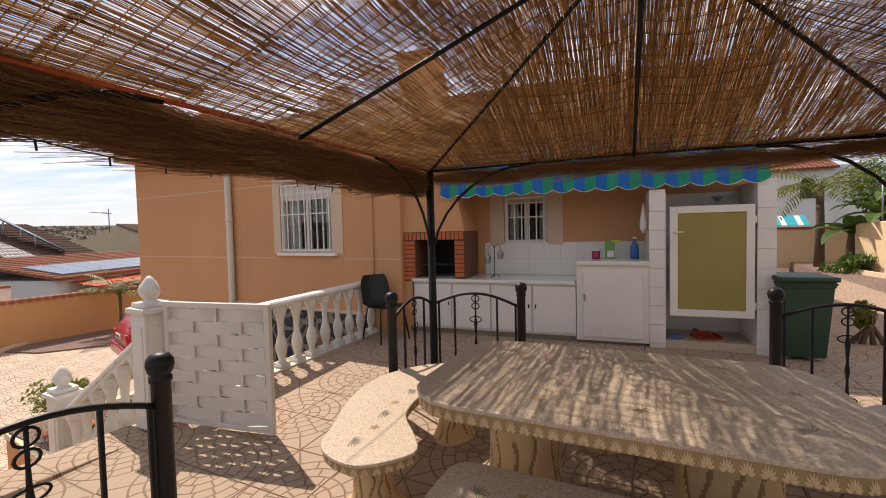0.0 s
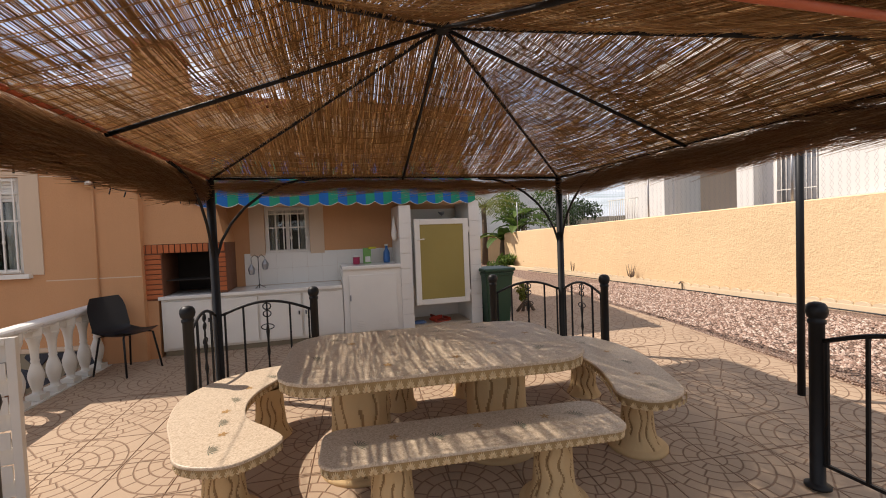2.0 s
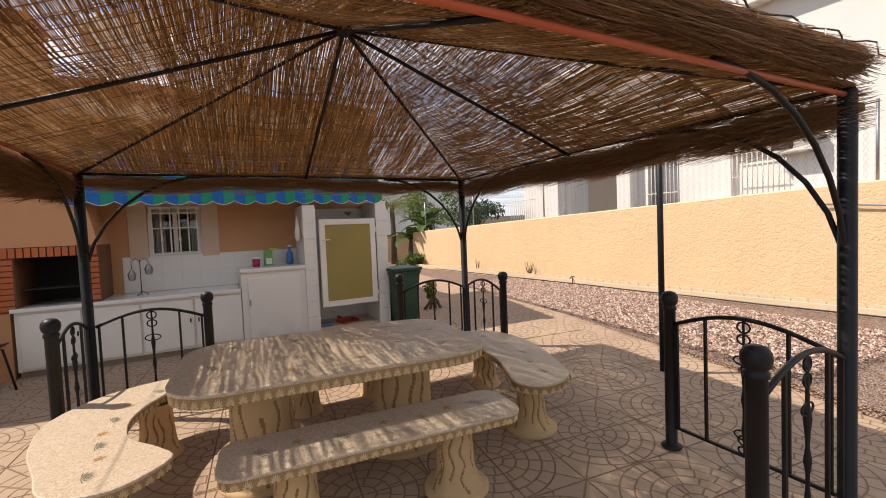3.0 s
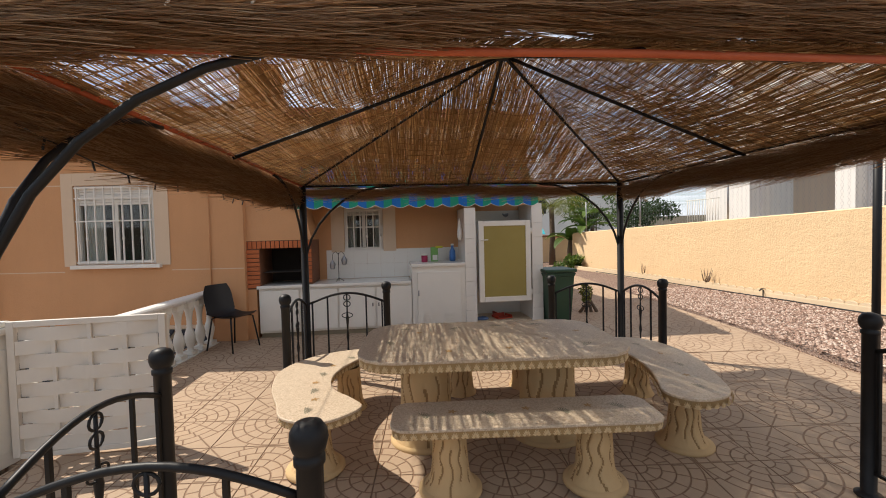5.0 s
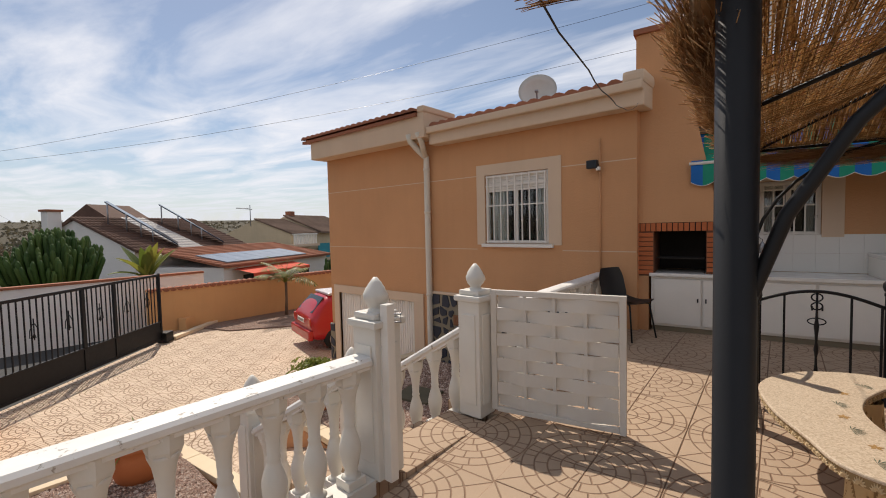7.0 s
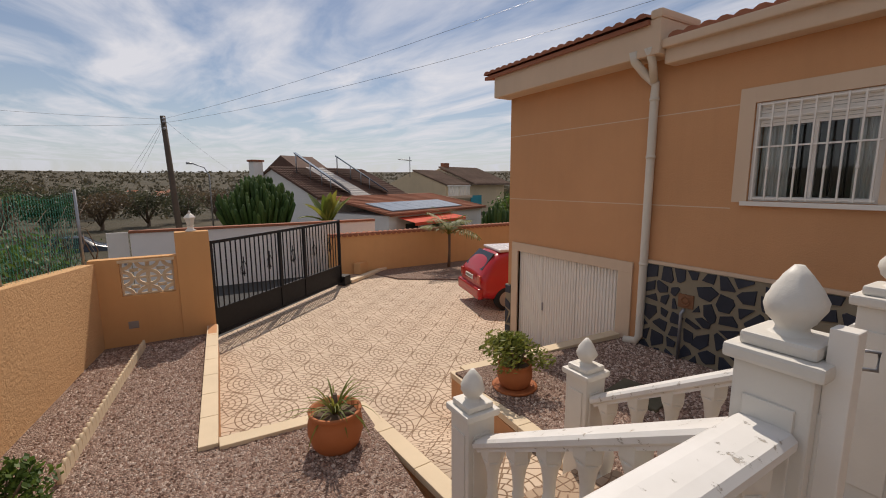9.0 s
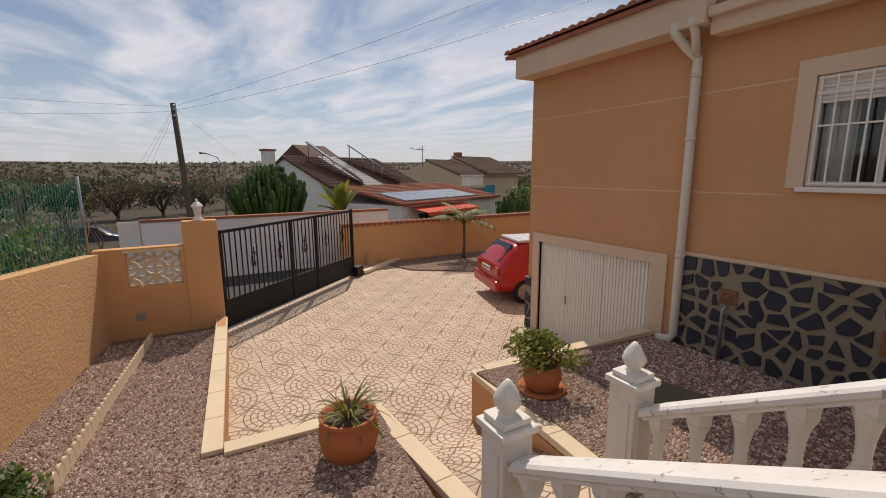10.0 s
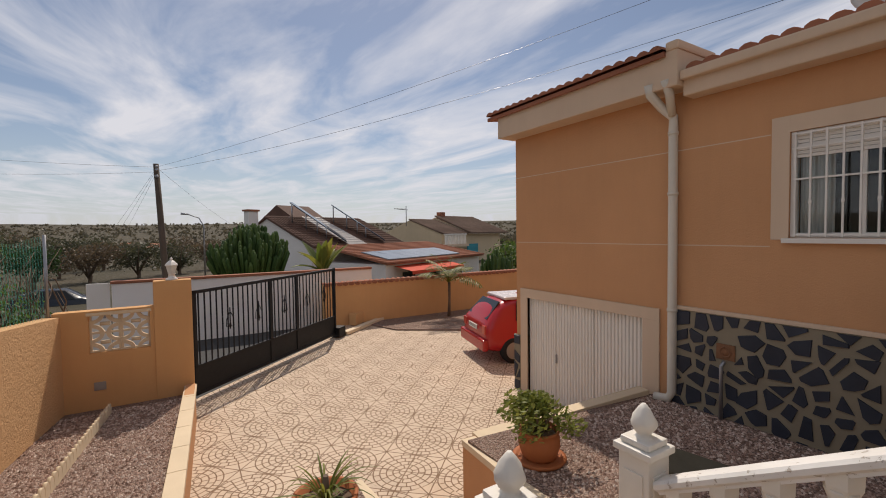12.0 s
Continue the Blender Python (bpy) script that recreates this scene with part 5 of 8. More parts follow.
def stump(parent, x, y, h, r0, r1, seed, rx=1.0):
    """A pedestal cast like a tree stump: wavy upright bark grooves in a smooth trunk, on a ring foot."""
    r = random.Random(int(seed * 10))
    lines = []
    n = 12
    for k in range(n):
        lo = r.uniform(0, 0.30) if k % 3 else 0.0
        lines.append((2 * math.pi * (k + r.uniform(-0.3, 0.3)) / n, r.uniform(0.07, 0.14), r.uniform(10, 16), r.uniform(0, 6), lo, lo + r.uniform(0.55, 1.0)))
    bm = bmesh.new()
    seg, rows = 136, 24
    rings, deep = [], []
    for j in range(rows + 1):
        t = j / rows
        rad = r0 + (r1 - r0) * (t ** 0.6) + 0.45 * max(0, 0.30 - t) ** 2
        ring, cut = [], []
        for i in range(seg):
            a = 2 * math.pi * i / seg
            near = 9.0
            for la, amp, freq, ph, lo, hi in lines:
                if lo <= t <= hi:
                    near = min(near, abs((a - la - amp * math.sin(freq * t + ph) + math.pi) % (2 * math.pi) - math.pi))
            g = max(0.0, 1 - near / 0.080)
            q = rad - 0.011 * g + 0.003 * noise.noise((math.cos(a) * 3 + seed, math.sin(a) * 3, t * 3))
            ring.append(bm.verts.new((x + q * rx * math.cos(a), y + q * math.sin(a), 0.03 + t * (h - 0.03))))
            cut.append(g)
        rings.append(ring)
        deep.append(cut)
    for j in range(rows):
        for i in range(seg):
            i2 = (i + 1) % seg
            f = bm.faces.new((rings[j][i], rings[j][i2], rings[j + 1][i2], rings[j + 1][i]))
            f.smooth = True
            # faces that lie deep in a groove take the darker brown
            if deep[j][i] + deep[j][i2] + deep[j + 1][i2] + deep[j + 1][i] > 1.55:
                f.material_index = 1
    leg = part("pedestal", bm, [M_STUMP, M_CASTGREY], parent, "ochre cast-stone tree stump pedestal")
    bm = bmesh.new()
    tmp = bmesh.new()
    add_lathe(tmp, [(r0 + 0.05, 0), (r0 + 0.062, 0.012), (r0 + 0.062, 0.028), (r0 + 0.052, 0.04), (r0 - 0.02, 0.044)], 28)
    merge(bm, tmp, Matrix.Translation((x, y, 0)) @ Matrix.Diagonal((rx, 1, 1, 1)))
    part("foot", bm, M_STUMP, leg)
    return leg


M_STUMP = plain("ochre_cast_stone_trunk", (0.56, 0.385, 0.195), 0.85, 0.12, 9, 0.45, fine=45)
TA = radians(3.0)
table = thing("stone_table", at(-0.17, 2.07, 0, TA), "cast stone garden table with terrazzo top on stump pedestals", "table")
stone_top(table, rounded(1.80, 1.12, 0.27), 0.745, 0.075, [(-0.72, -0.1, 0.4), (-0.5, 0.2, 2), (-0.62, 0.32, 1.2), (-0.30, -0.35, 0.3), (-0.2, 0.3, 2.2), (0.1, -0.32, 0.9), (0.12, 0.35, 1.6), (0.4, -0.1, 0.2), (0.45, 0.36, 1.3), (0.7, 0.1, 0.5), (0.65, -0.3, 2.4)], "tabletop")
stump(table, -0.46, 0.0, 0.675, 0.19, 0.165, 1.3, 1.05)
stump(table, 0.44, 0.0, 0.675, 0.19, 0.175, 4.1, 1.12)
bench = thing("stone_bench", at(-0.02, 1.43, 0, radians(2.5)), "straight cast stone bench with terrazzo seat", "bench", "benches round the stone table")
stone_top(bench, rounded(1.55, 0.40, 0.10), 0.455, 0.06, [(-0.6, -0.02, 0.5), (-0.42, 0.03, 0), (-0.22, -0.03, 0.6), (0.02, 0.04, 0), (0.22, -0.02, 0.4), (0.4, 0.05, 0), (0.56, 0.02, 0.8)], "seat")
stump(bench, -0.44, 0.0, 0.395, 0.125, 0.095, 2.2)
stump(bench, 0.42, 0.0, 0.395, 0.125, 0.095, 6.6)
bench = thing("stone_bench", at(0.05, 2.86, 0, radians(4)), "straight cast stone bench with terrazzo seat behind the table", "bench", "benches round the stone table")
stone_top(bench, rounded(1.4, 0.36, 0.10), 0.455, 0.06, [(-0.4, 0, 0.5), (0, 0, 0), (0.4, 0, 0.6)], "seat")
stump(bench, -0.40, 0.0, 0.395, 0.125, 0.095, 9.2)
stump(bench, 0.20, 0.08, 0.395, 0.125, 0.095, 3.6)
# crescent benches at both ends
CL = Vector((-1.36, 2.08, 0))
left_outline = smooth_outline([(-1.56, 1.62), (-1.72, 1.95), (-1.79, 2.35), (-1.62, 2.72), (-1.30, 2.90), (-1.12, 2.82), (-1.22, 2.60), (-1.31, 2.36), (-1.33, 2.12), (-1.26, 1.88), (-1.09, 1.70), (-1.00, 1.55), (-1.14, 1.36), (-1.30, 1.34), (-1.46, 1.42)], 4)
cres = thing("crescent_bench", Matrix.Translation(CL), "curved cast stone bench with fern and starfish inlays", "bench", "benches round the stone table")
stone_top(cres, [(x - CL.x, y - CL.y) for x, y in left_outline][::-1], 0.455, 0.06, [(0.02, -0.58, 0.3), (0.03, -0.40, 0.4), (-0.04, -0.25, 0.2), (-0.06, -0.08, 0.3), (-0.08, 0.10, 0.5), (-0.04, 0.32, 0.6), (0.05, 0.52, 0.8)], "seat")
stump(cres, 0.03, -0.42, 0.395, 0.125, 0.09, 5.1)
stump(cres, 0.05, 0.48, 0.395, 0.125, 0.09, 7.7)
CR = Vector((1.25, 2.35, 0))
right_outline = smooth_outline([(1.36, 1.68), (1.20, 1.56), (1.04, 1.56), (0.94, 1.70), (1.00, 1.92), (1.06, 2.16), (1.08, 2.48), (1.02, 2.78), (0.95, 2.98), (1.12, 3.14), (1.40, 3.08), (1.54, 2.78), (1.56, 2.40), (1.46, 1.98)], 4)
cres = thing("crescent_bench", Matrix.Translation(CR), "curved cast stone bench with fern inlays in half shade", "bench", "benches round the stone table")
stone_top(cres, [(x - CR.x, y - CR.y) for x, y in right_outline], 0.455, 0.06, [(-0.06, -0.58, 0.3), (0.0, -0.35, 0.4), (0.06, -0.10, 0.2), (0.08, 0.2, 0.3), (0.0, 0.5, 0.5)], "seat")
stump(cres, -0.08, -0.46, 0.395, 0.125, 0.09, 8.3)
stump(cres, -0.03, 0.40, 0.395, 0.125, 0.09, 2.9)

cable = thing("cable", at(0, 0), "thin black cable hanging from the pergola to the house", "cable")
bm = bmesh.new()
ca, cb = Vector((-2.05, -0.05, 1.99)), Vector((-3.15, 4.60, 2.92))
add_tube(bm, [ca.lerp(cb, i / 20) - Vector((0.006 * math.sin(i * 1.7), 0, 0.16 * 4 * (i / 20) * (1 - i / 20))) for i in range(21)], 0.003, 5)
part("flex", bm, M_BLACKPL, cable)

# ---- balustrades, steps and the woven gate ----
BAL_PROFILE = [(0.062, 0.0), (0.062, 0.05), (0.036, 0.06), (0.034, 0.085), (0.045, 0.12), (0.060, 0.19), (0.062, 0.23), (0.050, 0.28), (0.034, 0.33), (0.030, 0.345), (0.036, 0.36), (0.030, 0.375), (0.034, 0.46), (0.045, 0.53), (0.060, 0.57), (0.062, 0.585), (0.070, 0.59), (0.070, 0.665)]


def baluster_mesh():
    bm = bmesh.new()
    add_lathe(bm, [(r, z) for r, z in BAL_PROFILE[1:-2]], 14)
    add_box(bm, (-0.062, -0.062, 0), (0.062, 0.062, 0.052), None, 0.006)
    add_lathe(bm, [(0.060, 0.57), (0.072, 0.60), (0.074, 0.67)], 6, None, False)
    return mesh_of("baluster", bm, M_BALUSTER)


BALUSTER = baluster_mesh()


def peeling_material():
    k = Nodes("peeling_white_paint")
    co = k.coords("World")
    flake = k.noise(co, 17, 6, 0.7)
    c = k.ramp(k.noise(co, 4, 4), [(0.3, (0.66, 0.635, 0.59)), (0.7, (0.77, 0.745, 0.705))])
    msk = k.n("ShaderNodeMapRange")
    k.link(flake, msk.inputs["Value"])
    msk.inputs["From Min"].default_value, msk.inputs["From Max"].default_value = 0.615, 0.645
    c = k.mix(msk.outputs[0], c, (0.42, 0.37, 0.31, 1))
    return k.done(c, 0.5, k.bump(k.math("SUBTRACT", 1.0, msk.outputs[0]), 0.6, 0.004), 0, 0.4)


M_PEEL = peeling_material()


def rail_between(parent, a, b):
    """A moulded handrail from a to b (points of its top line)."""
    a, b = Vector(a), Vector(b)
    d = (b - a).normalized()
    s = Vector((-d.y, d.x, 0)).normalized()
    up = s.cross(d) * -1
    if up.z < 0:
        up = -up
    prof = [(-0.082, -0.045), (-0.082, -0.02), (-0.066, -0.004), (-0.03, 0.0), (0.03, 0.0), (0.066, -0.004), (0.082, -0.02), (0.082, -0.045), (0.062, -0.06), (0.062, -0.075), (-0.062, -0.075), (-0.062, -0.06)]
    bm = bmesh.new()
    r0 = [bm.verts.new(a + s * x + up * z) for x, z in prof]
    r1 = [bm.verts.new(b + s * x + up * z) for x, z in prof]
    n = len(prof)
    for i in range(n):
        bm.faces.new((r0[i], r0[(i + 1) % n], r1[(i + 1) % n], r1[i]))
    bm.faces.new(r0[::-1])
    bm.faces.new(r1)
    return part("handrail", bm, M_PEEL, parent, "white handrail with flaking paint")


def balustrade(a, b, n, label, foot=True):
    """A run of balusters under a handrail; a and b are points on the rail's top line."""
    t = thing("balustrade", at(a[0], a[1]), label, "balustrade", "white balustrades")
    off = Vector((a[0], a[1], 0))
    A, B = Vector(a) - off, Vector(b) - off
    rail_between(t, A, B)
    for i in range(n):
        p = A.lerp(B, (i + 0.5) / n)
        piece("baluster", BALUSTER, t, Matrix.Translation((p.x, p.y, p.z - 0.725)))
    if foot:
        d = (B - A).normalized()
        s = Vector((-d.y, d.x, 0)).normalized() * 0.08
        bm = bmesh.new()
        z = Vector((0, 0, -0.725))
        lo = [bm.verts.new(p + z + q - Vector((0, 0, 0.09))) for p, q in ((A, s), (B, s), (B, -s), (A, -s))]
        hi = [bm.verts.new(p + z + q) for p, q in ((A, s), (B, s), (B, -s), (A, -s))]
        bm.faces.new(hi)
        for i in range(4):
            bm.faces.new((lo[i], lo[(i + 1) % 4], hi[(i + 1) % 4], hi[i]))
        part("string", bm, M_BALUSTER, t)
    return t


def newel(x, y, z0, label):
    t = thing("balustrade_pillar", at(x, y, z0), label, "pillar", "white balustrade pillars")
    bm = bmesh.new()
    add_box(bm, (-0.10, -0.10, 0), (0.10, 0.10, 0.90), None, 0.008)
    for sx, sy in ((0, -1), (0, 1), (1, 0), (-1, 0)):
        if sx == 0:
            add_box(bm, (-0.065, sy * 0.103 - 0.006, 0.10), (0.065, sy * 0.103 + 0.006, 0.80), None, 0.005)
        else:
            add_box(bm, (sx * 0.103 - 0.006, -0.065, 0.10), (sx * 0.103 + 0.006, 0.065, 0.80), None, 0.005)
    part("shaft", bm, M_BALUSTER, t)
    bm = bmesh.new()
    add_box(bm, (-0.125, -0.125, 0.90), (0.125, 0.125, 0.945), None, 0.012)
    add_box(bm, (-0.095, -0.095, 0.945), (0.095, 0.095, 0.985), None, 0.012)
    part("cap", bm, M_BALUSTER, t)
    bm = bmesh.new()
    seg = 20
    prof = [(0.055, 0.985), (0.042, 0.995), (0.040, 1.005), (0.060, 1.03), (0.074, 1.06), (0.072, 1.085), (0.056, 1.12), (0.036, 1.155), (0.012, 1.185)]
    rings = []
    for r, z in prof:
        rings.append([bm.verts.new(((r + (0.006 * math.sin(5 * a + z * 40) if r > 0.045 else 0)) * math.cos(a), (r + (0.006 * math.sin(5 * a + z * 40) if r > 0.045 else 0)) * math.sin(a), z)) for a in [2 * math.pi * i / seg for i in range(seg)]])
    for p, q in zip(rings, rings[1:]):
        for i in range(seg):
            f = bm.faces.new((p[i], p[(i + 1) % seg], q[(i + 1) % seg], q[i]))
            f.smooth = True
    bm.faces.new(rings[-1])
    part("finial", bm, M_BALUSTER, t, "bud-shaped white finial")
    return t


newel(-3.56, 1.76, 0.0, "white painted pillar with bud finial at the steps' head")
newel(-3.55, 0.73, 0.0, "white painted pillar with bud finial and gate catch")
newel(-5.14, 0.71, -0.92, "white painted pillar with bud finial at the steps' foot")
newel(-5.14, 1.75, -0.92, "white painted pillar with bud finial beside the gravel bed")
balustrade((-3.55, 0.62, 0.74), (-3.50, -4.2, 0.74), 21, "white balustrade with flaking handrail along the terrace edge")
balustrade((-3.66, 1.88, 0.76), (-3.66, 4.75, 0.83), 13, "white balustrade along the terrace beside the house")
balustrade((-3.66, 1.755, 0.70), (-5.04, 1.75, -0.14), 6, "white sloping balustrade beside the steps")
balustrade((-3.66, 0.725, 0.66), (-5.04, 0.71, -0.14), 6, "white sloping balustrade beside the steps")
steps = thing("steps", at(-3.42, 1.24), "paved garden steps between white balustrades", "steps")
for i in range(5):
    box_part("step", (-0.33 * (i + 1) - 0.04, -0.44, -1.3), (-0.33 * i, 0.44, -0.01 - 0.184 * i if i else -0.014), M_PAVE, steps, 0.008)
bm = bmesh.new()
rows = []
for x, za in ((-5.0, -0.93), (-5.4, -0.95), (-5.9, -1.06), (-6.5, -1.28), (-7.1, -1.50), (-7.5, -1.61), (-7.9, -1.635)):
    ya, yb = 0.80, 1.97
    rows.append([bm.verts.new(p) for p in ((x, ya, za - 1.0), (x, ya, za), (x, yb, za), (x, yb, za - 1.0))])
for p, q in zip(rows, rows[1:]):
    for i in range(3):
        bm.faces.new((p[i], p[i + 1], q[i + 1], q[i])).smooth = True
structure(part("path", bm, M_DRIVE), "paved path that falls from the steps to the drive", "path")

# white paint mixed darker, so the gate's shaded face is in the colour
M_GATE = plain("shaded_gate_white", (0.64, 0.595, 0.53), 0.5, 0.08, 8, 0.15)
gate = thing("woven_gate", at(-3.44, 1.80, 0, math.atan2(0.205, 0.95)), "white gate of woven slats standing open", "gate")
GLEN = 0.97
for lo, hi in (((0, -0.02, 0.05), (0.045, 0.02, 0.985)), ((GLEN - 0.045, -0.02, 0.03), (GLEN, 0.02, 0.985)), ((0.045, -0.02, 0.945), (GLEN - 0.045, 0.02, 0.985)), ((0.045, -0.02, 0.04), (GLEN - 0.045, 0.02, 0.075))):
    box_part("frame_bar", lo, hi, M_GATE, gate, 0.004)
for x in (0.265, 0.485, 0.705):
    box_part("upright", (x - 0.012, -0.008, 0.075), (x + 0.012, 0.008, 0.945), M_GATE, gate, 0.002)
for k in range(9):
    bm = bmesh.new()
    z0 = 0.079 + k * 0.0960
    rows = []
    for i in range(33):
        x = 0.05 + (GLEN - 0.10) * i / 32
        y = 0.017 * math.cos((x - 0.265) / 0.22 * math.pi) * (1 if k % 2 else -1)
        sag = 0.004 * math.sin(x * 9 + k)
        rows.append([bm.verts.new((x, y + dy, z0 + dz + sag)) for dy, dz in ((-0.004, 0), (0.004, 0), (0.004, 0.0945), (-0.004, 0.0945))])
    for p, q in zip(rows, rows[1:]):
        for i in range(4):
            bm.faces.new((p[i], p[(i + 1) % 4], q[(i + 1) % 4], q[i]))
    bm.faces.new(rows[0][::-1])
    bm.faces.new(rows[-1])
    part("slat", bm, M_GATE, gate)
catch = thing("gate_post", at(-3.42, 0.70), "narrow white gate post with a metal catch", "post")
box_part("shaft", (-0.03, -0.03, 0), (0.03, 0.03, 1.04), M_WHITE, catch, 0.005)
bm = bmesh.new()
add_tube(bm, [(0.0, 0.03, 0.93), (0.05, 0.06, 0.93), (0.05, 0.06, 0.98), (0.0, 0.03, 0.98)], 0.006, 6)
part("catch", bm, M_GREY, catch, "grey metal catch")

# ---- plastic chair against the house ----
chair = thing("chair", at(-3.20, 4.36, floor_z(4.36), radians(-112)), "black plastic shell chair with dark metal legs", "chair")
bm = bmesh.new()
rows = []
for j in range(13):
    t = j / 12
    if t < 0.5:
        y, z = 0.20 - 0.40 * (t / 0.5), 0.43 - 0.03 * math.sin(t * math.pi * 2)
    else:
        s = (t - 0.5) / 0.5
        y, z = -0.20 - 0.10 * s ** 0.8, 0.43 + 0.38 * s
    w = 0.21 - (0.05 * max(0, (t - 0.8) / 0.2) ** 2)
    rows.append([(w * (i / 6 - 1) if i < 6 else w * (i - 6) / 6, y + 0.03 * (abs(i - 6) / 6) ** 2 * (t > 0.5), z + 0.035 * (abs(i - 6) / 6) ** 3 * (t <= 0.5)) for i in range(13)])
for side in (0, 1):
    grid = [[bm.verts.new((x, y - 0.006 * side, z - 0.008 * side)) for x, y, z in r] for r in rows]
    for p, q in zip(grid, grid[1:]):
        for i in range(12):
            f = bm.faces.new((p[i], p[i + 1], q[i + 1], q[i]))
            f.smooth = True
part("shell", bm, M_BLACKPL, chair)
for sx in (-1, 1):
    for sy in (-1, 1):
        bm = bmesh.new()
        add_tube(bm, [(sx * 0.13, sy * 0.12, 0.415), (sx * 0.17, sy * 0.16, 0.40), (sx * 0.21, sy * 0.22, 0.0)], 0.010, 8)
        part("leg", bm, M_BLACK, chair)

# ---- beyond the gravel: garden wall, wire fence, neighbouring white house ----
RW0, RW1 = Vector((8.0, -2.4)), Vector((4.4, 15.6))
d = (RW1 - RW0).normalized()
RW_M = Matrix.Translation((RW0.x, RW0.y, 0)) @ Matrix.Rotation(math.atan2(d.y, d.x), 4, "Z")
RL = (RW1 - RW0).length


def rwall_top(s):
    return 2.08 - 0.036 * s


bm = bmesh.new()
rows = []
for i in range(41):
    s = RL * i / 40
    t = rwall_top(s) + 0.008 * noise.noise((s, 1, 0))
    rows.append([bm.verts.new(p) for p in ((s, 0, -0.1), (s, 0, t - 0.02), (s, -0.03, t), (s, -0.19, t), (s, -0.22, t - 0.02), (s, -0.22, -0.1))])
for p, q in zip(rows, rows[1:]):
    for i in range(5):
        bm.faces.new((p[i], p[i + 1], q[i + 1], q[i]))
structure(part("garden_wall", bm, M_WALL, m=RW_M), "sunlit yellow rough rendered garden wall", "wall")
kerb = thing("bed_edging", RW_M, "low cream edging of scalloped tiles along the wall", "edging")
bm = bmesh.new()
add_box(bm, (0.5, 0.30, 0.05), (RL, 0.36, 0.22), None, 0.01)
part("ledge", bm, M_STONEEDGE, kerb)
bm = bmesh.new()
add_lathe(bm, [(0.10, 0), (0.10, 0.045)], 10, Matrix.Rotation(radians(90), 4, "X") @ Matrix.Diagonal((1, 0.55, 1, 1)))
scallop = mesh_of("scallop", bm, M_STONEEDGE)
for i in range(70):
    piece("scallop", scallop, kerb, Matrix.Translation((1.5 + i * 0.205, 0.355, 0.222)))
hose = thing("hose", RW_M, "black irrigation hose lying on the gravel", "hose")
bm = bmesh.new()
add_tube(bm, [(1 + i * 0.4, 0.52 + 0.05 * noise.noise((i * 0.35, 0, 4)), 0.155) for i in range(38)], 0.012, 6)
part("pipe", bm, M_BLACKPL, hose)
tap = thing("garden_tap", RW_M @ Matrix.Translation((10.0, 0.36, 0.2)), "small dark tap on the edging", "tap")
bm = bmesh.new()
add_tube(bm, [(0, 0, -0.06), (0, 0.0, 0.06), (0, 0.05, 0.08), (0, 0.09, 0.05)], 0.012, 8)
add_box(bm, (-0.05, -0.01, 0.08), (0.05, 0.01, 0.095), None, 0.004)
part("spout", bm, M_BLACKPL, tap)
bm = bmesh.new()
sc = random.Random(4)
for x, kx in ((11.6, 1), (13.9, 0)):
    for i in range(14 if kx else 5):
        a, t = sc.uniform(0, 6.28), sc.uniform(0.2, 0.9)
        add_tube(bm, [(x, 0.18, 0.15), (x + 0.08 * math.cos(a), 0.18 + 0.06 * math.sin(a), 0.30), (x + 0.2 * math.cos(a) * t, 0.18 + 0.12 * math.sin(a), 0.38 + 0.22 * t)], [0.012, 0.008, 0.004], 5)
tagged(part("dry_shrub", bm, M_BARK, m=RW_M), "leafless dry shrub in the narrow bed", "shrub")


def mesh_fence(name, m, x0, x1, z0f, z1f, y, cell, mat, label, wire=0.0016, posts=2.6, post_mat=None):
    f = thing(name, m, label, "fence")
    bm = bmesh.new()
    n = int((x1 - x0) / cell)
    rowsn = int((z1f((x0 + x1) / 2) - z0f((x0 + x1) / 2)) / cell) + 1
    for i in range(n):
        for sg in (1, -1):
            pts = []
            for j in range(rowsn + 1):
                x = x0 + cell * (i + (0.5 if (j % 2) == (sg > 0) else 0.0))
                z = z0f(x) + (z1f(x) - z0f(x)) * j / rowsn
                pts.append((x, y, z))
            for p, q in zip(pts, pts[1:]):
                v = [bm.verts.new((p[0] - wire, y, p[2])), bm.verts.new((p[0] + wire, y, p[2])), bm.verts.new((q[0] + wire, y + wire, q[2])), bm.verts.new((q[0] - wire, y + wire, q[2]))]
                bm.faces.new(v)
    tagged(part("wire_mesh", bm, mat, f), kind="stuff")
    k = max(2, int((x1 - x0) / posts) + 1)
    for i in range(k):
        x = x0 + (x1 - x0) * i / (k - 1)
        bm = bmesh.new()
        add_tube(bm, [(x, y, z0f(x) - 0.1), (x, y, z1f(x) + 0.04)], 0.02, 8)
        part("post", bm, post_mat or M_GREY, f)
    return f


mesh_fence("wire_fence", RW_M, 2.0, 17.5, rwall_top, lambda s: rwall_top(s) + 1.05, -0.11, 0.11, M_GREY, "galvanised chain-link fence on the garden wall")

villa = thing("neighbour_house", RW_M @ Matrix.Translation((0, -3.5, 0)), "white rendered neighbouring house with barred openings", "house")
holes = [(7.2, 1.85, 8.45, 3.02), (9.7, 1.0, 10.6, 3.28), (11.45, 1.0, 13.6, 3.7)]
wall_with_holes("wall", 1.0, 14.6, 0.0, 6.2, -0.3, 0.0, holes, M_HOUSEWHITE, villa)
# porch shade is put into this wall's browner, darker colour
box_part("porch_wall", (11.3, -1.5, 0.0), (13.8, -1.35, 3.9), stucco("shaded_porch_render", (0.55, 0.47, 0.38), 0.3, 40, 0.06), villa)
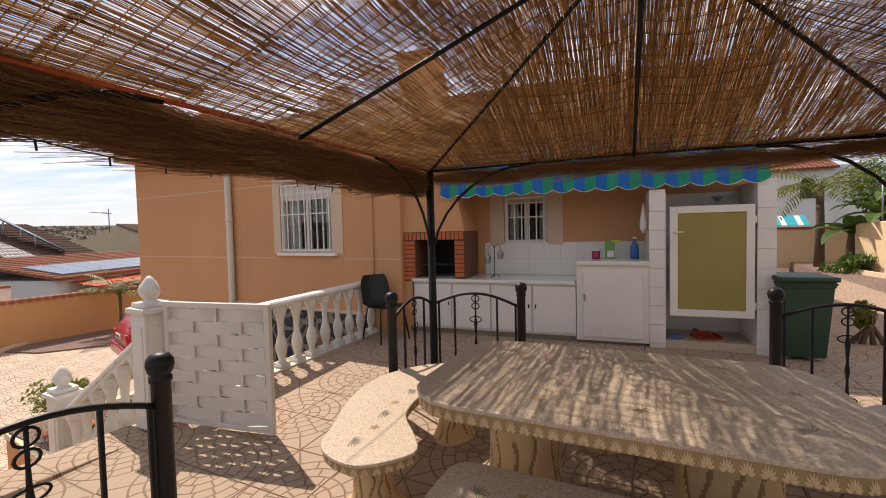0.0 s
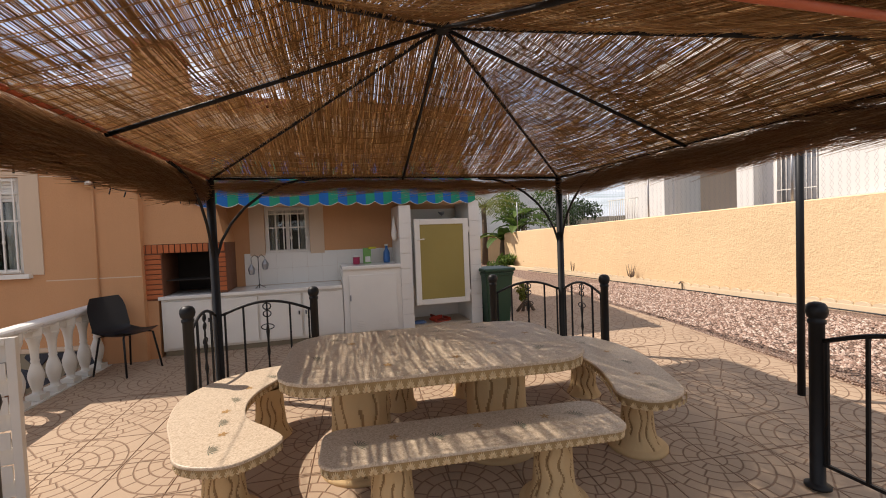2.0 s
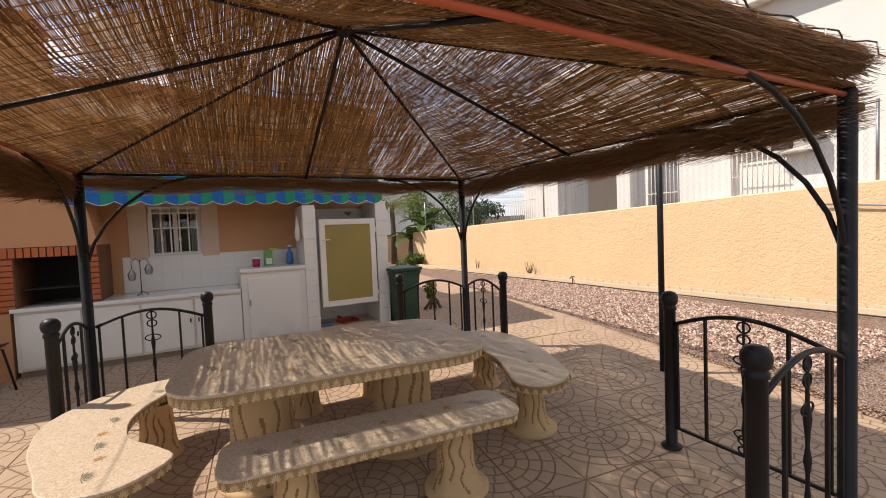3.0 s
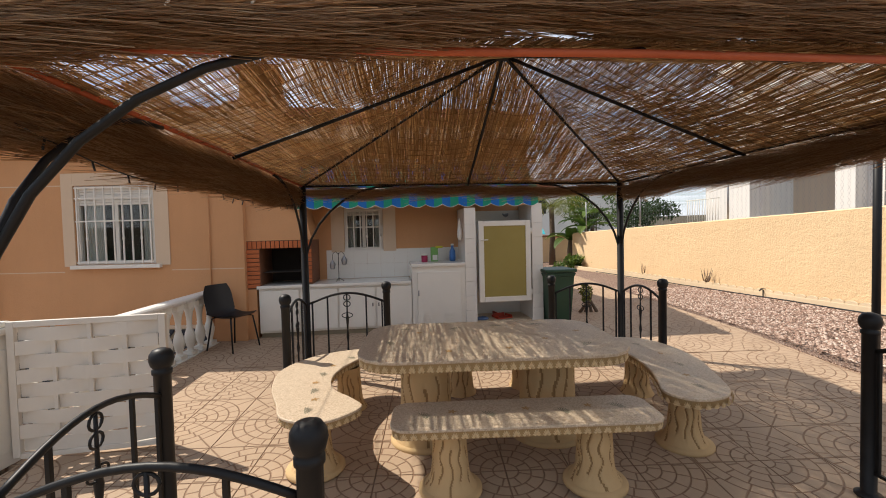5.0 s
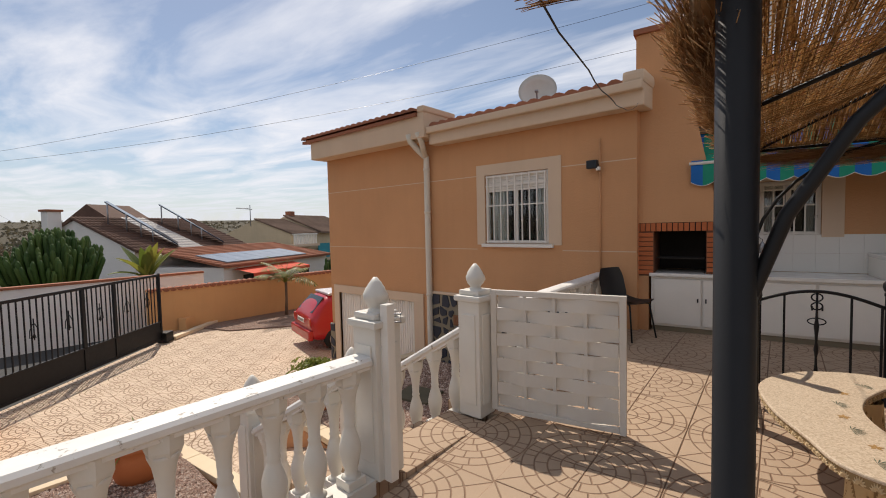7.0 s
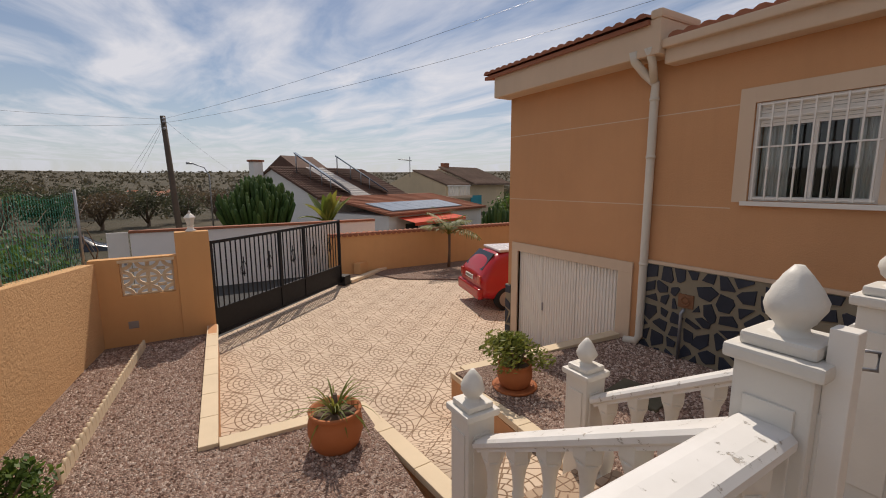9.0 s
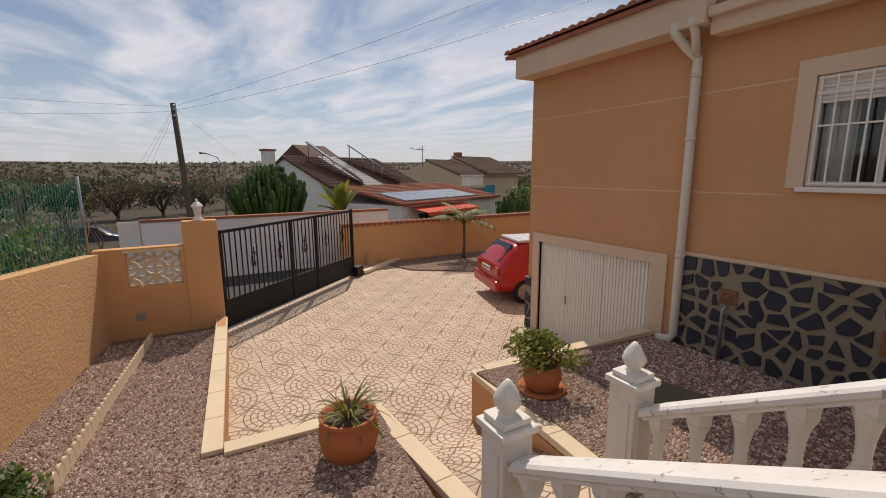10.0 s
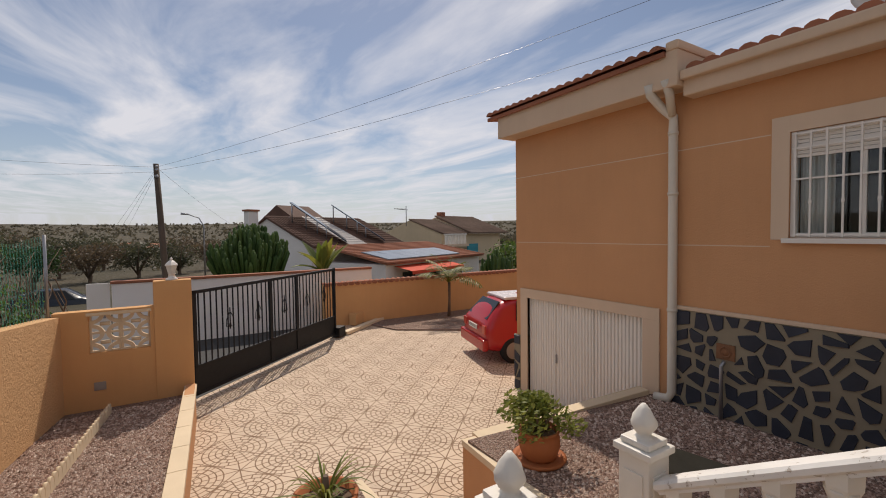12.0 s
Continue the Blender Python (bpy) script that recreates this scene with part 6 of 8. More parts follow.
box_part("porch_ceiling", (11.3, -1.5, 3.72), (13.8, -0.3, 3.85), M_HOUSEWHITE, villa)
box_part("column", (10.92, 0.0, 0.5), (11.36, 0.35, 4.2), M_HOUSEWHITE, villa, 0.01)
box_part("column", (13.66, 0.0, 0.5), (14.24, 0.35, 4.2), M_HOUSEWHITE, villa, 0.01)
box_part("projecting_wall", (1.0, 0.0, 0.5), (8.95, 0.25, 1.83), M_HOUSEWHITE, villa, 0.01)
box_part("roof_slab", (0.8, -2.0, 6.2), (14.8, 0.35, 6.45), M_HOUSEWHITE, villa, 0.02)
box_part("pane", (7.2, -0.2, 1.85), (8.45, -0.17, 3.02), M_HOUSEWHITE, villa, 0, "white closed shutter")
box_part("door", (9.7, -0.2, 1.0), (10.6, -0.16, 3.28), M_GREY, villa, 0, "grey shaded door")
for xa, xb, za, zb in ((7.25, 8.4, 1.9, 2.97), (9.72, 10.58, 1.2, 3.25)):
    n = int((xb - xa) / 0.10)
    for i in range(n + 1):
        x = xa + (xb - xa) * i / n
        bm = bmesh.new()
        add_tube(bm, [(x, 0.02, za), (x, 0.02, zb)], 0.011, 6)
        part("grille_bar", bm, M_WHITE, villa)
    for z in (za, (za + zb) / 2, zb):
        box_part("grille_rail", (xa, 0.01, z - 0.012), (xb, 0.03, z + 0.012), M_WHITE, villa, 0)
for i in range(13):
    bm = bmesh.new()
    add_tube(bm, [(14.95 + i * 0.11, 0.2, 1.55), (14.95 + i * 0.11, 0.2, 2.45)], 0.012, 6)
    part("railing_bar", bm, M_WHITE, villa)
for z in (1.6, 2.45):
    bm = bmesh.new()
    add_tube(bm, [(14.9, 0.2, z), (16.35, 0.2, z)], 0.016, 6)
    part("railing_rail", bm, M_WHITE, villa)
box_part("side_wing", (14.6, -4.0, 0.0), (17.0, -1.2, 3.9), M_HOUSEWHITE, villa, 0.01)
ac = thing("air_conditioner", RW_M @ Matrix.Translation((7.15, -3.45, 3.08)), "white air conditioner unit with blue label on the wall", "air conditioner")
box_part("case", (-0.40, 0.0, -0.27), (0.40, 0.28, 0.27), M_WHITE, ac, 0.02)
bm = bmesh.new()
for r in (0.06, 0.11, 0.16, 0.21):
    pts = [(0.14 + r * math.cos(a), 0.287, r * math.sin(a)) for a in [2 * math.pi * i / 20 for i in range(21)]]
    add_tube(bm, pts, 0.005, 4, False)
part("fan_grille", bm, M_GREY, ac)
# black plate painted as the shade behind the fan grille
box_part("fan_recess", (-0.06, 0.279, -0.2), (0.34, 0.2825, 0.2), M_SOOTSHADE, ac, 0)
box_part("label_plate", (-0.36, 0.281, 0.02), (-0.15, 0.285, 0.18), M_BLUEPL, ac, 0, "plain blue label")
for x in (-0.3, 0.3):
    box_part("bracket", (x - 0.015, -0.02, -0.31), (x + 0.015, 0.26, -0.272), M_GREY, ac, 0)
stick = thing("parasol_pole", RW_M @ Matrix.Translation((4.6, 0.02, 1.52)), "grey pole fixed along the wall top", "pole")
bm = bmesh.new()
add_tube(bm, [(-1.2, 0.03, -0.10), (1.1, 0.03, 0.10)], 0.014, 6)
part("rod", bm, M_GREY, stick)

# ---- string lights along the eaves ----
def light_string(pts, seed, name_label):
    t = thing("string_lights", at(0, 0), name_label, "string lights", "string lights")
    r = random.Random(seed)
    bm = bmesh.new()
    path = []
    for a, b in zip(pts, pts[1:]):
        a, b = Vector(a), Vector(b)
        for i in range(12):
            q = i / 12
            path.append(a.lerp(b, q) - Vector((0, 0, 0.28 * (b - a).length * 0.18 * math.sin(math.pi * q))))
    add_tube(bm, path, 0.003, 5)
    for p in path[1::2]:
        add_tube(bm, [p, p + Vector((r.uniform(-0.012, 0.012), 0, -0.035))], 0.004, 5)
    tagged(part("wire", bm, M_BLACKPL, t), kind="stuff")


light_string([gp(0, 0.05, 1.86), gp(-0.03, 0.45, 1.84), gp(-0.03, 0.75, 1.84), gp(0, 0.97, 1.85)], 1, "thin dark string of small lights under the eave")
light_string([gp(1, 0.97, 1.95), (2.9, 2.31, 2.22), gp(1.02, 0.02, 1.9)], 2, "thin dark string of small lights slung from the pole")


clips = thing("string_lights", at(0, 0), "dark cable with small white bulbs on the front brushwood", "string lights", "string lights")
bm = bmesh.new()
rl = random.Random(12)
path = []
for i in range(61):
    q = -0.06 + 1.1 * i / 60
    path.append(gp(q, -0.028 + 0.006 * math.sin(i * 1.3), EAVE + 0.048 + front_rise(q * 3.6) + 0.05 * noise.noise((q * 7, 1, 0)) + 0.006 * math.sin(i * 0.9)))
add_tube(bm, path, 0.0035, 5)
part("flex", bm, M_BLACKPL, clips)
for i in range(3, 58, 3):
    bm = bmesh.new()
    p = path[i]
    add_tube(bm, [p, p + Vector((rl.uniform(-0.02, 0.02), -0.012, -0.03))], [0.004, 0.003], 6)
    part("bulb", bm, M_WHITE, clips)


# ---- planting at the garden's end ----
def blade(bm, base, way, length, width, droop, seg=6, fold=0.3):
    """A long leaf that arches over, folded along its rib."""
    base, way = Vector(base), Vector(way).normalized()
    side = way.cross(Vector((0, 0, 1)))
    side = side.normalized() if side.length > 0.01 else Vector((1, 0, 0))
    prev = None
    p = base.copy()
    dirv = way.copy()
    for i in range(seg + 1):
        t = i / seg
        w = width * math.sin(math.pi * min(1, 0.12 + t * 0.88)) ** 0.8
        up = side.cross(dirv).normalized()
        cur = [bm.verts.new(p + side * w + up * w * fold), bm.verts.new(p), bm.verts.new(p - side * w + up * w * fold)]
        if prev:
            bm.faces.new((prev[0], prev[1], cur[1], cur[0]))
            bm.faces.new((prev[1], prev[2], cur[2], cur[1]))
        prev = cur
        dirv = (dirv + Vector((0, 0, -droop / seg))).normalized()
        p = p + dirv * (length / seg)


def frond(bm, base, way, length, droop, leaf, r, pairs=16):
    """A feather palm frond: an arching rib with narrow leaflets."""
    p = Vector(base)
    dv = Vector(way).normalized()
    pts = [p.copy()]
    for i in range(pairs):
        dv = (dv + Vector((0, 0, -droop / pairs))).normalized()
        p = p + dv * (length / pairs)
        pts.append(p.copy())
        if i > 1:
            side = dv.cross(Vector((0, 0, 1))).normalized()
            k = math.sin(math.pi * (0.15 + 0.8 * i / pairs))
            for sg in (-1, 1):
                blade(bm, p, side * sg + dv * 0.6 + Vector((0, 0, r.uniform(-0.35, 0.15))), leaf * k, leaf * 0.05, 0.5, 2, 0.1)
    add_tube(bm, pts, [0.014 * (1 - i / len(pts)) + 0.003 for i in range(len(pts))], 4, False)


def leaf_cloud(count, radii, size, seed, lumps=7):
    """A crown of many small leaves gathered on several uneven clumps."""
    r = random.Random(seed)
    bm = bmesh.new()
    cl = [(Vector((r.uniform(-0.6, 0.6) * radii[0], r.uniform(-0.6, 0.6) * radii[1], r.uniform(-0.5, 0.6) * radii[2])), r.uniform(0.35, 0.6)) for _ in range(lumps)]
    for i in range(count):
        c, k = cl[i % lumps]
        v = Vector((r.gauss(0, 1), r.gauss(0, 1), r.gauss(0, 1))).normalized() * (r.random() ** 0.4)
        p = c + Vector((v.x * radii[0] * k, v.y * radii[1] * k, v.z * radii[2] * k))
        n = Vector((r.gauss(0, 1), r.gauss(0, 1), r.gauss(0.6, 1))).normalized()
        a = n.orthogonal().normalized() * size * r.uniform(0.6, 1.3)
        b = n.cross(a).normalized() * size * r.uniform(0.35, 0.6)
        bm.faces.new([bm.verts.new(p + q) for q in (-a, b, a, -b)])
    return bm


r9 = random.Random(9)
banana = thing("banana_plant", at(4.9, 15.6, 0.12), "banana plant with broad torn green leaves", "plant")
for k, (ox, oy, h) in enumerate(((0, 0, 1.5), (-0.55, 0.3, 1.1), (0.4, 0.5, 1.9))):
    bm = bmesh.new()
    add_tube(bm, [(ox, oy, 0), (ox + 0.03, oy, h * 0.6), (ox + 0.05, oy, h)], [0.13, 0.10, 0.06], 10)
    part("stem", bm, M_BARK, banana)
    bm = bmesh.new()
    for i in range(9):
        a = i * 0.7 + k
        blade(bm, (ox + 0.05, oy, h - 0.1), (math.cos(a), math.sin(a), r9.uniform(0.7, 1.8)), r9.uniform(1.1, 1.6), r9.uniform(0.16, 0.24), r9.uniform(0.9, 1.8), 8, 0.25)
    tagged(part("leaves", bm, M_LEAF, banana), kind="stuff")
palm = thing("palm_tree", at(3.95, 17.0, 0.1), "feather palm with yellowing fronds", "palm")
bm = bmesh.new()
add_tube(bm, [(0, 0, 0), (0.02, 0, 1.2), (0, 0, 2.4)], [0.14, 0.11, 0.10], 10)
part("trunk", bm, M_BARK, palm)
bm = bmesh.new()
for i in range(18):
    a = i * 2.4
    frond(bm, (0, 0, 2.4), (math.cos(a), math.sin(a), r9.uniform(0.2, 1.6)), r9.uniform(1.5, 2.2), r9.uniform(1.0, 1.9), 0.5, r9)
tagged(part("fronds", bm, M_LEAFYEL, palm), kind="stuff")
for x, y, z, rad, n, mat, lab in ((6.2, 18.2, 2.3, (1.5, 1.2, 1.2), 2600, M_LEAF, "dense green shrub behind the wire fence"), (8.2, 17.5, 2.1, (1.6, 1.2, 1.1), 2600, M_LEAFDARK, "dark green shrub behind the wire fence"), (4.1, 15.0, 0.35, (0.55, 0.5, 0.35), 700, M_LEAF, "low green bedding plant"), (5.0, 14.2, 0.3, (0.5, 0.4, 0.25), 500, M_LEAF, "low green bedding plant"), (1.95, 6.3, 0.42, (0.16, 0.16, 0.22), 260, M_LEAFYEL, "small potted plant with yellow leaves")):
    bush = thing("shrub", at(x, y, z), lab, "shrub")
    tagged(part("leaves", leaf_cloud(n, rad, 0.07 if n > 600 else 0.04, int(x * 10)), mat, bush), kind="stuff")
    bm = bmesh.new()
    for k in range(4):
        add_tube(bm, [(0.1 * k - 0.15, 0, 0.1 - z), (0.05, 0.05 * k, -rad[2] * 0.3), (rad[0] * 0.4 * math.cos(k * 1.6), rad[1] * 0.4 * math.sin(k * 1.6), rad[2] * 0.2)], [0.03, 0.02, 0.01], 6)
    part("stems", bm, M_BARK, bush)
bm = bmesh.new()
add_box(bm, (1.2, 18.6, -0.1), (6.2, 18.85, 1.25), None, 0.02)
structure(part("end_wall", bm, M_WALL), "yellow rendered wall at the garden's end", "wall")
bm = bmesh.new()
add_box(bm, (1.1, 18.55, 1.25), (6.3, 18.9, 1.32), None, 0.015)
structure(part("end_wall_coping", bm, M_ROOFTILE), "clay tile coping", "coping")
shade_cloth = thing("sun_canopy", at(3.6, 19.6, 1.38), "turquoise and white striped sun canopy beyond the wall", "awning")
for i in range(8):
    bm = bmesh.new()
    a = -0.6 + i * 0.16
    v = [bm.verts.new(p) for p in ((a, 0, 0), (a + 0.16, 0, 0), (a + 0.16, 0.8, 0.35), (a, 0.8, 0.35))]
    w = [bm.verts.new(q.co - Vector((0, 0, 0.01))) for q in v]
    bm.faces.new(v)
    bm.faces.new(w[::-1])
    for k in range(4):
        bm.faces.new((v[k], w[k], w[(k + 1) % 4], v[(k + 1) % 4]))
    part("stripe", bm, plain("turquoise_cloth", (0.02, 0.36, 0.42), 0.8) if i % 3 else M_WHITE, shade_cloth)
far_villa = thing("white_villa", at(6.5, 31, 0), "white villa with an arched window and clay roof", "house")
box_part("wall", (-1.6, 0, -0.5), (1.2, 5, 4.4), M_HOUSEWHITE, far_villa, 0.02)
box_part("wing_wall", (1.2, 0.4, -0.5), (8, 5, 4.6), M_HOUSEWHITE, far_villa, 0.02)
roof_tiles("roof", -1.8, 1.4, -0.3, 4.42, 3, 0.9, M_ROOFTILE, far_villa)
bm = bmesh.new()
add_lathe(bm, [(0.34, 0), (0.34, 0.06)], 20, Matrix.Translation((0.1, 0.03, 3.6)) @ Matrix.Rotation(radians(90), 4, "X"))
add_box(bm, (-0.24, -0.03, 2.8), (0.44, 0.03, 3.6))
part("window", bm, M_GLASSD, far_villa, "dark arched window")

# ---- kerbs, beds and pots by the driveway ----
def coping_run(t, a, b, top, wide=0.17, name="coping", low=None):
    """A run of cream coping blocks from a to b over a rendered kerb wall."""
    a, b = Vector((*a, 0)), Vector((*b, 0))
    L = (b - a).length
    n = max(1, round(L / 0.62))
    ang = math.atan2((b - a).y, (b - a).x)
    zt = top if isinstance(top, (tuple, list)) else (top, top)
    bm = bmesh.new()
    lo = low if low is not None else -1.75
    d = (b - a).normalized()
    s = Vector((-d.y, d.x, 0)) * (wide / 2 - 0.02)
    vs = [bm.verts.new((p.x + q.x, p.y + q.y, z)) for z in (lo, None) for p, q, zz in ((a, s, zt[0]), (b, s, zt[1]), (b, -s, zt[1]), (a, -s, zt[0])) for z in ([z] if z is not None else [zz - 0.07])]
    for i in range(4):
        bm.faces.new((vs[i], vs[(i + 1) % 4], vs[4 + (i + 1) % 4], vs[4 + i]))
    bm.faces.new(vs[4:])
    part("kerb_wall", bm, M_HOUSE, t, "peach rendered kerb wall")
    for i in range(n):
        za, zb = zt[0] + (zt[1] - zt[0]) * i / n, zt[0] + (zt[1] - zt[0]) * (i + 1) / n
        p = a.lerp(b, i / n)
        bm = bmesh.new()
        add_box(bm, (0.003, -wide / 2, -0.07), (L / n - 0.003, wide / 2, 0), None, 0.008)
        pitch = math.atan2(zb - za, L / n)
        part(name, bm, M_STONEEDGE, t, m=Matrix.Translation((p.x, p.y, za)) @ Matrix.Rotation(ang, 4, "Z") @ Matrix.Rotation(-pitch, 4, "Y"))


kerbs = thing("kerb", at(0, 0), "cream stone kerb between gravel and driveway", "kerb")
coping_run(kerbs, (-7.30, -0.76), (-11.45, -0.52), (-0.97, -1.05))
coping_run(kerbs, (-7.31, -0.67), (-7.28, 0.16), -0.97)
kerbs2 = thing("kerb", at(0, 0), "cream stone kerb beside the sloping path", "kerb")
coping_run(kerbs2, (-7.42, 0.72), (-5.30, 0.84), (-1.02, -0.92))
planter = thing("planter_wall", at(0, 0), "peach planter wall capped with cream stone", "planter")
coping_run(planter, (-7.40, 2.02), (-5.25, 1.84), (-0.93, -0.88))
coping_run(planter, (-7.40, 2.12), (-7.10, 4.70), (-0.93, -0.83))


M_LEAFJADE = leafmat("jade_leaves", (0.13, 0.17, 0.03), (0.35, 0.36, 0.08))


def pot(x, y, z, r, h, label):
    t = thing("flower_pot", at(x, y, z), label, "pot")
    bm = bmesh.new()
    add_lathe(bm, [(r * 0.62, 0), (r * 0.85, h * 0.18), (r * 1.0, h * 0.5), (r * 0.98, h * 0.75), (r * 0.88, h * 0.88), (r * 0.95, h * 0.92), (r * 0.97, h), (r * 0.86, h), (r * 0.80, h * 0.85), (r * 0.05, h * 0.82)], 28)
    part("pot", bm, M_TERRA, t)
    bm = bmesh.new()
    add_lathe(bm, [(0.01, h * 0.83), (r * 0.80, h * 0.835), (r * 0.79, h * 0.86), (0.01, h * 0.88)], 20)
    part("soil", bm, plain("dry_soil", (0.13, 0.09, 0.06), 0.95, 0.2, 20, 0.8, fine=50), t)
    return t


p1 = pot(-6.72, 0.27, -1.02, 0.25, 0.40, "round terracotta pot with a spiky grass-like plant")
bm = bmesh.new()
rp = random.Random(5)
for i in range(46):
    a = rp.uniform(0, 6.28)
    blade(bm, (0.03 * math.cos(a), 0.03 * math.sin(a), 0.36), (math.cos(a), math.sin(a), rp.uniform(0.5, 3.2)), rp.uniform(0.25, 0.52), 0.009, rp.uniform(0.9, 2.6), 6, 0.2)
tagged(part("leaf_tuft", bm, M_LEAFYEL, p1), kind="stuff")
bm = bmesh.new()
add_tube(bm, [(0, 0, 0.32), (0.01, 0, 0.46), (0.02, 0, 0.55)], [0.03, 0.028, 0.02], 8)
part("stem", bm, M_BARK, p1)
p2 = pot(-6.62, 2.32, BED_Z, 0.20, 0.30, "terracotta pot on a saucer with a leafy jade plant")
bm = bmesh.new()
add_lathe(bm, [(0.24, 0), (0.26, 0.03), (0.22, 0.035), (0.2, 0.02)], 24)
part("saucer", bm, M_TERRA, p2)
tagged(part("leaves", leaf_cloud(1900, (0.36, 0.36, 0.26), 0.030, 12, 12), M_LEAFJADE, p2, m=Matrix.Translation((0, 0, 0.46))), kind="stuff")
bm = bmesh.new()
for k in range(7):
    a = k * 0.9
    add_tube(bm, [(0.02 * math.cos(a), 0.02 * math.sin(a), 0.24), (0.1 * math.cos(a), 0.1 * math.sin(a), 0.40), (0.22 * math.cos(a), 0.22 * math.sin(a), 0.52)], [0.015, 0.011, 0.005], 6)
part("stems", bm, M_BARK, p2)
hatch = thing("drain_cover", at(-5.75, 3.35, BED_Z, 0.2), "mossy concrete drain cover in the gravel", "cover")
box_part("slab", (-0.28, -0.24, 0.0), (0.28, 0.24, 0.035), plain("mossy_concrete", (0.13, 0.115, 0.075), 0.9, 0.25, 14, 0.5), hatch, 0.006)
edging = thing("tile_edging", at(0, 0), "wavy clay edging strip in the gravel bed", "edging")
bm = bmesh.new()
add_lathe(bm, [(0.055, 0), (0.055, 0.03)], 10, Matrix.Rotation(radians(90), 4, "X") @ Matrix.Diagonal((1, 2.2, 1, 1)))
ed = mesh_of("edging_tile", bm, M_STONEEDGE)
for i in range(34):
    t = i / 33
    x, y = -7.45 - 3.7 * t, -1.84 + 0.31 * t
    piece("edging_tile", ed, edging, Matrix.Translation((x, y, BED_Z - 0.07 + (x + 7) * 0.045)) @ Matrix.Rotation(math.atan2(0.31, -3.7), 4, "Z"))
# loose stones on the two beds nearest the steps
gr = random.Random(31)


def scatter(name, label, spots, count, seed):
    r = random.Random(seed)
    verts, faces = [], []
    for i in range(count):
        x, y, z = spots(r)
        s = 0.009 + 0.02 * r.random() ** 1.7
        a = r.uniform(0, 3.14)
        ca, sa = math.cos(a), math.sin(a)
        b = len(verts)
        for px, py, pz in ((1, 0, 0), (-0.2, 0.8, 0.1), (-0.9, -0.1, 0), (0.1, -0.8, 0.05), (0.1, 0, 0.75)):
            px, py, pz = px * s * r.uniform(0.7, 1.2), py * s, pz * s
            verts.append((x + px * ca - py * sa, y + px * sa + py * ca, z + pz))
        faces += [(b, b + 1, b + 4), (b + 1, b + 2, b + 4), (b + 2, b + 3, b + 4), (b + 3, b, b + 4)]
    me = bpy.data.meshes.new(name)
    me.from_pydata(verts, [], faces)
    me.materials.append(M_STONES)
    tagged(new(name, me), label, "gravel", kind="stuff")


def stones_material():
    k = Nodes("loose_stones")
    rnd = k.n("ShaderNodeNewGeometry").outputs["Random Per Island"]
    c = k.ramp(rnd, [(0.0, (0.15, 0.09, 0.065)), (0.35, (0.35, 0.225, 0.17)), (0.7, (0.51, 0.37, 0.295)), (1.0, (0.66, 0.55, 0.46))])
    return k.done(c, 0.9, None, 0, 0.3)


M_STONES = stones_material()


def bed3(r):
    while True:
        x, y = r.uniform(-11.3, -4.2), r.uniform(-2.2, 0.6)
        if y < (-0.85 + (x + 7.3) * -0.06 if x < -7.4 else 0.6):
            return x, y, BED_Z - 0.1 + (x + 7) * 0.045 - 0.002


def bed2(r):
    x, y = r.uniform(-7.0, -4.0), r.uniform(2.05, 4.70)
    return x, y, BED_Z - 0.002


def bed1(r):
    return r.uniform(3.58, 5.8), r.uniform(1.5, 9.0), 0.135


scatter("loose_stones", "loose pink and grey stones on the gravel bed", bed3, 26000, 1)
scatter("loose_stones", "loose pink and grey stones below the house", bed2, 14000, 2)
scatter("loose_stones", "loose pink and grey stones beside the terrace", bed1, 20000, 3)

# ---- garden wall, net fence, screen and gate pillar ----
LW_M = at(-6.2, -2.62, 0, math.atan2(0.56, -5.3))
LWL = math.hypot(5.3, 0.56)
bm = bmesh.new()
rows = []
for i in range(21):
    s = LWL * i / 20
    top = 0.62 - 0.43 * (s / LWL)
    rows.append([bm.verts.new(p) for p in ((s, -0.0, -1.5), (s, -0.0, top), (s, 0.18, top + 0.01), (s, 0.18, -1.5))])
for p, q in zip(rows, rows[1:]):
    for i in range(3):
        bm.faces.new((p[i], p[i + 1], q[i + 1], q[i]))
bm.faces.new(rows[-1])
structure(part("boundary_wall", bm, stucco("peach_rough_render", (0.66, 0.40, 0.20), 0.8, 30, 0.08, 0.02), m=LW_M), "rough peach rendered boundary wall", "wall")
M_NET = plain("green_plastic_net", (0.03, 0.27, 0.20), 0.6, 0.1, 8, 0)
mesh_fence("net_fence", LW_M, 0.3, 5.3, lambda s: 0.60 - 0.43 * s / LWL, lambda s: 1.28 + 0.04 * math.sin(s * 4), 0.12, 0.085, M_NET, "sagging green plastic net on bent posts", 0.0034, 2.4, M_GREY)
wild = thing("hedge_behind_net", LW_M @ Matrix.Translation((3.9, 0.62, 0.42)), "tangled shrub with green and dry leaves behind the net", "shrub")
tagged(part("leaves", leaf_cloud(2600, (2.6, 0.5, 0.50), 0.042, 44, 26), M_LEAF, wild), kind="stuff")
tagged(part("dry_leaves", leaf_cloud(2200, (2.4, 0.5, 0.95), 0.03, 45, 18), M_LEAFDRY, wild), kind="stuff")
bm = bmesh.new()
for i in range(70):
    x = gr.uniform(-2.6, 2.6)
    p = Vector((x, gr.uniform(-0.5, 0.3), -0.6))
    pts = [p]
    for k in range(4):
        p = p + Vector((gr.uniform(-0.35, 0.35), gr.uniform(-0.15, 0.15), gr.uniform(0.05, 0.45)))
        pts.append(p)
    add_tube(bm, pts, [0.016, 0.013, 0.009, 0.006, 0.003], 5)
part("twig_tangle", bm, M_BARK, wild)
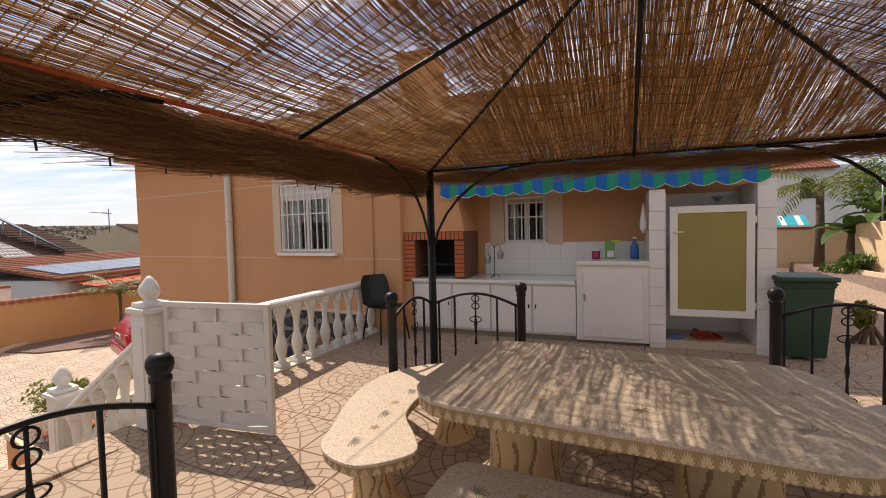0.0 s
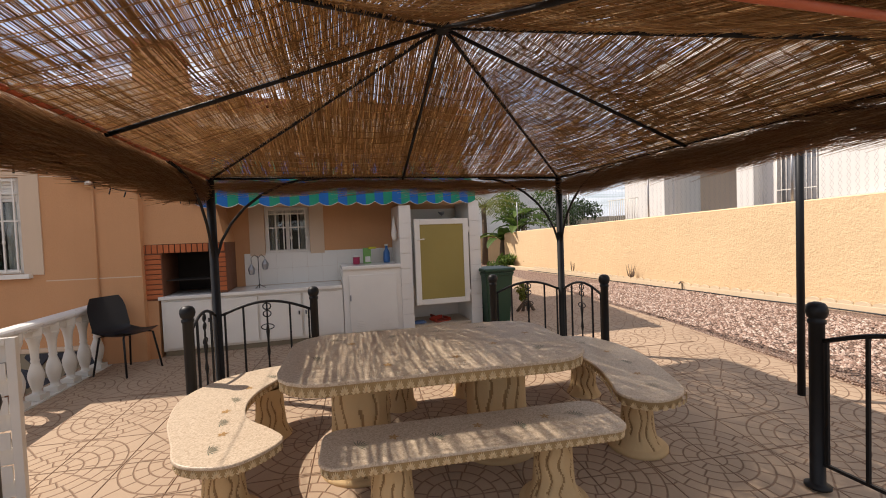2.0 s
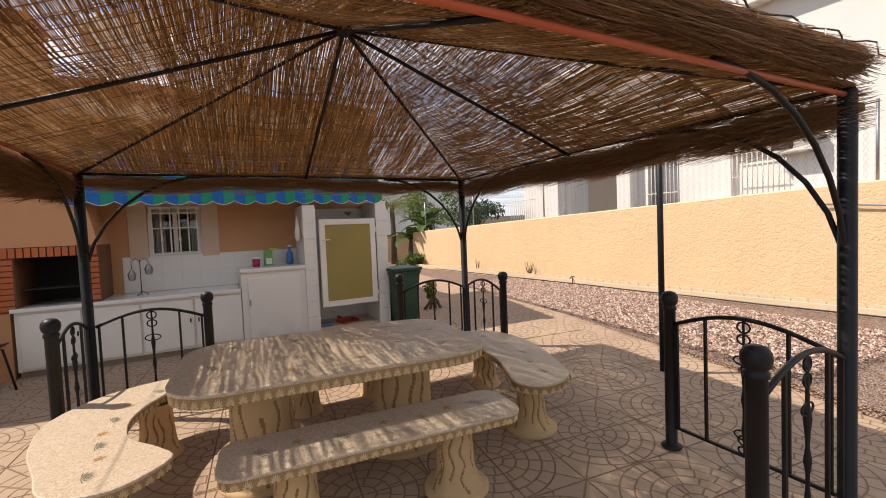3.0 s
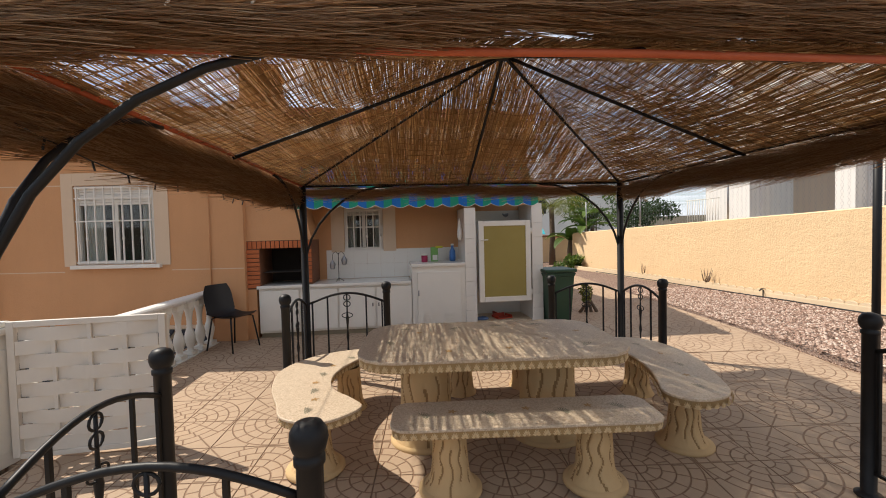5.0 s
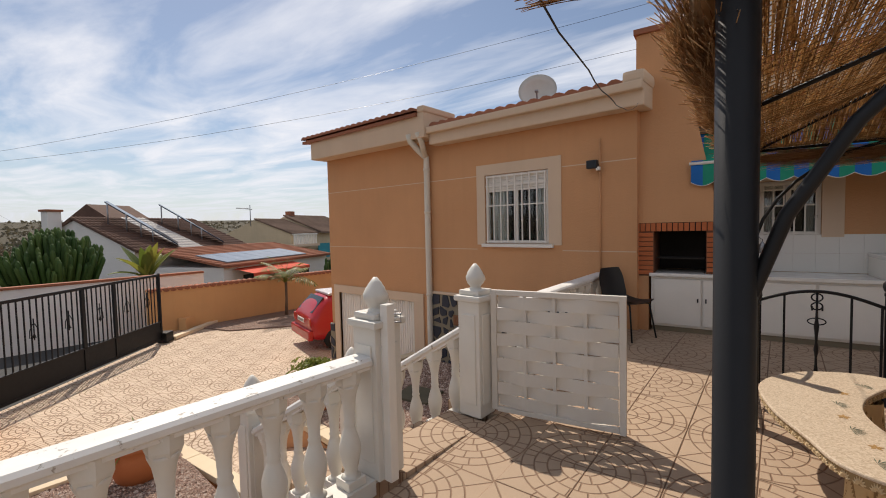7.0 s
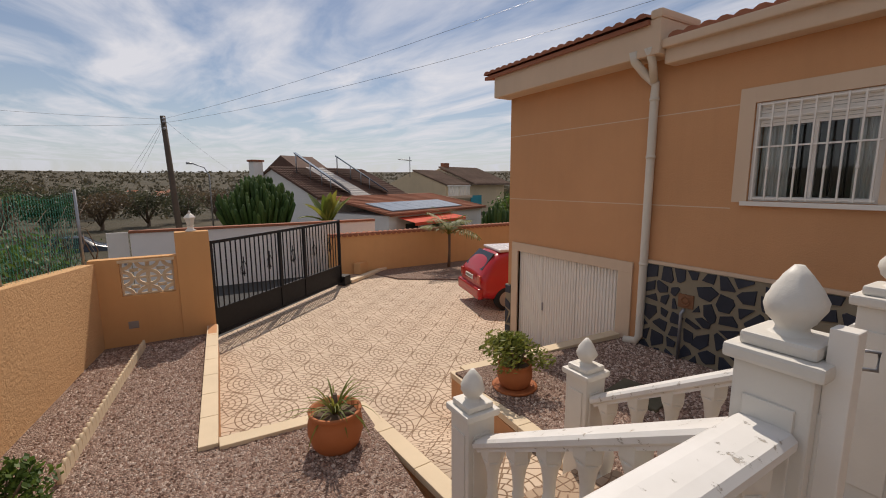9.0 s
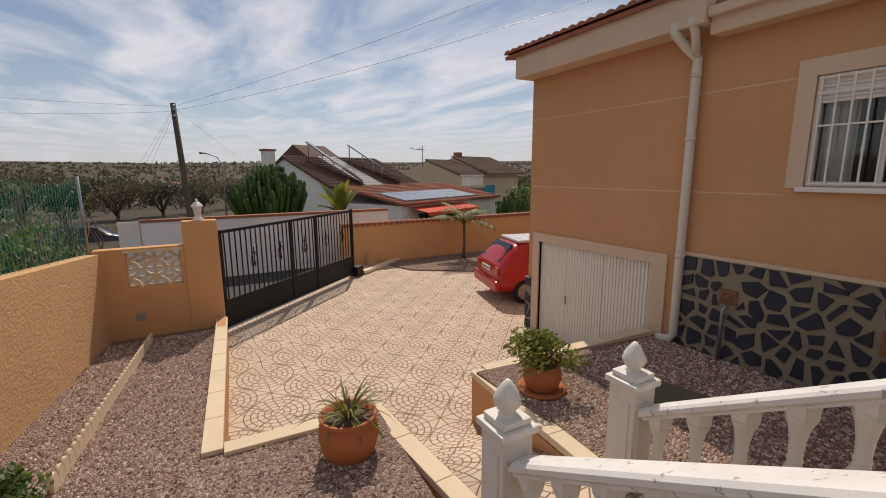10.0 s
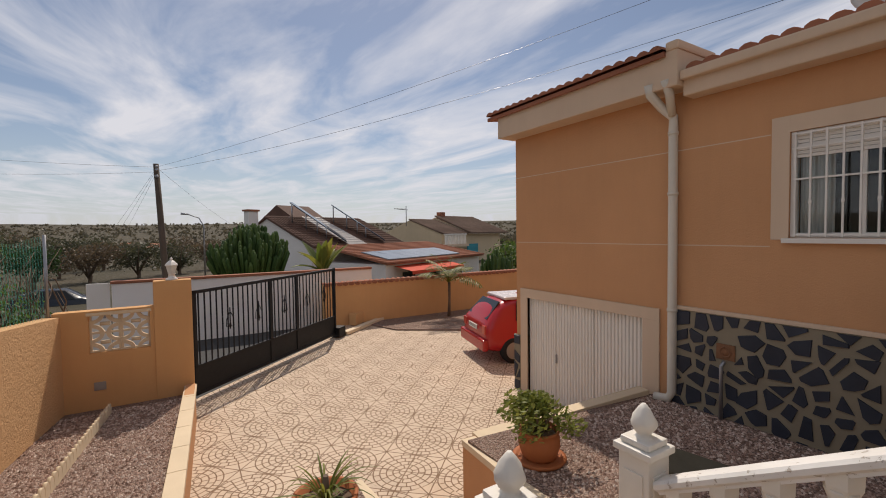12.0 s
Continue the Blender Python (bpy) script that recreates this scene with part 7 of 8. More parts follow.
near_bush = thing("shrub", at(-6.95, -2.05, -0.9), "green leafy shrub at the wall's foot", "shrub")
tagged(part("leaves", leaf_cloud(700, (0.32, 0.3, 0.28), 0.035, 77, 8), M_LEAF, near_bush, m=Matrix.Translation((0, 0, 0.2))), kind="stuff")
bm = bmesh.new()
for k in range(6):
    add_tube(bm, [(0, 0, -0.1), (0.1 * math.cos(k), 0.1 * math.sin(k), 0.15), (0.2 * math.cos(k), 0.2 * math.sin(k), 0.3)], [0.01, 0.008, 0.004], 5)
part("stems", bm, M_BARK, near_bush)

FX = -11.5
M_HOUSE2 = stucco("peach_gate_render", (0.66, 0.37, 0.165), 0.35, 60, 0.08)
scr = thing("screen_wall", at(FX, 0), "peach rendered wall with a pierced block screen", "wall")
scr["kind"] = "structure"
W90 = Matrix.Rotation(radians(90), 4, "Z")
wall_with_holes("wall", -2.15, -0.95, -1.7, 0.24, 0.0, 0.2, [(-1.76, -0.38, -1.02, 0.17)], M_HOUSE2, scr, m=W90)
box_part("pillar", (-0.22, -0.97, -1.7), (0.02, -0.46, 0.62), M_HOUSE2, scr, 0.012)
box_part("screen_coping", (-0.215, -1.78, 0.168), (0.015, -1.0, 0.215), M_STONEEDGE, scr, 0.006)
bm = bmesh.new()
add_box(bm, (0.004, -0.90, -1.0), (0.012, -0.70, -0.88), None, 0.002)
add_box(bm, (0.004, -1.72, -0.92), (0.012, -1.58, -0.80), None, 0.002)
part("meter_lid", bm, M_GREY, scr)
block = thing("pierced_block", at(FX - 0.1, -1.39, -0.38), "cream concrete screen of pierced circle blocks", "screen")
for k in (-1, 1):
    bm = bmesh.new()
    for j in (0, 1):
        cy, cz = k * 0.185, 0.1375 + j * 0.275
        for q in range(4):
            a0 = q * math.pi / 2
            ox, oz = cy + 0.185 * (1 if q in (0, 3) else -1), cz + 0.1375 * (1 if q < 2 else -1)
            pts = [(0, ox + 0.15 * math.cos(a0 + math.pi + t * 0.157), oz + 0.115 * math.sin(a0 + math.pi + t * 0.157)) for t in range(11)]
            add_tube(bm, pts, 0.025, 4, square=True)
        add_tube(bm, [(0, cy - 0.183, cz - 0.13), (0, cy + 0.183, cz - 0.13)], 0.016, 4, square=True)
        add_tube(bm, [(0, cy - 0.17, cz - 0.137), (0, cy - 0.17, cz + 0.137)], 0.014, 4, square=True)
        add_tube(bm, [(0, cy + 0.17, cz - 0.137), (0, cy + 0.17, cz + 0.137)], 0.014, 4, square=True)
        add_tube(bm, [(0, cy - 0.06, cz), (0, cy + 0.06, cz)], 0.03, 6)
    part("block", bm, M_STONEEDGE, block)
lampost = thing("gate_lamp", at(FX - 0.1, -0.72, 0.62), "white garden lantern on the gate pillar", "lamp")
bm = bmesh.new()
add_lathe(bm, [(0.085, 0), (0.085, 0.02), (0.05, 0.04), (0.045, 0.09), (0.06, 0.10)], 12)
part("base", bm, M_WHITE, lampost)
bm = bmesh.new()
add_lathe(bm, [(0.055, 0.10), (0.085, 0.22), (0.085, 0.225)], 6, None, False)
part("glass", bm, plain("frosted_lamp_glass", (0.6, 0.6, 0.56), 0.3), lampost)
bm = bmesh.new()
add_lathe(bm, [(0.10, 0.225), (0.10, 0.24), (0.05, 0.29), (0.02, 0.31), (0.025, 0.33), (0.005, 0.36)], 6, None, False)
part("roof", bm, M_WHITE, lampost)

# sliding gate, standing open across the drive's side
GA, GB = Vector((-12.35, -0.44, 0)), Vector((-15.56, 3.10, 0))
gd = (GB - GA).normalized()
GLN = (GB - GA).length
sg = thing("driveway_gate", at(GA.x, GA.y, -1.62, math.atan2(gd.y, gd.x)), "black iron driveway gate with bars and solid foot panel", "gate")
for lo, hi in (((0, 1.90), (GLN, 1.96)), ((0, 0.08), (GLN, 0.13)), ((0, 0.58), (GLN, 0.62)), ((0, 0.08), (0.06, 1.96)), ((GLN - 0.06, 0.08), (GLN, 1.98)), ((GLN * 0.42, 0.08), (GLN * 0.42 + 0.09, 1.92)), ((GLN * 0.62, 0.08), (GLN * 0.62 + 0.09, 1.92))):
    box_part("frame_bar", (lo[0], -0.025, lo[1]), (hi[0], 0.025, hi[1]), M_BLACK, sg, 0.003)
box_part("foot_panel", (0.05, -0.008, 0.12), (GLN - 0.05, 0.008, 0.60), M_BLACK, sg, 0)
n = 34
bm = bmesh.new()
add_tube(bm, [(0, 0, 0.62), (0, 0, 1.92)], 0.010, 4, square=True)
bar = mesh_of("bar", bm, M_BLACK)
for i in range(n):
    piece("bar", bar, sg, Matrix.Translation((0.12 + (GLN - 0.24) * i / (n - 1), 0, 0)))
for f in (0.18, 0.35, 0.53, 0.72, 0.88):
    bm = bmesh.new()
    for q in (-1, 1):
        add_tube(bm, [(GLN * f + q * 0.02, 0, 1.42), (GLN * f + q * 0.09, 0, 1.30), (GLN * f + q * 0.10, 0, 1.16), (GLN * f + q * 0.03, 0, 1.14), (GLN * f, 0, 1.24)], 0.008, 5)
    add_tube(bm, [(GLN * f, 0, 1.1), (GLN * f, 0, 1.52)], 0.012, 5)
    part("scroll", bm, M_BLACK, sg)
box_part("motor", (GLN - 0.05, -0.15, 0.0), (GLN + 0.30, 0.15, 0.28), M_BLACK, sg, 0.02)
track = thing("gate_track", at(-15.7, 3.4, -1.63, math.atan2(2.4, -1.9)), "pale kerb and rail of the sliding gate", "rail")
box_part("rail", (0, -0.10, 0), (3.2, 0.10, 0.10), M_STONEEDGE, track, 0.01)
box_part("low_wall", (1.2, 0.35, 0), (3.2, 0.6, 0.38), M_HOUSE2, track, 0.01)

# wall at the drive's far side
bm = bmesh.new()
add_box(bm, (-17.25, 3.2, -2.2), (-17.0, 22, -0.30), None, 0.01)
structure(part("back_wall", bm, M_HOUSE2), "peach rendered wall behind the parked car", "wall")
cap = thing("wall_coping", at(0, 0), "clay tiles along the wall top", "coping")
bm = bmesh.new()
add_lathe(bm, [(0.10, 0), (0.085, 0.34)], 8, Matrix.Rotation(radians(90), 4, "Y") @ Matrix.Diagonal((0.7, 1, 1, 1)))
ctile = mesh_of("tile", bm, M_ROOFTILE)
for i in range(90):
    piece("tile", ctile, cap, Matrix.Translation((-17.30, 3.3 + i * 0.2, -0.30)))
ground_patch("gravel_strip", [(-16.95, 4.4), (-15.4, 4.9), (-13.9, 7.0), (-12.8, 8.4), (-12.8, 16), (-16.95, 16)], -1.60, M_GRAVEL, "pink gravel strip along the wall", "gravel", 0.1)
yp = thing("young_palm", at(-16.2, 7.3, -1.6), "young feather palm by the wall", "palm")
bm = bmesh.new()
add_tube(bm, [(0, 0, 0), (0.05, 0, 0.6), (0.0, 0.03, 1.2)], [0.06, 0.045, 0.05], 8)
part("trunk", bm, M_BARK, yp)
bm = bmesh.new()
for i in range(11):
    a = i * 2.4
    frond(bm, (0, 0, 1.18), (math.cos(a), math.sin(a), rp.uniform(0.7, 2.6)), rp.uniform(1.0, 1.6), rp.uniform(1.1, 2.0), 0.46, rp, 20)
tagged(part("fronds", bm, M_LEAFYEL, yp), kind="stuff")


# ---- red hatchback, seen from behind ----
car = thing("car", at(-11.4, 7.08, -1.64, radians(-15)), "small red hatchback parked nose away, white roof sheen", "car")
# sections from tail (y low) to nose: y, half width, sill z, waist z, roof z, roof half width
secs = [(-1.86, 0.66, 0.30, 0.80, 0.82, 0.60), (-1.82, 0.80, 0.26, 0.86, 0.90, 0.62), (-1.62, 0.83, 0.22, 0.92, 1.16, 0.60), (-1.38, 0.835, 0.20, 0.93, 1.36, 0.57), (-1.05, 0.84, 0.20, 0.92, 1.44, 0.58), (-0.2, 0.84, 0.20, 0.90, 1.45, 0.59), (0.35, 0.84, 0.20, 0.89, 1.36, 0.58), (0.85, 0.83, 0.20, 0.88, 0.99, 0.66), (1.6, 0.80, 0.22, 0.78, 0.82, 0.62), (1.95, 0.64, 0.30, 0.60, 0.63, 0.5)]
bm = bmesh.new()
rings = []
for y, w, zs, zw, zr, wr in secs:
    prof = [(w * 0.90, zs), (w, zs + 0.16), (w * 1.01, (zs + zw) / 2 + 0.05), (w * 0.985, zw), (wr + (w * 0.97 - wr) * 0.12, zr - (zr - zw) * 0.12), (wr * 0.7, zr + 0.01)]
    pts = prof + [(-x, z) for x, z in prof[::-1]]
    rings.append([bm.verts.new((x, y, z)) for x, z in pts])
for a, b in zip(rings, rings[1:]):
    m_ = len(a)
    for i in range(m_):
        f = bm.faces.new((a[i], a[(i + 1) % m_], b[(i + 1) % m_], b[i]))
        f.smooth = True
bm.faces.new(rings[0][::-1])
bm.faces.new(rings[-1])
car_body = part("body", bm, M_REDCAR, car)
rounding = car_body.modifiers.new("rounding", "SUBSURF")
rounding.levels = rounding.render_levels = 2
bm = bmesh.new()
v = [bm.verts.new(p) for p in ((-0.58, -1.73, 0.96), (0.58, -1.73, 0.96), (0.49, -1.39, 1.33), (-0.49, -1.39, 1.33))]
w = [bm.verts.new(q.co + Vector((0, -0.03, 0.02))) for q in v]
bm.faces.new(w)
for i in range(4):
    bm.faces.new((v[i], w[i], w[(i + 1) % 4], v[(i + 1) % 4]))
part("rear_window", bm, M_GLASSD, car, "dark rear window")
# pale slab on the red body, the roof's sheen put into its colour
bm = bmesh.new()
add_box(bm, (-0.54, -1.30, 1.375), (0.54, 0.22, 1.445), None, 0.034)
part("roof", bm, plain("pale_roof_sheen", (0.62, 0.56, 0.54), 0.25, 0.03), car, "pale roof slab for the white sheen")
for s in (-1, 1):
    bm = bmesh.new()
    v = [bm.verts.new(p) for p in ((s * 0.815, -1.15, 0.95), (s * 0.82, 0.55, 0.93), (s * 0.64, 0.25, 1.33), (s * 0.63, -1.05, 1.36))]
    w = [bm.verts.new(q.co + Vector((s * 0.014, 0, 0.006))) for q in v]
    bm.faces.new(w)
    for i in range(4):
        bm.faces.new((v[i], w[i], w[(i + 1) % 4], v[(i + 1) % 4]))
    part("side_window", bm, M_GLASSD, car)
    box_part("tail_light", (s * 0.62 - 0.09, -1.865, 0.66), (s * 0.62 + 0.09, -1.80, 0.86), plain("tail_light_red", (0.5, 0.05, 0.03), 0.15, 0.03), car, 0.015)
    for y in (-1.22, 1.25):
        bm = bmesh.new()
        add_lathe(bm, [(0.17, -0.09), (0.28, -0.085), (0.295, -0.05), (0.295, 0.05), (0.28, 0.085), (0.17, 0.09)], 28, Matrix.Translation((s * 0.76, y, 0.295)) @ Matrix.Rotation(radians(90), 4, "Y"))
        wheel = part("wheel", bm, M_TYRE, car)
        bm = bmesh.new()
        add_lathe(bm, [(0.02, -0.02), (0.06, 0.0), (0.17, -0.01), (0.19, 0.02)], 24, Matrix.Translation((s * 0.845, y, 0.295)) @ Matrix.Rotation(radians(90 * s), 4, "Y"))
        for q in range(7):
            a = q * 0.9
            add_box(bm, (-0.006, -0.018, 0.03), (0.006, 0.018, 0.17), Matrix.Translation((s * 0.855, y, 0.295)) @ Matrix.Rotation(a, 4, "X"))
        part("rim", bm, M_GREY, wheel, "pale spoked rim")
box_part("bumper", (-0.78, -1.93, 0.30), (0.78, -1.80, 0.56), M_REDCAR, car, 0.04)
plate = box_part("number_plate", (-0.26, -1.885, 0.70), (0.26, -1.866, 0.81), M_WHITE, car, 0.003)
for i in range(6):
    box_part("plate_bar", (-0.20 + i * 0.07, -1.888, 0.73), (-0.165 + i * 0.07, -1.8855, 0.785), M_BLACKPL, plate, 0)

# ---- street and neighbours across it ----
ground_patch("street", [(-19.5, -60), (-13.2, -60), (-11.9, -1.2), (-15.6, 2.95), (-17.3, 3.2), (-19.5, 3.0)], lambda x, y: -1.75, M_ROAD, "grey asphalt street", "road", 0.4)
ground_patch("verge", [(-120, -120), (-19.5, -120), (-19.5, 60), (-120, 60)], lambda x, y: -1.8 if x > -25 else -2.6, land_material(), "dry earth plots across the street", "ground", 2.0)
bw = thing("street_wall", at(-18.0, 0, -1.8), "white rendered street wall with terracotta coping", "wall")
box_part("wall", (-0.2, -2.2, 0), (0.0, 5.2, 1.85), M_HOUSEWHITE, bw, 0.01)
box_part("coping", (-0.24, -2.22, 1.85), (0.04, 5.2, 1.92), M_ROOFTILE, bw, 0.01)
box_part("gate_leaf", (-0.1, -2.74, 0.05), (-0.05, -2.24, 1.88), M_WHITE, bw, 0.01, "white metal gate leaf")
box_part("gate_handle", (-0.05, -2.40, 0.95), (0.0, -2.34, 1.1), M_GREY, bw, 0.005)
dcar = thing("car", at(-31.0, -5.9, -2.6, radians(4)), "dark saloon car parked along the street", "car")
bm = bmesh.new()
rings = []
for y, w, zs, zw, zr, wr in [(-2.1, 0.7, 0.35, 0.75, 0.78, 0.6), (-1.9, 0.85, 0.25, 0.9, 0.95, 0.65), (-1.3, 0.88, 0.2, 0.95, 1.2, 0.6), (-0.6, 0.88, 0.2, 0.95, 1.45, 0.58), (0.5, 0.88, 0.2, 0.95, 1.43, 0.58), (1.1, 0.88, 0.2, 0.92, 1.02, 0.65), (1.9, 0.85, 0.25, 0.8, 0.84, 0.62), (2.15, 0.7, 0.35, 0.6, 0.62, 0.5)]:
    prof = [(w * 0.9, zs), (w, zs + 0.2), (w, zw), (wr, zr)]
    rings.append([bm.verts.new((x, y, z)) for x, z in prof + [(-x, z) for x, z in prof[::-1]]])
for a, b in zip(rings, rings[1:]):
    for i in range(8):
        bm.faces.new((a[i], a[(i + 1) % 8], b[(i + 1) % 8], b[i])).smooth = True
bm.faces.new(rings[0][::-1])
bm.faces.new(rings[-1])
part("body", bm, plain("dark_blue_car_paint", (0.02, 0.025, 0.035), 0.2, 0.03), dcar)
for s in (-1, 1):
    for y in (-1.3, 1.35):
        bm = bmesh.new()
        add_lathe(bm, [(0.17, -0.09), (0.3, -0.085), (0.31, 0.0), (0.3, 0.085), (0.17, 0.09)], 20, Matrix.Translation((s * 0.82, y, 0.31)) @ Matrix.Rotation(radians(90), 4, "Y"))
        part("wheel", bm, M_TYRE, dcar)
    bm = bmesh.new()
    bm.faces.new([bm.verts.new(p) for p in ((s * 0.86, -1.1, 0.98), (s * 0.86, 0.9, 0.97), (s * 0.625, 0.5, 1.40), (s * 0.625, -0.6, 1.41))])
    part("side_window", bm, M_GLASSD, dcar)

# house with solar panels
NH = at(-28.83, 4.82, 0, radians(24.3))
nh = thing("neighbour_bungalow", NH, "white bungalow with weathered brown tile roof", "house")
box_part("wall", (-9, 1.35, -2.6), (0, 9.5, 0.5), M_HOUSEWHITE, nh, 0.01)
XZ = Matrix(((1, 0, 0, 0), (0, 0, 1, 0), (0, 1, 0, 0), (0, 0, 0, 1)))
bm = bmesh.new()
add_prism(bm, [(-9.0, 0.5), (0.0, 0.5), (-4.45, 2.34)], 1.35, 1.6, XZ)
part("gable", bm, M_HOUSEWHITE, nh)
R90 = Matrix.Rotation(radians(90), 4, "Z")
# gable roof falling to +x and -x, ridge along y, with glare painted as a pale strip
roof_tiles("roof", 1.2, 4.1, -0.35, 0.54, 4.8, 1.95, M_ROOFDARK, nh, 0.22, m=R90)
roof_tiles("roof", 4.1, 5.7, -0.35, 0.54, 4.8, 1.95, plain("glare_roof_tile", (0.60, 0.55, 0.50), 0.5, 0.15, 7, 0.3), nh, 0.22, m=R90)
roof_tiles("roof", 5.7, 9.6, -0.35, 0.54, 4.8, 1.95, M_ROOFDARK, nh, 0.22, m=R90)
bm = bmesh.new()
add_prism(bm, [(-9.2, 0.55), (-4.45, 2.42), (-4.45, 2.32), (-9.2, 0.45)], 1.2, 9.6, XZ)
part("roof_back", bm, M_ROOFDARK, nh)
bm = bmesh.new()
add_prism(bm, [(-9.0, 2.2), (-4.2, 2.2), (-6.6, 3.45)], 3.6, 6.4, XZ)
part("roof_peak", bm, M_ROOFDARK, nh, "brown tiled peak behind the ridge")
box_part("chimney", (-5.6, 0.5, 0.4), (-5.1, 1.2, 2.85), M_HOUSEWHITE, nh, 0.02)
box_part("chimney_cap", (-5.68, 0.42, 2.85), (-5.02, 1.28, 2.97), M_ROOFTILE, nh, 0.02)
box_part("extension_wall", (0.05, 2.0, -2.6), (5.2, 12.1, -0.38), M_HOUSEWHITE, nh, 0.01)
roof_tiles("extension_roof", 1.8, 12.3, -5.56, -0.33, 5.2, 0.90, M_ROOFTILE, nh, 0.22, m=R90)
for i in range(3):
    box_part("window", (5.2, 3.4 + i * 2.6, -2.0), (5.24, 4.5 + i * 2.6, -0.9), M_GLASSD, nh, 0.0)
sol = thing("solar_array", NH, "flat blue-grey solar panels on the lower roof", "solar panels")
for i in range(7):
    bm = bmesh.new()
    y = 2.4 + i * 1.04
    v = [bm.verts.new(p) for p in ((5.1, y, -0.10), (5.1, y + 1.0, -0.10), (3.0, y + 1.0, 0.26), (3.0, y, 0.26))]
    w = [bm.verts.new(q.co + Vector((0, 0, -0.05))) for q in v]
    bm.faces.new(v)
    bm.faces.new(w[::-1])
    for k in range(4):
        bm.faces.new((v[k], w[k], w[(k + 1) % 4], v[(k + 1) % 4]))
    part("panel", bm, M_SOLARPALE, sol)
for dy in (0.0, 3.5):
    rack = thing("solar_rack", NH @ Matrix.Translation((0, dy, 0)), "tilted solar panel rack on steel legs", "solar panels", "tilted solar racks")
    top, low, wide = Vector((-3.5, 2.45, 3.45)), Vector((0.78, 3.35, 0.88)), Vector((-0.9, 0.85, 0.10))
    bm = bmesh.new()
    v = [bm.verts.new(p) for p in (top, top + wide, low + wide, low)]
    w = [bm.verts.new(q.co + Vector((0.03, 0, -0.09))) for q in v]
    bm.faces.new(v)
    bm.faces.new(w[::-1])
    for k in range(4):
        bm.faces.new((v[k], w[k], w[(k + 1) % 4], v[(k + 1) % 4]))
    part("panel", bm, M_SOLAR, rack)
    for t in (0.04, 0.30, 0.50, 0.66):
        p = top.lerp(low, t)
        bm = bmesh.new()
        add_tube(bm, [p, (p.x, p.y, 0.62 + (0.35 - p.x) * 0.40)], 0.04, 6)
        part("leg", bm, M_GREY, rack)
ora = thing("patio_awning", NH @ Matrix.Translation((5.25, 2.6, -0.50)), "orange fabric patio awning, drawn out", "awning")
bm = bmesh.new()
v = [bm.verts.new(p) for p in ((0, 0, 0), (0, 5.2, 0), (1.3, 5.2, -0.22), (1.3, 0, -0.22), (1.32, 0, -0.40), (1.32, 5.2, -0.40))]
bm.faces.new(v[:4])
bm.faces.new((v[3], v[2], v[5], v[4]))
part("cloth", bm, M_ORANGE, ora)
N2 = at(-41.83, 21.66, 0.62, radians(20))
nh2 = thing("neighbour_house", N2, "beige house with brown tile roof and white balustrade", "house")
M_BEIGE = stucco("beige_render", (0.64, 0.51, 0.34), 0.2, 40)
M_ROOFTAN = plain("tan_roof_tile", (0.21, 0.135, 0.095), 0.9, 0.25, 7, 0.3)
box_part("wall", (-9, 1.35, -5), (0, 13, 0.5), M_BEIGE, nh2, 0.01)
bm = bmesh.new()
add_prism(bm, [(-9.3, 0.5), (0.0, 0.5), (-4.65, 2.1)], 1.35, 1.6, XZ)
part("gable", bm, M_BEIGE, nh2)
roof_tiles("roof", 1.2, 6.0, -0.35, 0.54, 5.0, 1.65, M_ROOFTAN, nh2, 0.3, m=R90)
roof_tiles("roof", 5.6, 13.5, -0.85, 0.60, 5.4, 2.05, M_ROOFTAN, nh2, 0.3, m=R90)
bm = bmesh.new()
add_prism(bm, [(-9.0, 0.5), (0.6, 0.5), (-4.55, 2.5)], 5.65, 5.9, XZ)
part("gable", bm, M_BEIGE, nh2)
box_part("chimney", (-4.9, 6.4, 1.6), (-4.2, 7.2, 3.15), M_ROOFTILE, nh2, 0.02)
for i in range(14):
    box_part("baluster", (0.9, 0.6 + i * 0.27, -0.55), (1.02, 0.73 + i * 0.27, 0.42), M_WHITE, nh2, 0.02)
box_part("balcony_rail", (0.85, 0.5, 0.42), (1.08, 4.3, 0.55), M_WHITE, nh2, 0.01)
box_part("balcony_floor", (0.0, 0.4, -0.80), (1.2, 4.5, -0.55), M_TRIM, nh2, 0.01)
box_part("blue_blind", (0.65, 4.9, -2.2), (0.70, 7.0, -0.6), plain("teal_blind", (0.03, 0.25, 0.30), 0.7), nh2, 0)
aer = thing("tv_aerial", at(-42, 18.6, 2.0), "thin television aerial on a mast", "aerial")
bm = bmesh.new()
add_tube(bm, [(0, 0, 0), (0, 0, 2.0)], 0.04, 6)
add_tube(bm, [(0, -1.3, 1.7), (0, 0.2, 1.6)], 0.035, 5)
for k in range(6):
    add_tube(bm, [(-0.2, -1.2 + k * 0.2, 1.68), (0.2, -1.2 + k * 0.2, 1.72)], 0.02, 4)
part("mast", bm, M_GREY, aer)

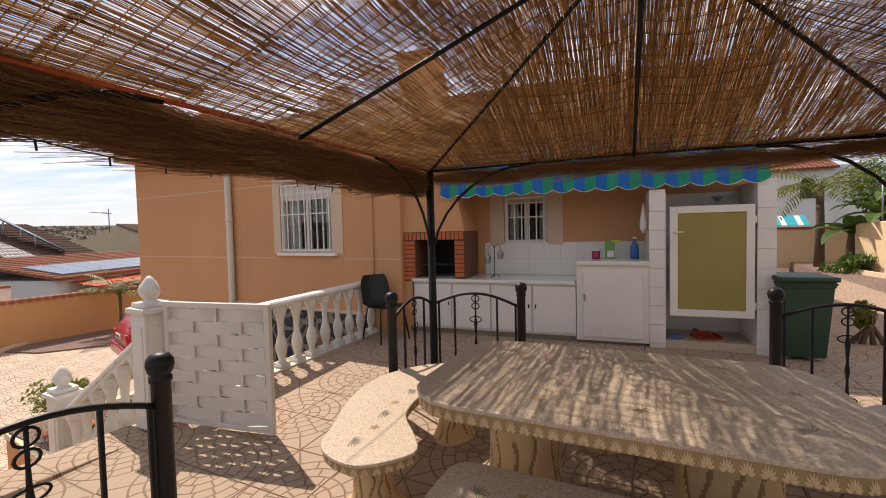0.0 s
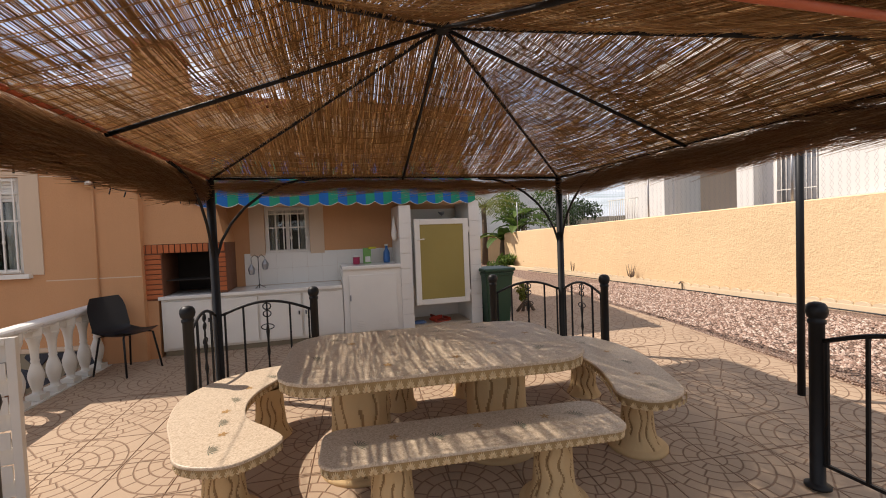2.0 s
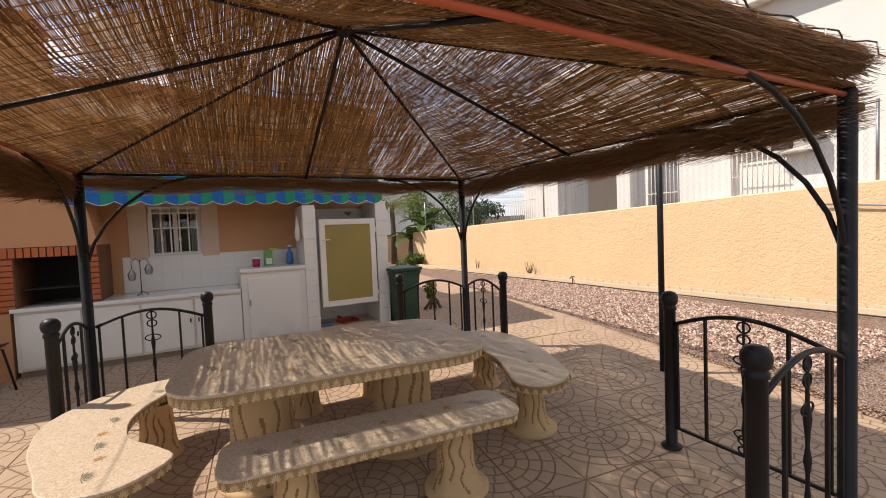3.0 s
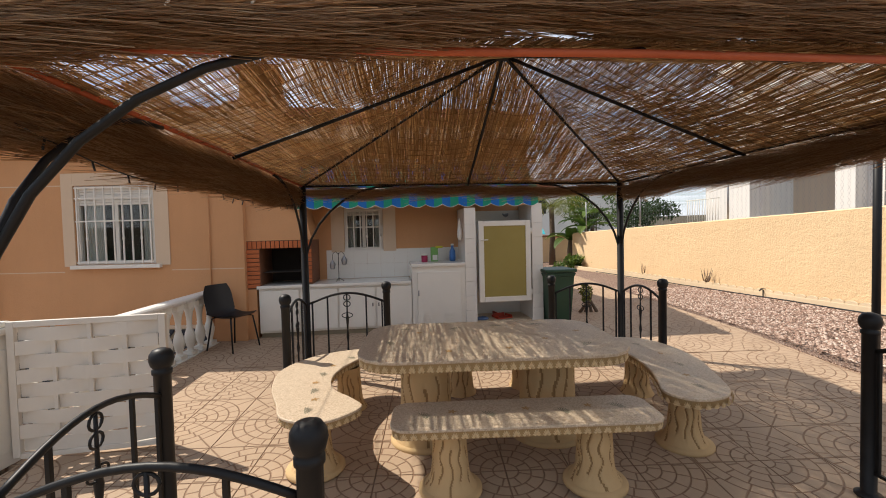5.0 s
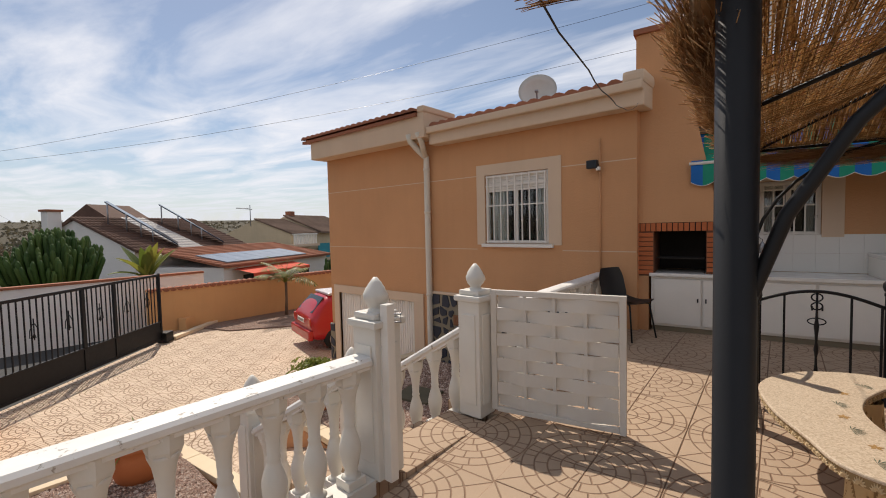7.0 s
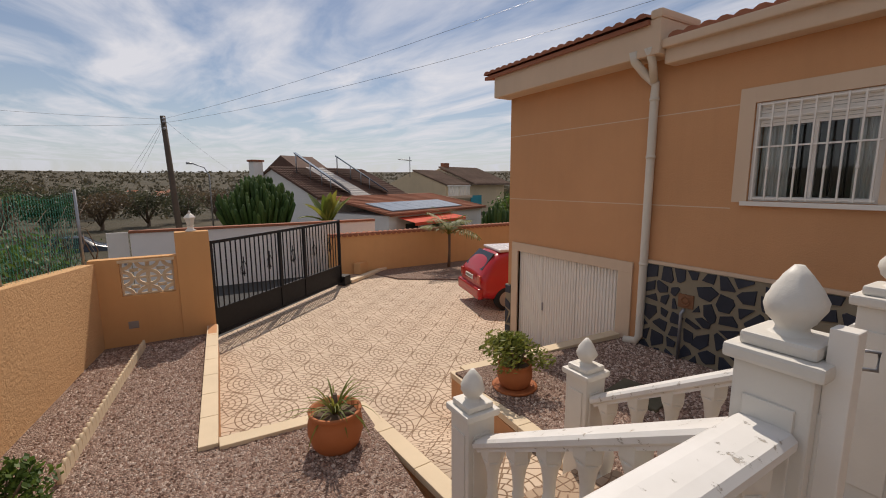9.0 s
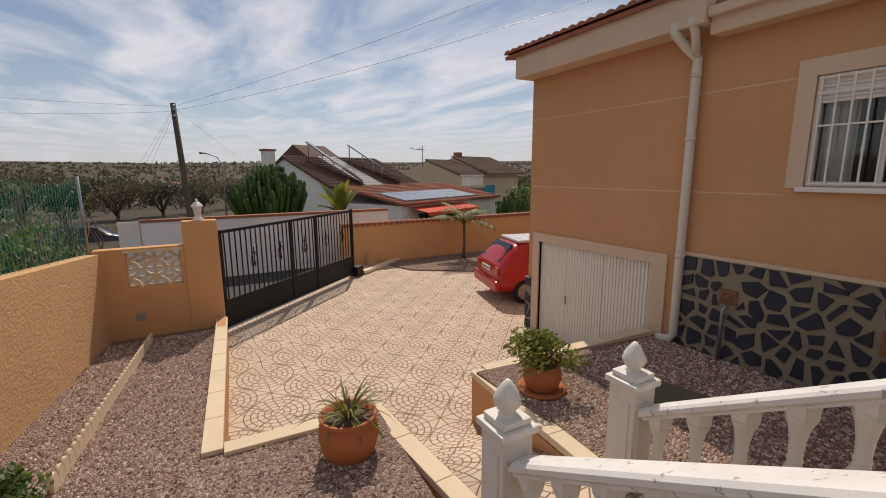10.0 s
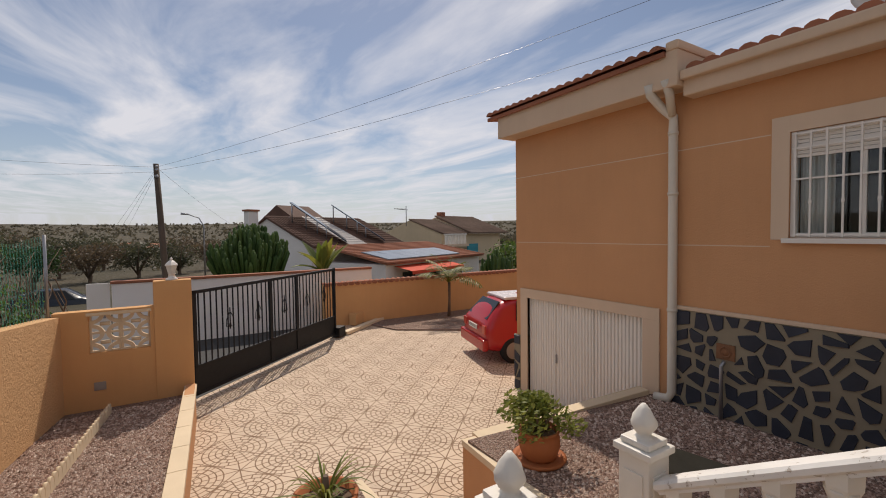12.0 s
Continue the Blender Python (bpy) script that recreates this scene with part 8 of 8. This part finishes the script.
# tree-like cactus: ribbed arms on a short trunk
cact = thing("candelabra_cactus", at(-23, 1.9, -1.8), "large green candelabra cactus with many upright arms", "cactus")
rc = random.Random(17)
bm = bmesh.new()
add_tube(bm, [(0, 0, 0), (0, 0.05, 0.8), (0, 0, 1.3)], [0.25, 0.2, 0.2], 10)
part("trunk", bm, M_BARK, cact)
bm = bmesh.new()
for i in range(330):
    a, e = rc.uniform(0, 6.28), rc.uniform(0.38, 1.5)
    rr = 1.95 * rc.uniform(0.5, 1.0)
    tip = Vector((rr * math.cos(a) * math.cos(e), rr * math.sin(a) * math.cos(e) * 1.05, 1.45 + 2.1 * math.sin(e) * rc.uniform(0.75, 1.05)))
    mid = Vector((tip.x * 0.82, tip.y * 0.82, 1.2 + (tip.z - 1.2) * 0.30))
    pts = [Vector((0, 0, 1.1)), mid, tip - Vector((0, 0, 0.12)), tip]
    rad = [0.05, 0.08, 0.078, 0.025]
    add_tube(bm, pts, rad, 6)
tagged(part("crown", bm, M_CACTUS, cact), kind="stuff")
c2 = thing("candelabra_cactus", at(-21.5, 13.75, -1.8), "green candelabra cactus beside the neighbour's terrace", "cactus")
bm = bmesh.new()
for i in range(70):
    a, rr = rc.uniform(0, 6.28), rc.uniform(0.1, 1.15)
    x, y = rr * math.cos(a), rr * math.sin(a)
    h = rc.uniform(1.3, 2.3) * (1 - 0.3 * rr)
    add_tube(bm, [(x * 0.5, y * 0.5, 0), (x, y, h * 0.5), (x, y, h), (x, y, h + 0.08)], [0.07, 0.08, 0.075, 0.02], 6)
tagged(part("crown", bm, M_CACTUS, c2), kind="stuff")
cyc = thing("cycad_palm", at(-19.9, 4.0, -1.8), "palm with broad yellow-green fronds behind the wall", "palm")
bm = bmesh.new()
add_tube(bm, [(0, 0, 0), (0, 0, 1.7)], [0.16, 0.13], 8)
part("trunk", bm, M_BARK, cyc)
bm = bmesh.new()
for i in range(15):
    a = i * 2.4
    blade(bm, (0, 0, 1.6), (math.cos(a), math.sin(a), rc.uniform(0.9, 3.6)), rc.uniform(1.2, 1.7), 0.19, rc.uniform(0.4, 1.1), 8, 0.3)
tagged(part("leaves", bm, M_LEAFYEL, cyc), kind="stuff")

# utility pole and wires
up_ = thing("utility_pole", at(-20, -1.17, -1.8), "dark leaning wooden utility pole", "pole")
bm = bmesh.new()
add_tube(bm, [(0, 0.25, 0), (0, 0.12, 2.5), (0, 0.0, 5.4)], [0.11, 0.10, 0.08], 10)
part("shaft", bm, M_WOODPOLE, up_)
for z in (5.0, 5.2, 5.3):
    bm = bmesh.new()
    add_lathe(bm, [(0.03, -0.05), (0.05, 0), (0.03, 0.05)], 8, Matrix.Translation((0.1, 0.02, z)))
    part("insulator", bm, M_GREY, up_)
TOP = Vector((-20, -1.17, 3.5))
wires = thing("overhead_wires", at(0, 0), "thin dark overhead wires", "wires")


def wire(a, b, sag, r=0.0035):
    bm = bmesh.new()
    a, b = Vector(a), Vector(b)
    add_tube(bm, [a.lerp(b, i / 24) - Vector((0, 0, sag * 4 * (i / 24) * (1 - i / 24))) for i in range(25)], r, 5)
    part("wire", bm, M_BLACKPL, wires)


for off, end, sag in ((0.0, (-2.0, 9.5, 6.2), 0.35), (-0.12, (-1.0, 9.5, 5.3), 0.45), (0.0, (-26, -16, 5.0), 0.3), (-0.15, (-24, -16, 4.2), 0.5), (0, (-60, 9.5, 1.2), 1.0), (-0.05, (-38, -6.5, -1.5), 0.2), (-0.1, (-39, -6.0, -1.5), 0.2), (-0.2, (-40, -5.5, -1.5), 0.2)):
    wire(TOP + Vector((0, 0, off)), end, sag)
sl = thing("street_lamp", at(-42, 1.0, -2.5), "slim grey street lamp with a curved arm", "street lamp")
bm = bmesh.new()
add_tube(bm, [(0, 0, 0), (0, 0, 4.6), (0, -0.3, 5.2), (0, -1.1, 5.5)], [0.07, 0.05, 0.04, 0.04], 8)
part("mast", bm, M_GREY, sl)
bm = bmesh.new()
add_tube(bm, [(0, -1.0, 5.48), (0, -1.5, 5.52)], [0.06, 0.1], 6)
part("head", bm, M_GREY, sl)


# trees across the street and far woods
def tree(x, y, z, h, rad, seed, mat, n, label):
    r = random.Random(seed)
    t = thing("tree", at(x, y, z), label, "tree", "trees across the street")
    bm = bmesh.new()
    add_tube(bm, [(0, 0, 0), (r.uniform(-0.15, 0.15), 0.1, h * 0.25), (r.uniform(-0.2, 0.2), 0, h * 0.5)], [0.16, 0.12, 0.07], 7)
    for k in range(7):
        a = k * 0.9 + r.uniform(-0.3, 0.3)
        add_tube(bm, [(0, 0, h * 0.22), (rad * 0.35 * math.cos(a), rad * 0.35 * math.sin(a), h * 0.5), (rad * 0.8 * math.cos(a), rad * 0.8 * math.sin(a), h * r.uniform(0.6, 0.9))], [0.07, 0.05, 0.015], 5)
    part("trunk", bm, M_BARK, t)
    tagged(part("crown", leaf_cloud(n, (rad * r.uniform(1.0, 1.4), rad * r.uniform(1.0, 1.4), h * 0.34), 0.12, seed, 17), mat, t, m=Matrix.Translation((0, 0, h * 0.60))), kind="stuff")


M_OLIVE = leafmat("olive_leaves", (0.045, 0.052, 0.026), (0.12, 0.115, 0.06))
M_SCRUB = leafmat("dry_scrub_leaves", (0.07, 0.062, 0.036), (0.16, 0.13, 0.08))
for i, (x, y, h, rad, mt) in enumerate(((-46, -3.6, 4.0, 1.9, M_OLIVE), (-48, -0.8, 3.8, 1.7, M_OLIVE), (-44, -6.4, 4.2, 1.8, M_LEAFDRY), (-50, -9.2, 4.4, 2.0, M_OLIVE), (-52, 1.8, 3.8, 1.9, M_LEAFDRY), (-40, -8.6, 3.6, 1.3, M_LEAFDARK), (-58, 4.2, 4.0, 2.2, M_OLIVE), (-47, -12.5, 4.6, 2.2, M_OLIVE), (-36, -11.5, 3.8, 1.6, M_LEAFDARK), (-62, -1.0, 4.5, 2.4, M_LEAFDRY), (-60, -7.5, 4.5, 2.4, M_OLIVE), (-56, -15, 5, 2.5, M_LEAFDRY), (-26, 18.4, 3.6, 1.5, M_LEAF))):
    tree(x, y, -2.6 if x < -25 else -1.8, h, rad, 100 + i, mt, 1600, "grey-green olive tree with an open crown" if mt is M_OLIVE else "sparse dry tree with bare branches" if mt is M_LEAFDRY else "dense dark green tree")
dp = thing("date_palm", at(-44, -11.8, -2.6), "tall date palm with a round crown", "palm")
bm = bmesh.new()
add_tube(bm, [(0, 0, 0), (0.05, 0, 1.8), (0, 0, 3.2)], [0.22, 0.18, 0.2], 8)
part("trunk", bm, M_BARK, dp)
bm = bmesh.new()
for i in range(22):
    a = i * 2.4
    frond(bm, (0, 0, 3.2), (math.cos(a), math.sin(a), rc.uniform(0.1, 1.4)), rc.uniform(1.3, 1.8), rc.uniform(0.9, 1.8), 0.4, rc, 9)
tagged(part("fronds", bm, M_LEAF, dp), kind="stuff")
for x, y, w in ((-33, -9.5, 3.0), (-36, -5.2, 2.4), (-38, -1.5, 3.0), (-30, 0.0, 2.0)):
    hg = thing("hedge", at(x, y, -2.3), "clipped green hedge along the plots", "hedge", "hedges across the street")
    tagged(part("leaves", leaf_cloud(1100, (0.6, w * 0.6, 0.5), 0.09, int(-x * 3), 12), M_LEAF, hg), kind="stuff")
    bm = bmesh.new()
    for k in range(6):
        add_tube(bm, [(0, -w / 2 + k * w / 5, -0.4), (0.1, -w / 2 + k * w / 5, 0.2)], [0.04, 0.02], 5)
    part("stems", bm, M_BARK, hg)
# the far plain's scrub, too many to count
fr = random.Random(55)
bm = bmesh.new()
for i in range(5600):
    a = fr.uniform(radians(115), radians(235))
    close = i < 900
    dist = fr.uniform(48, 135) if close else 100 + 1900 * fr.random() ** 1.5
    x, y = -8 + dist * math.cos(a), 4 + dist * math.sin(a)
    base = land_z(x, y)
    if x > -120:
        base = -1.8 + (x + 19.5) * 0.008
    if close and -54 < x and 0 < y < 36:
        continue
    s = fr.uniform(0.4, 0.95) if close else fr.uniform(0.8, 1.9) * (1 + dist / 900)
    for k in range(34 if close else 7):
        v = Vector((fr.gauss(0, 1), fr.gauss(0, 1), fr.gauss(0, 1))).normalized() * s * fr.random() ** 0.4
        c = Vector((x + v.x * 1.3, y + v.y * 1.3, base + s * 0.75 + v.z * 0.8))
        wide = s * (0.24 if close else 0.8)
        n1 = Vector((fr.gauss(0, 1), fr.gauss(0, 1), fr.gauss(0, 1))).normalized() * wide
        n2 = Vector((fr.gauss(0, 1), fr.gauss(0, 1), fr.gauss(0, 1))).normalized() * wide
        q = [bm.verts.new(c + p) for p in (-n1, n2 * 0.7, n1, -n2 * 0.7)]
        bm.faces.new(q)
tagged(part("far_scrub", bm, M_SCRUB), "grey-green scrub and trees out to the hills", "woodland", kind="stuff")
for i in range(26):
    a = fr.uniform(radians(150), radians(205))
    dist = fr.uniform(160, 420)
    x, y = -8 + dist * math.cos(a), 4 + dist * math.sin(a)
    s = fr.uniform(2.5, 5)
    hs = thing("far_house", at(x, y, -7.6, fr.uniform(0, 3)), "small pale house far out on the plain", "house", "far houses on the plain")
    box_part("wall", (-s, -s * 0.7, 0), (s, s * 0.7, 3.4), M_HOUSEWHITE, hs, 0)
    bm = bmesh.new()
    add_prism(bm, [(-s * 0.75, 3.4), (s * 0.75, 3.4), (0, 4.6)], -s - 0.2, s + 0.2, Matrix(((0, 0, 1, 0), (1, 0, 0, 0), (0, 1, 0, 0), (0, 0, 0, 1))))
    part("roof", bm, M_ROOFTILE, hs)


# ---- paving squares, each its own piece ----
def paving_square(name, size, thick, material):
    bm = bmesh.new()
    h, e = size / 2 - 0.0007, 0.0015
    rings = [[bm.verts.new((sx * w, sy * w, z)) for sx, sy in ((-1, -1), (1, -1), (1, 1), (-1, 1))] for w, z in ((h, -thick), (h, -e), (h - e, 0))]
    for a, b in zip(rings, rings[1:]):
        for i in range(4):
            bm.faces.new((a[i], a[(i + 1) % 4], b[(i + 1) % 4], b[i]))
    bm.faces.new(rings[-1])
    return mesh_of(name, bm, material)


SQ = 0.41
tile = paving_square("paving_tile", SQ, 0.014, M_PAVE)
turn = Matrix.Rotation(PAVE_TURN, 4, "Z")
terrace = bpy.data.objects["terrace_floor"]
count = 0
for j in range(-5, 14):
    for i in range(-10, 11):
        c = turn @ Vector(((i + 0.5) * SQ - PAVE_SHIFT[0], (j + 0.5) * SQ - PAVE_SHIFT[1], 0))
        if not (-3.13 < c.x < 3.26 and -1.1 < c.y < 5.2) or count >= 300:
            continue
        slope = math.atan((floor_z(c.y + 0.2) - floor_z(c.y - 0.2)) / 0.4)
        piece("paving_tile", tile, terrace, Matrix.Translation((c.x, c.y, floor_z(c.y))) @ Matrix.Rotation(slope, 4, "X") @ turn)
        count += 1
drive = bpy.data.objects["driveway"]
tile = paving_square("paving_tile", SQ, 0.004, M_DRIVE)
back_turn = Matrix.Rotation(-DRIVE_TURN, 4, "Z")
for i in range(-40, 0):
    for j in range(-34, 6):
        c = back_turn @ Vector(((i + 0.5) * SQ - DRIVE_SHIFT[0], (j + 0.5) * SQ - DRIVE_SHIFT[1], 0))
        if not (-15.0 < c.x < -7.6 and -0.2 < c.y < 4.4) or (c.x > -8.2 and 0.4 < c.y) or c.y - 3.1 > -1.1 * (c.x + 15.5):
            continue
        if c.x < -12.0 and c.y < -0.44 - 1.103 * (c.x + 12.35) + 0.35:
            continue
        piece("paving_tile", tile, drive, Matrix.Translation((c.x, c.y, -1.636)) @ back_turn)
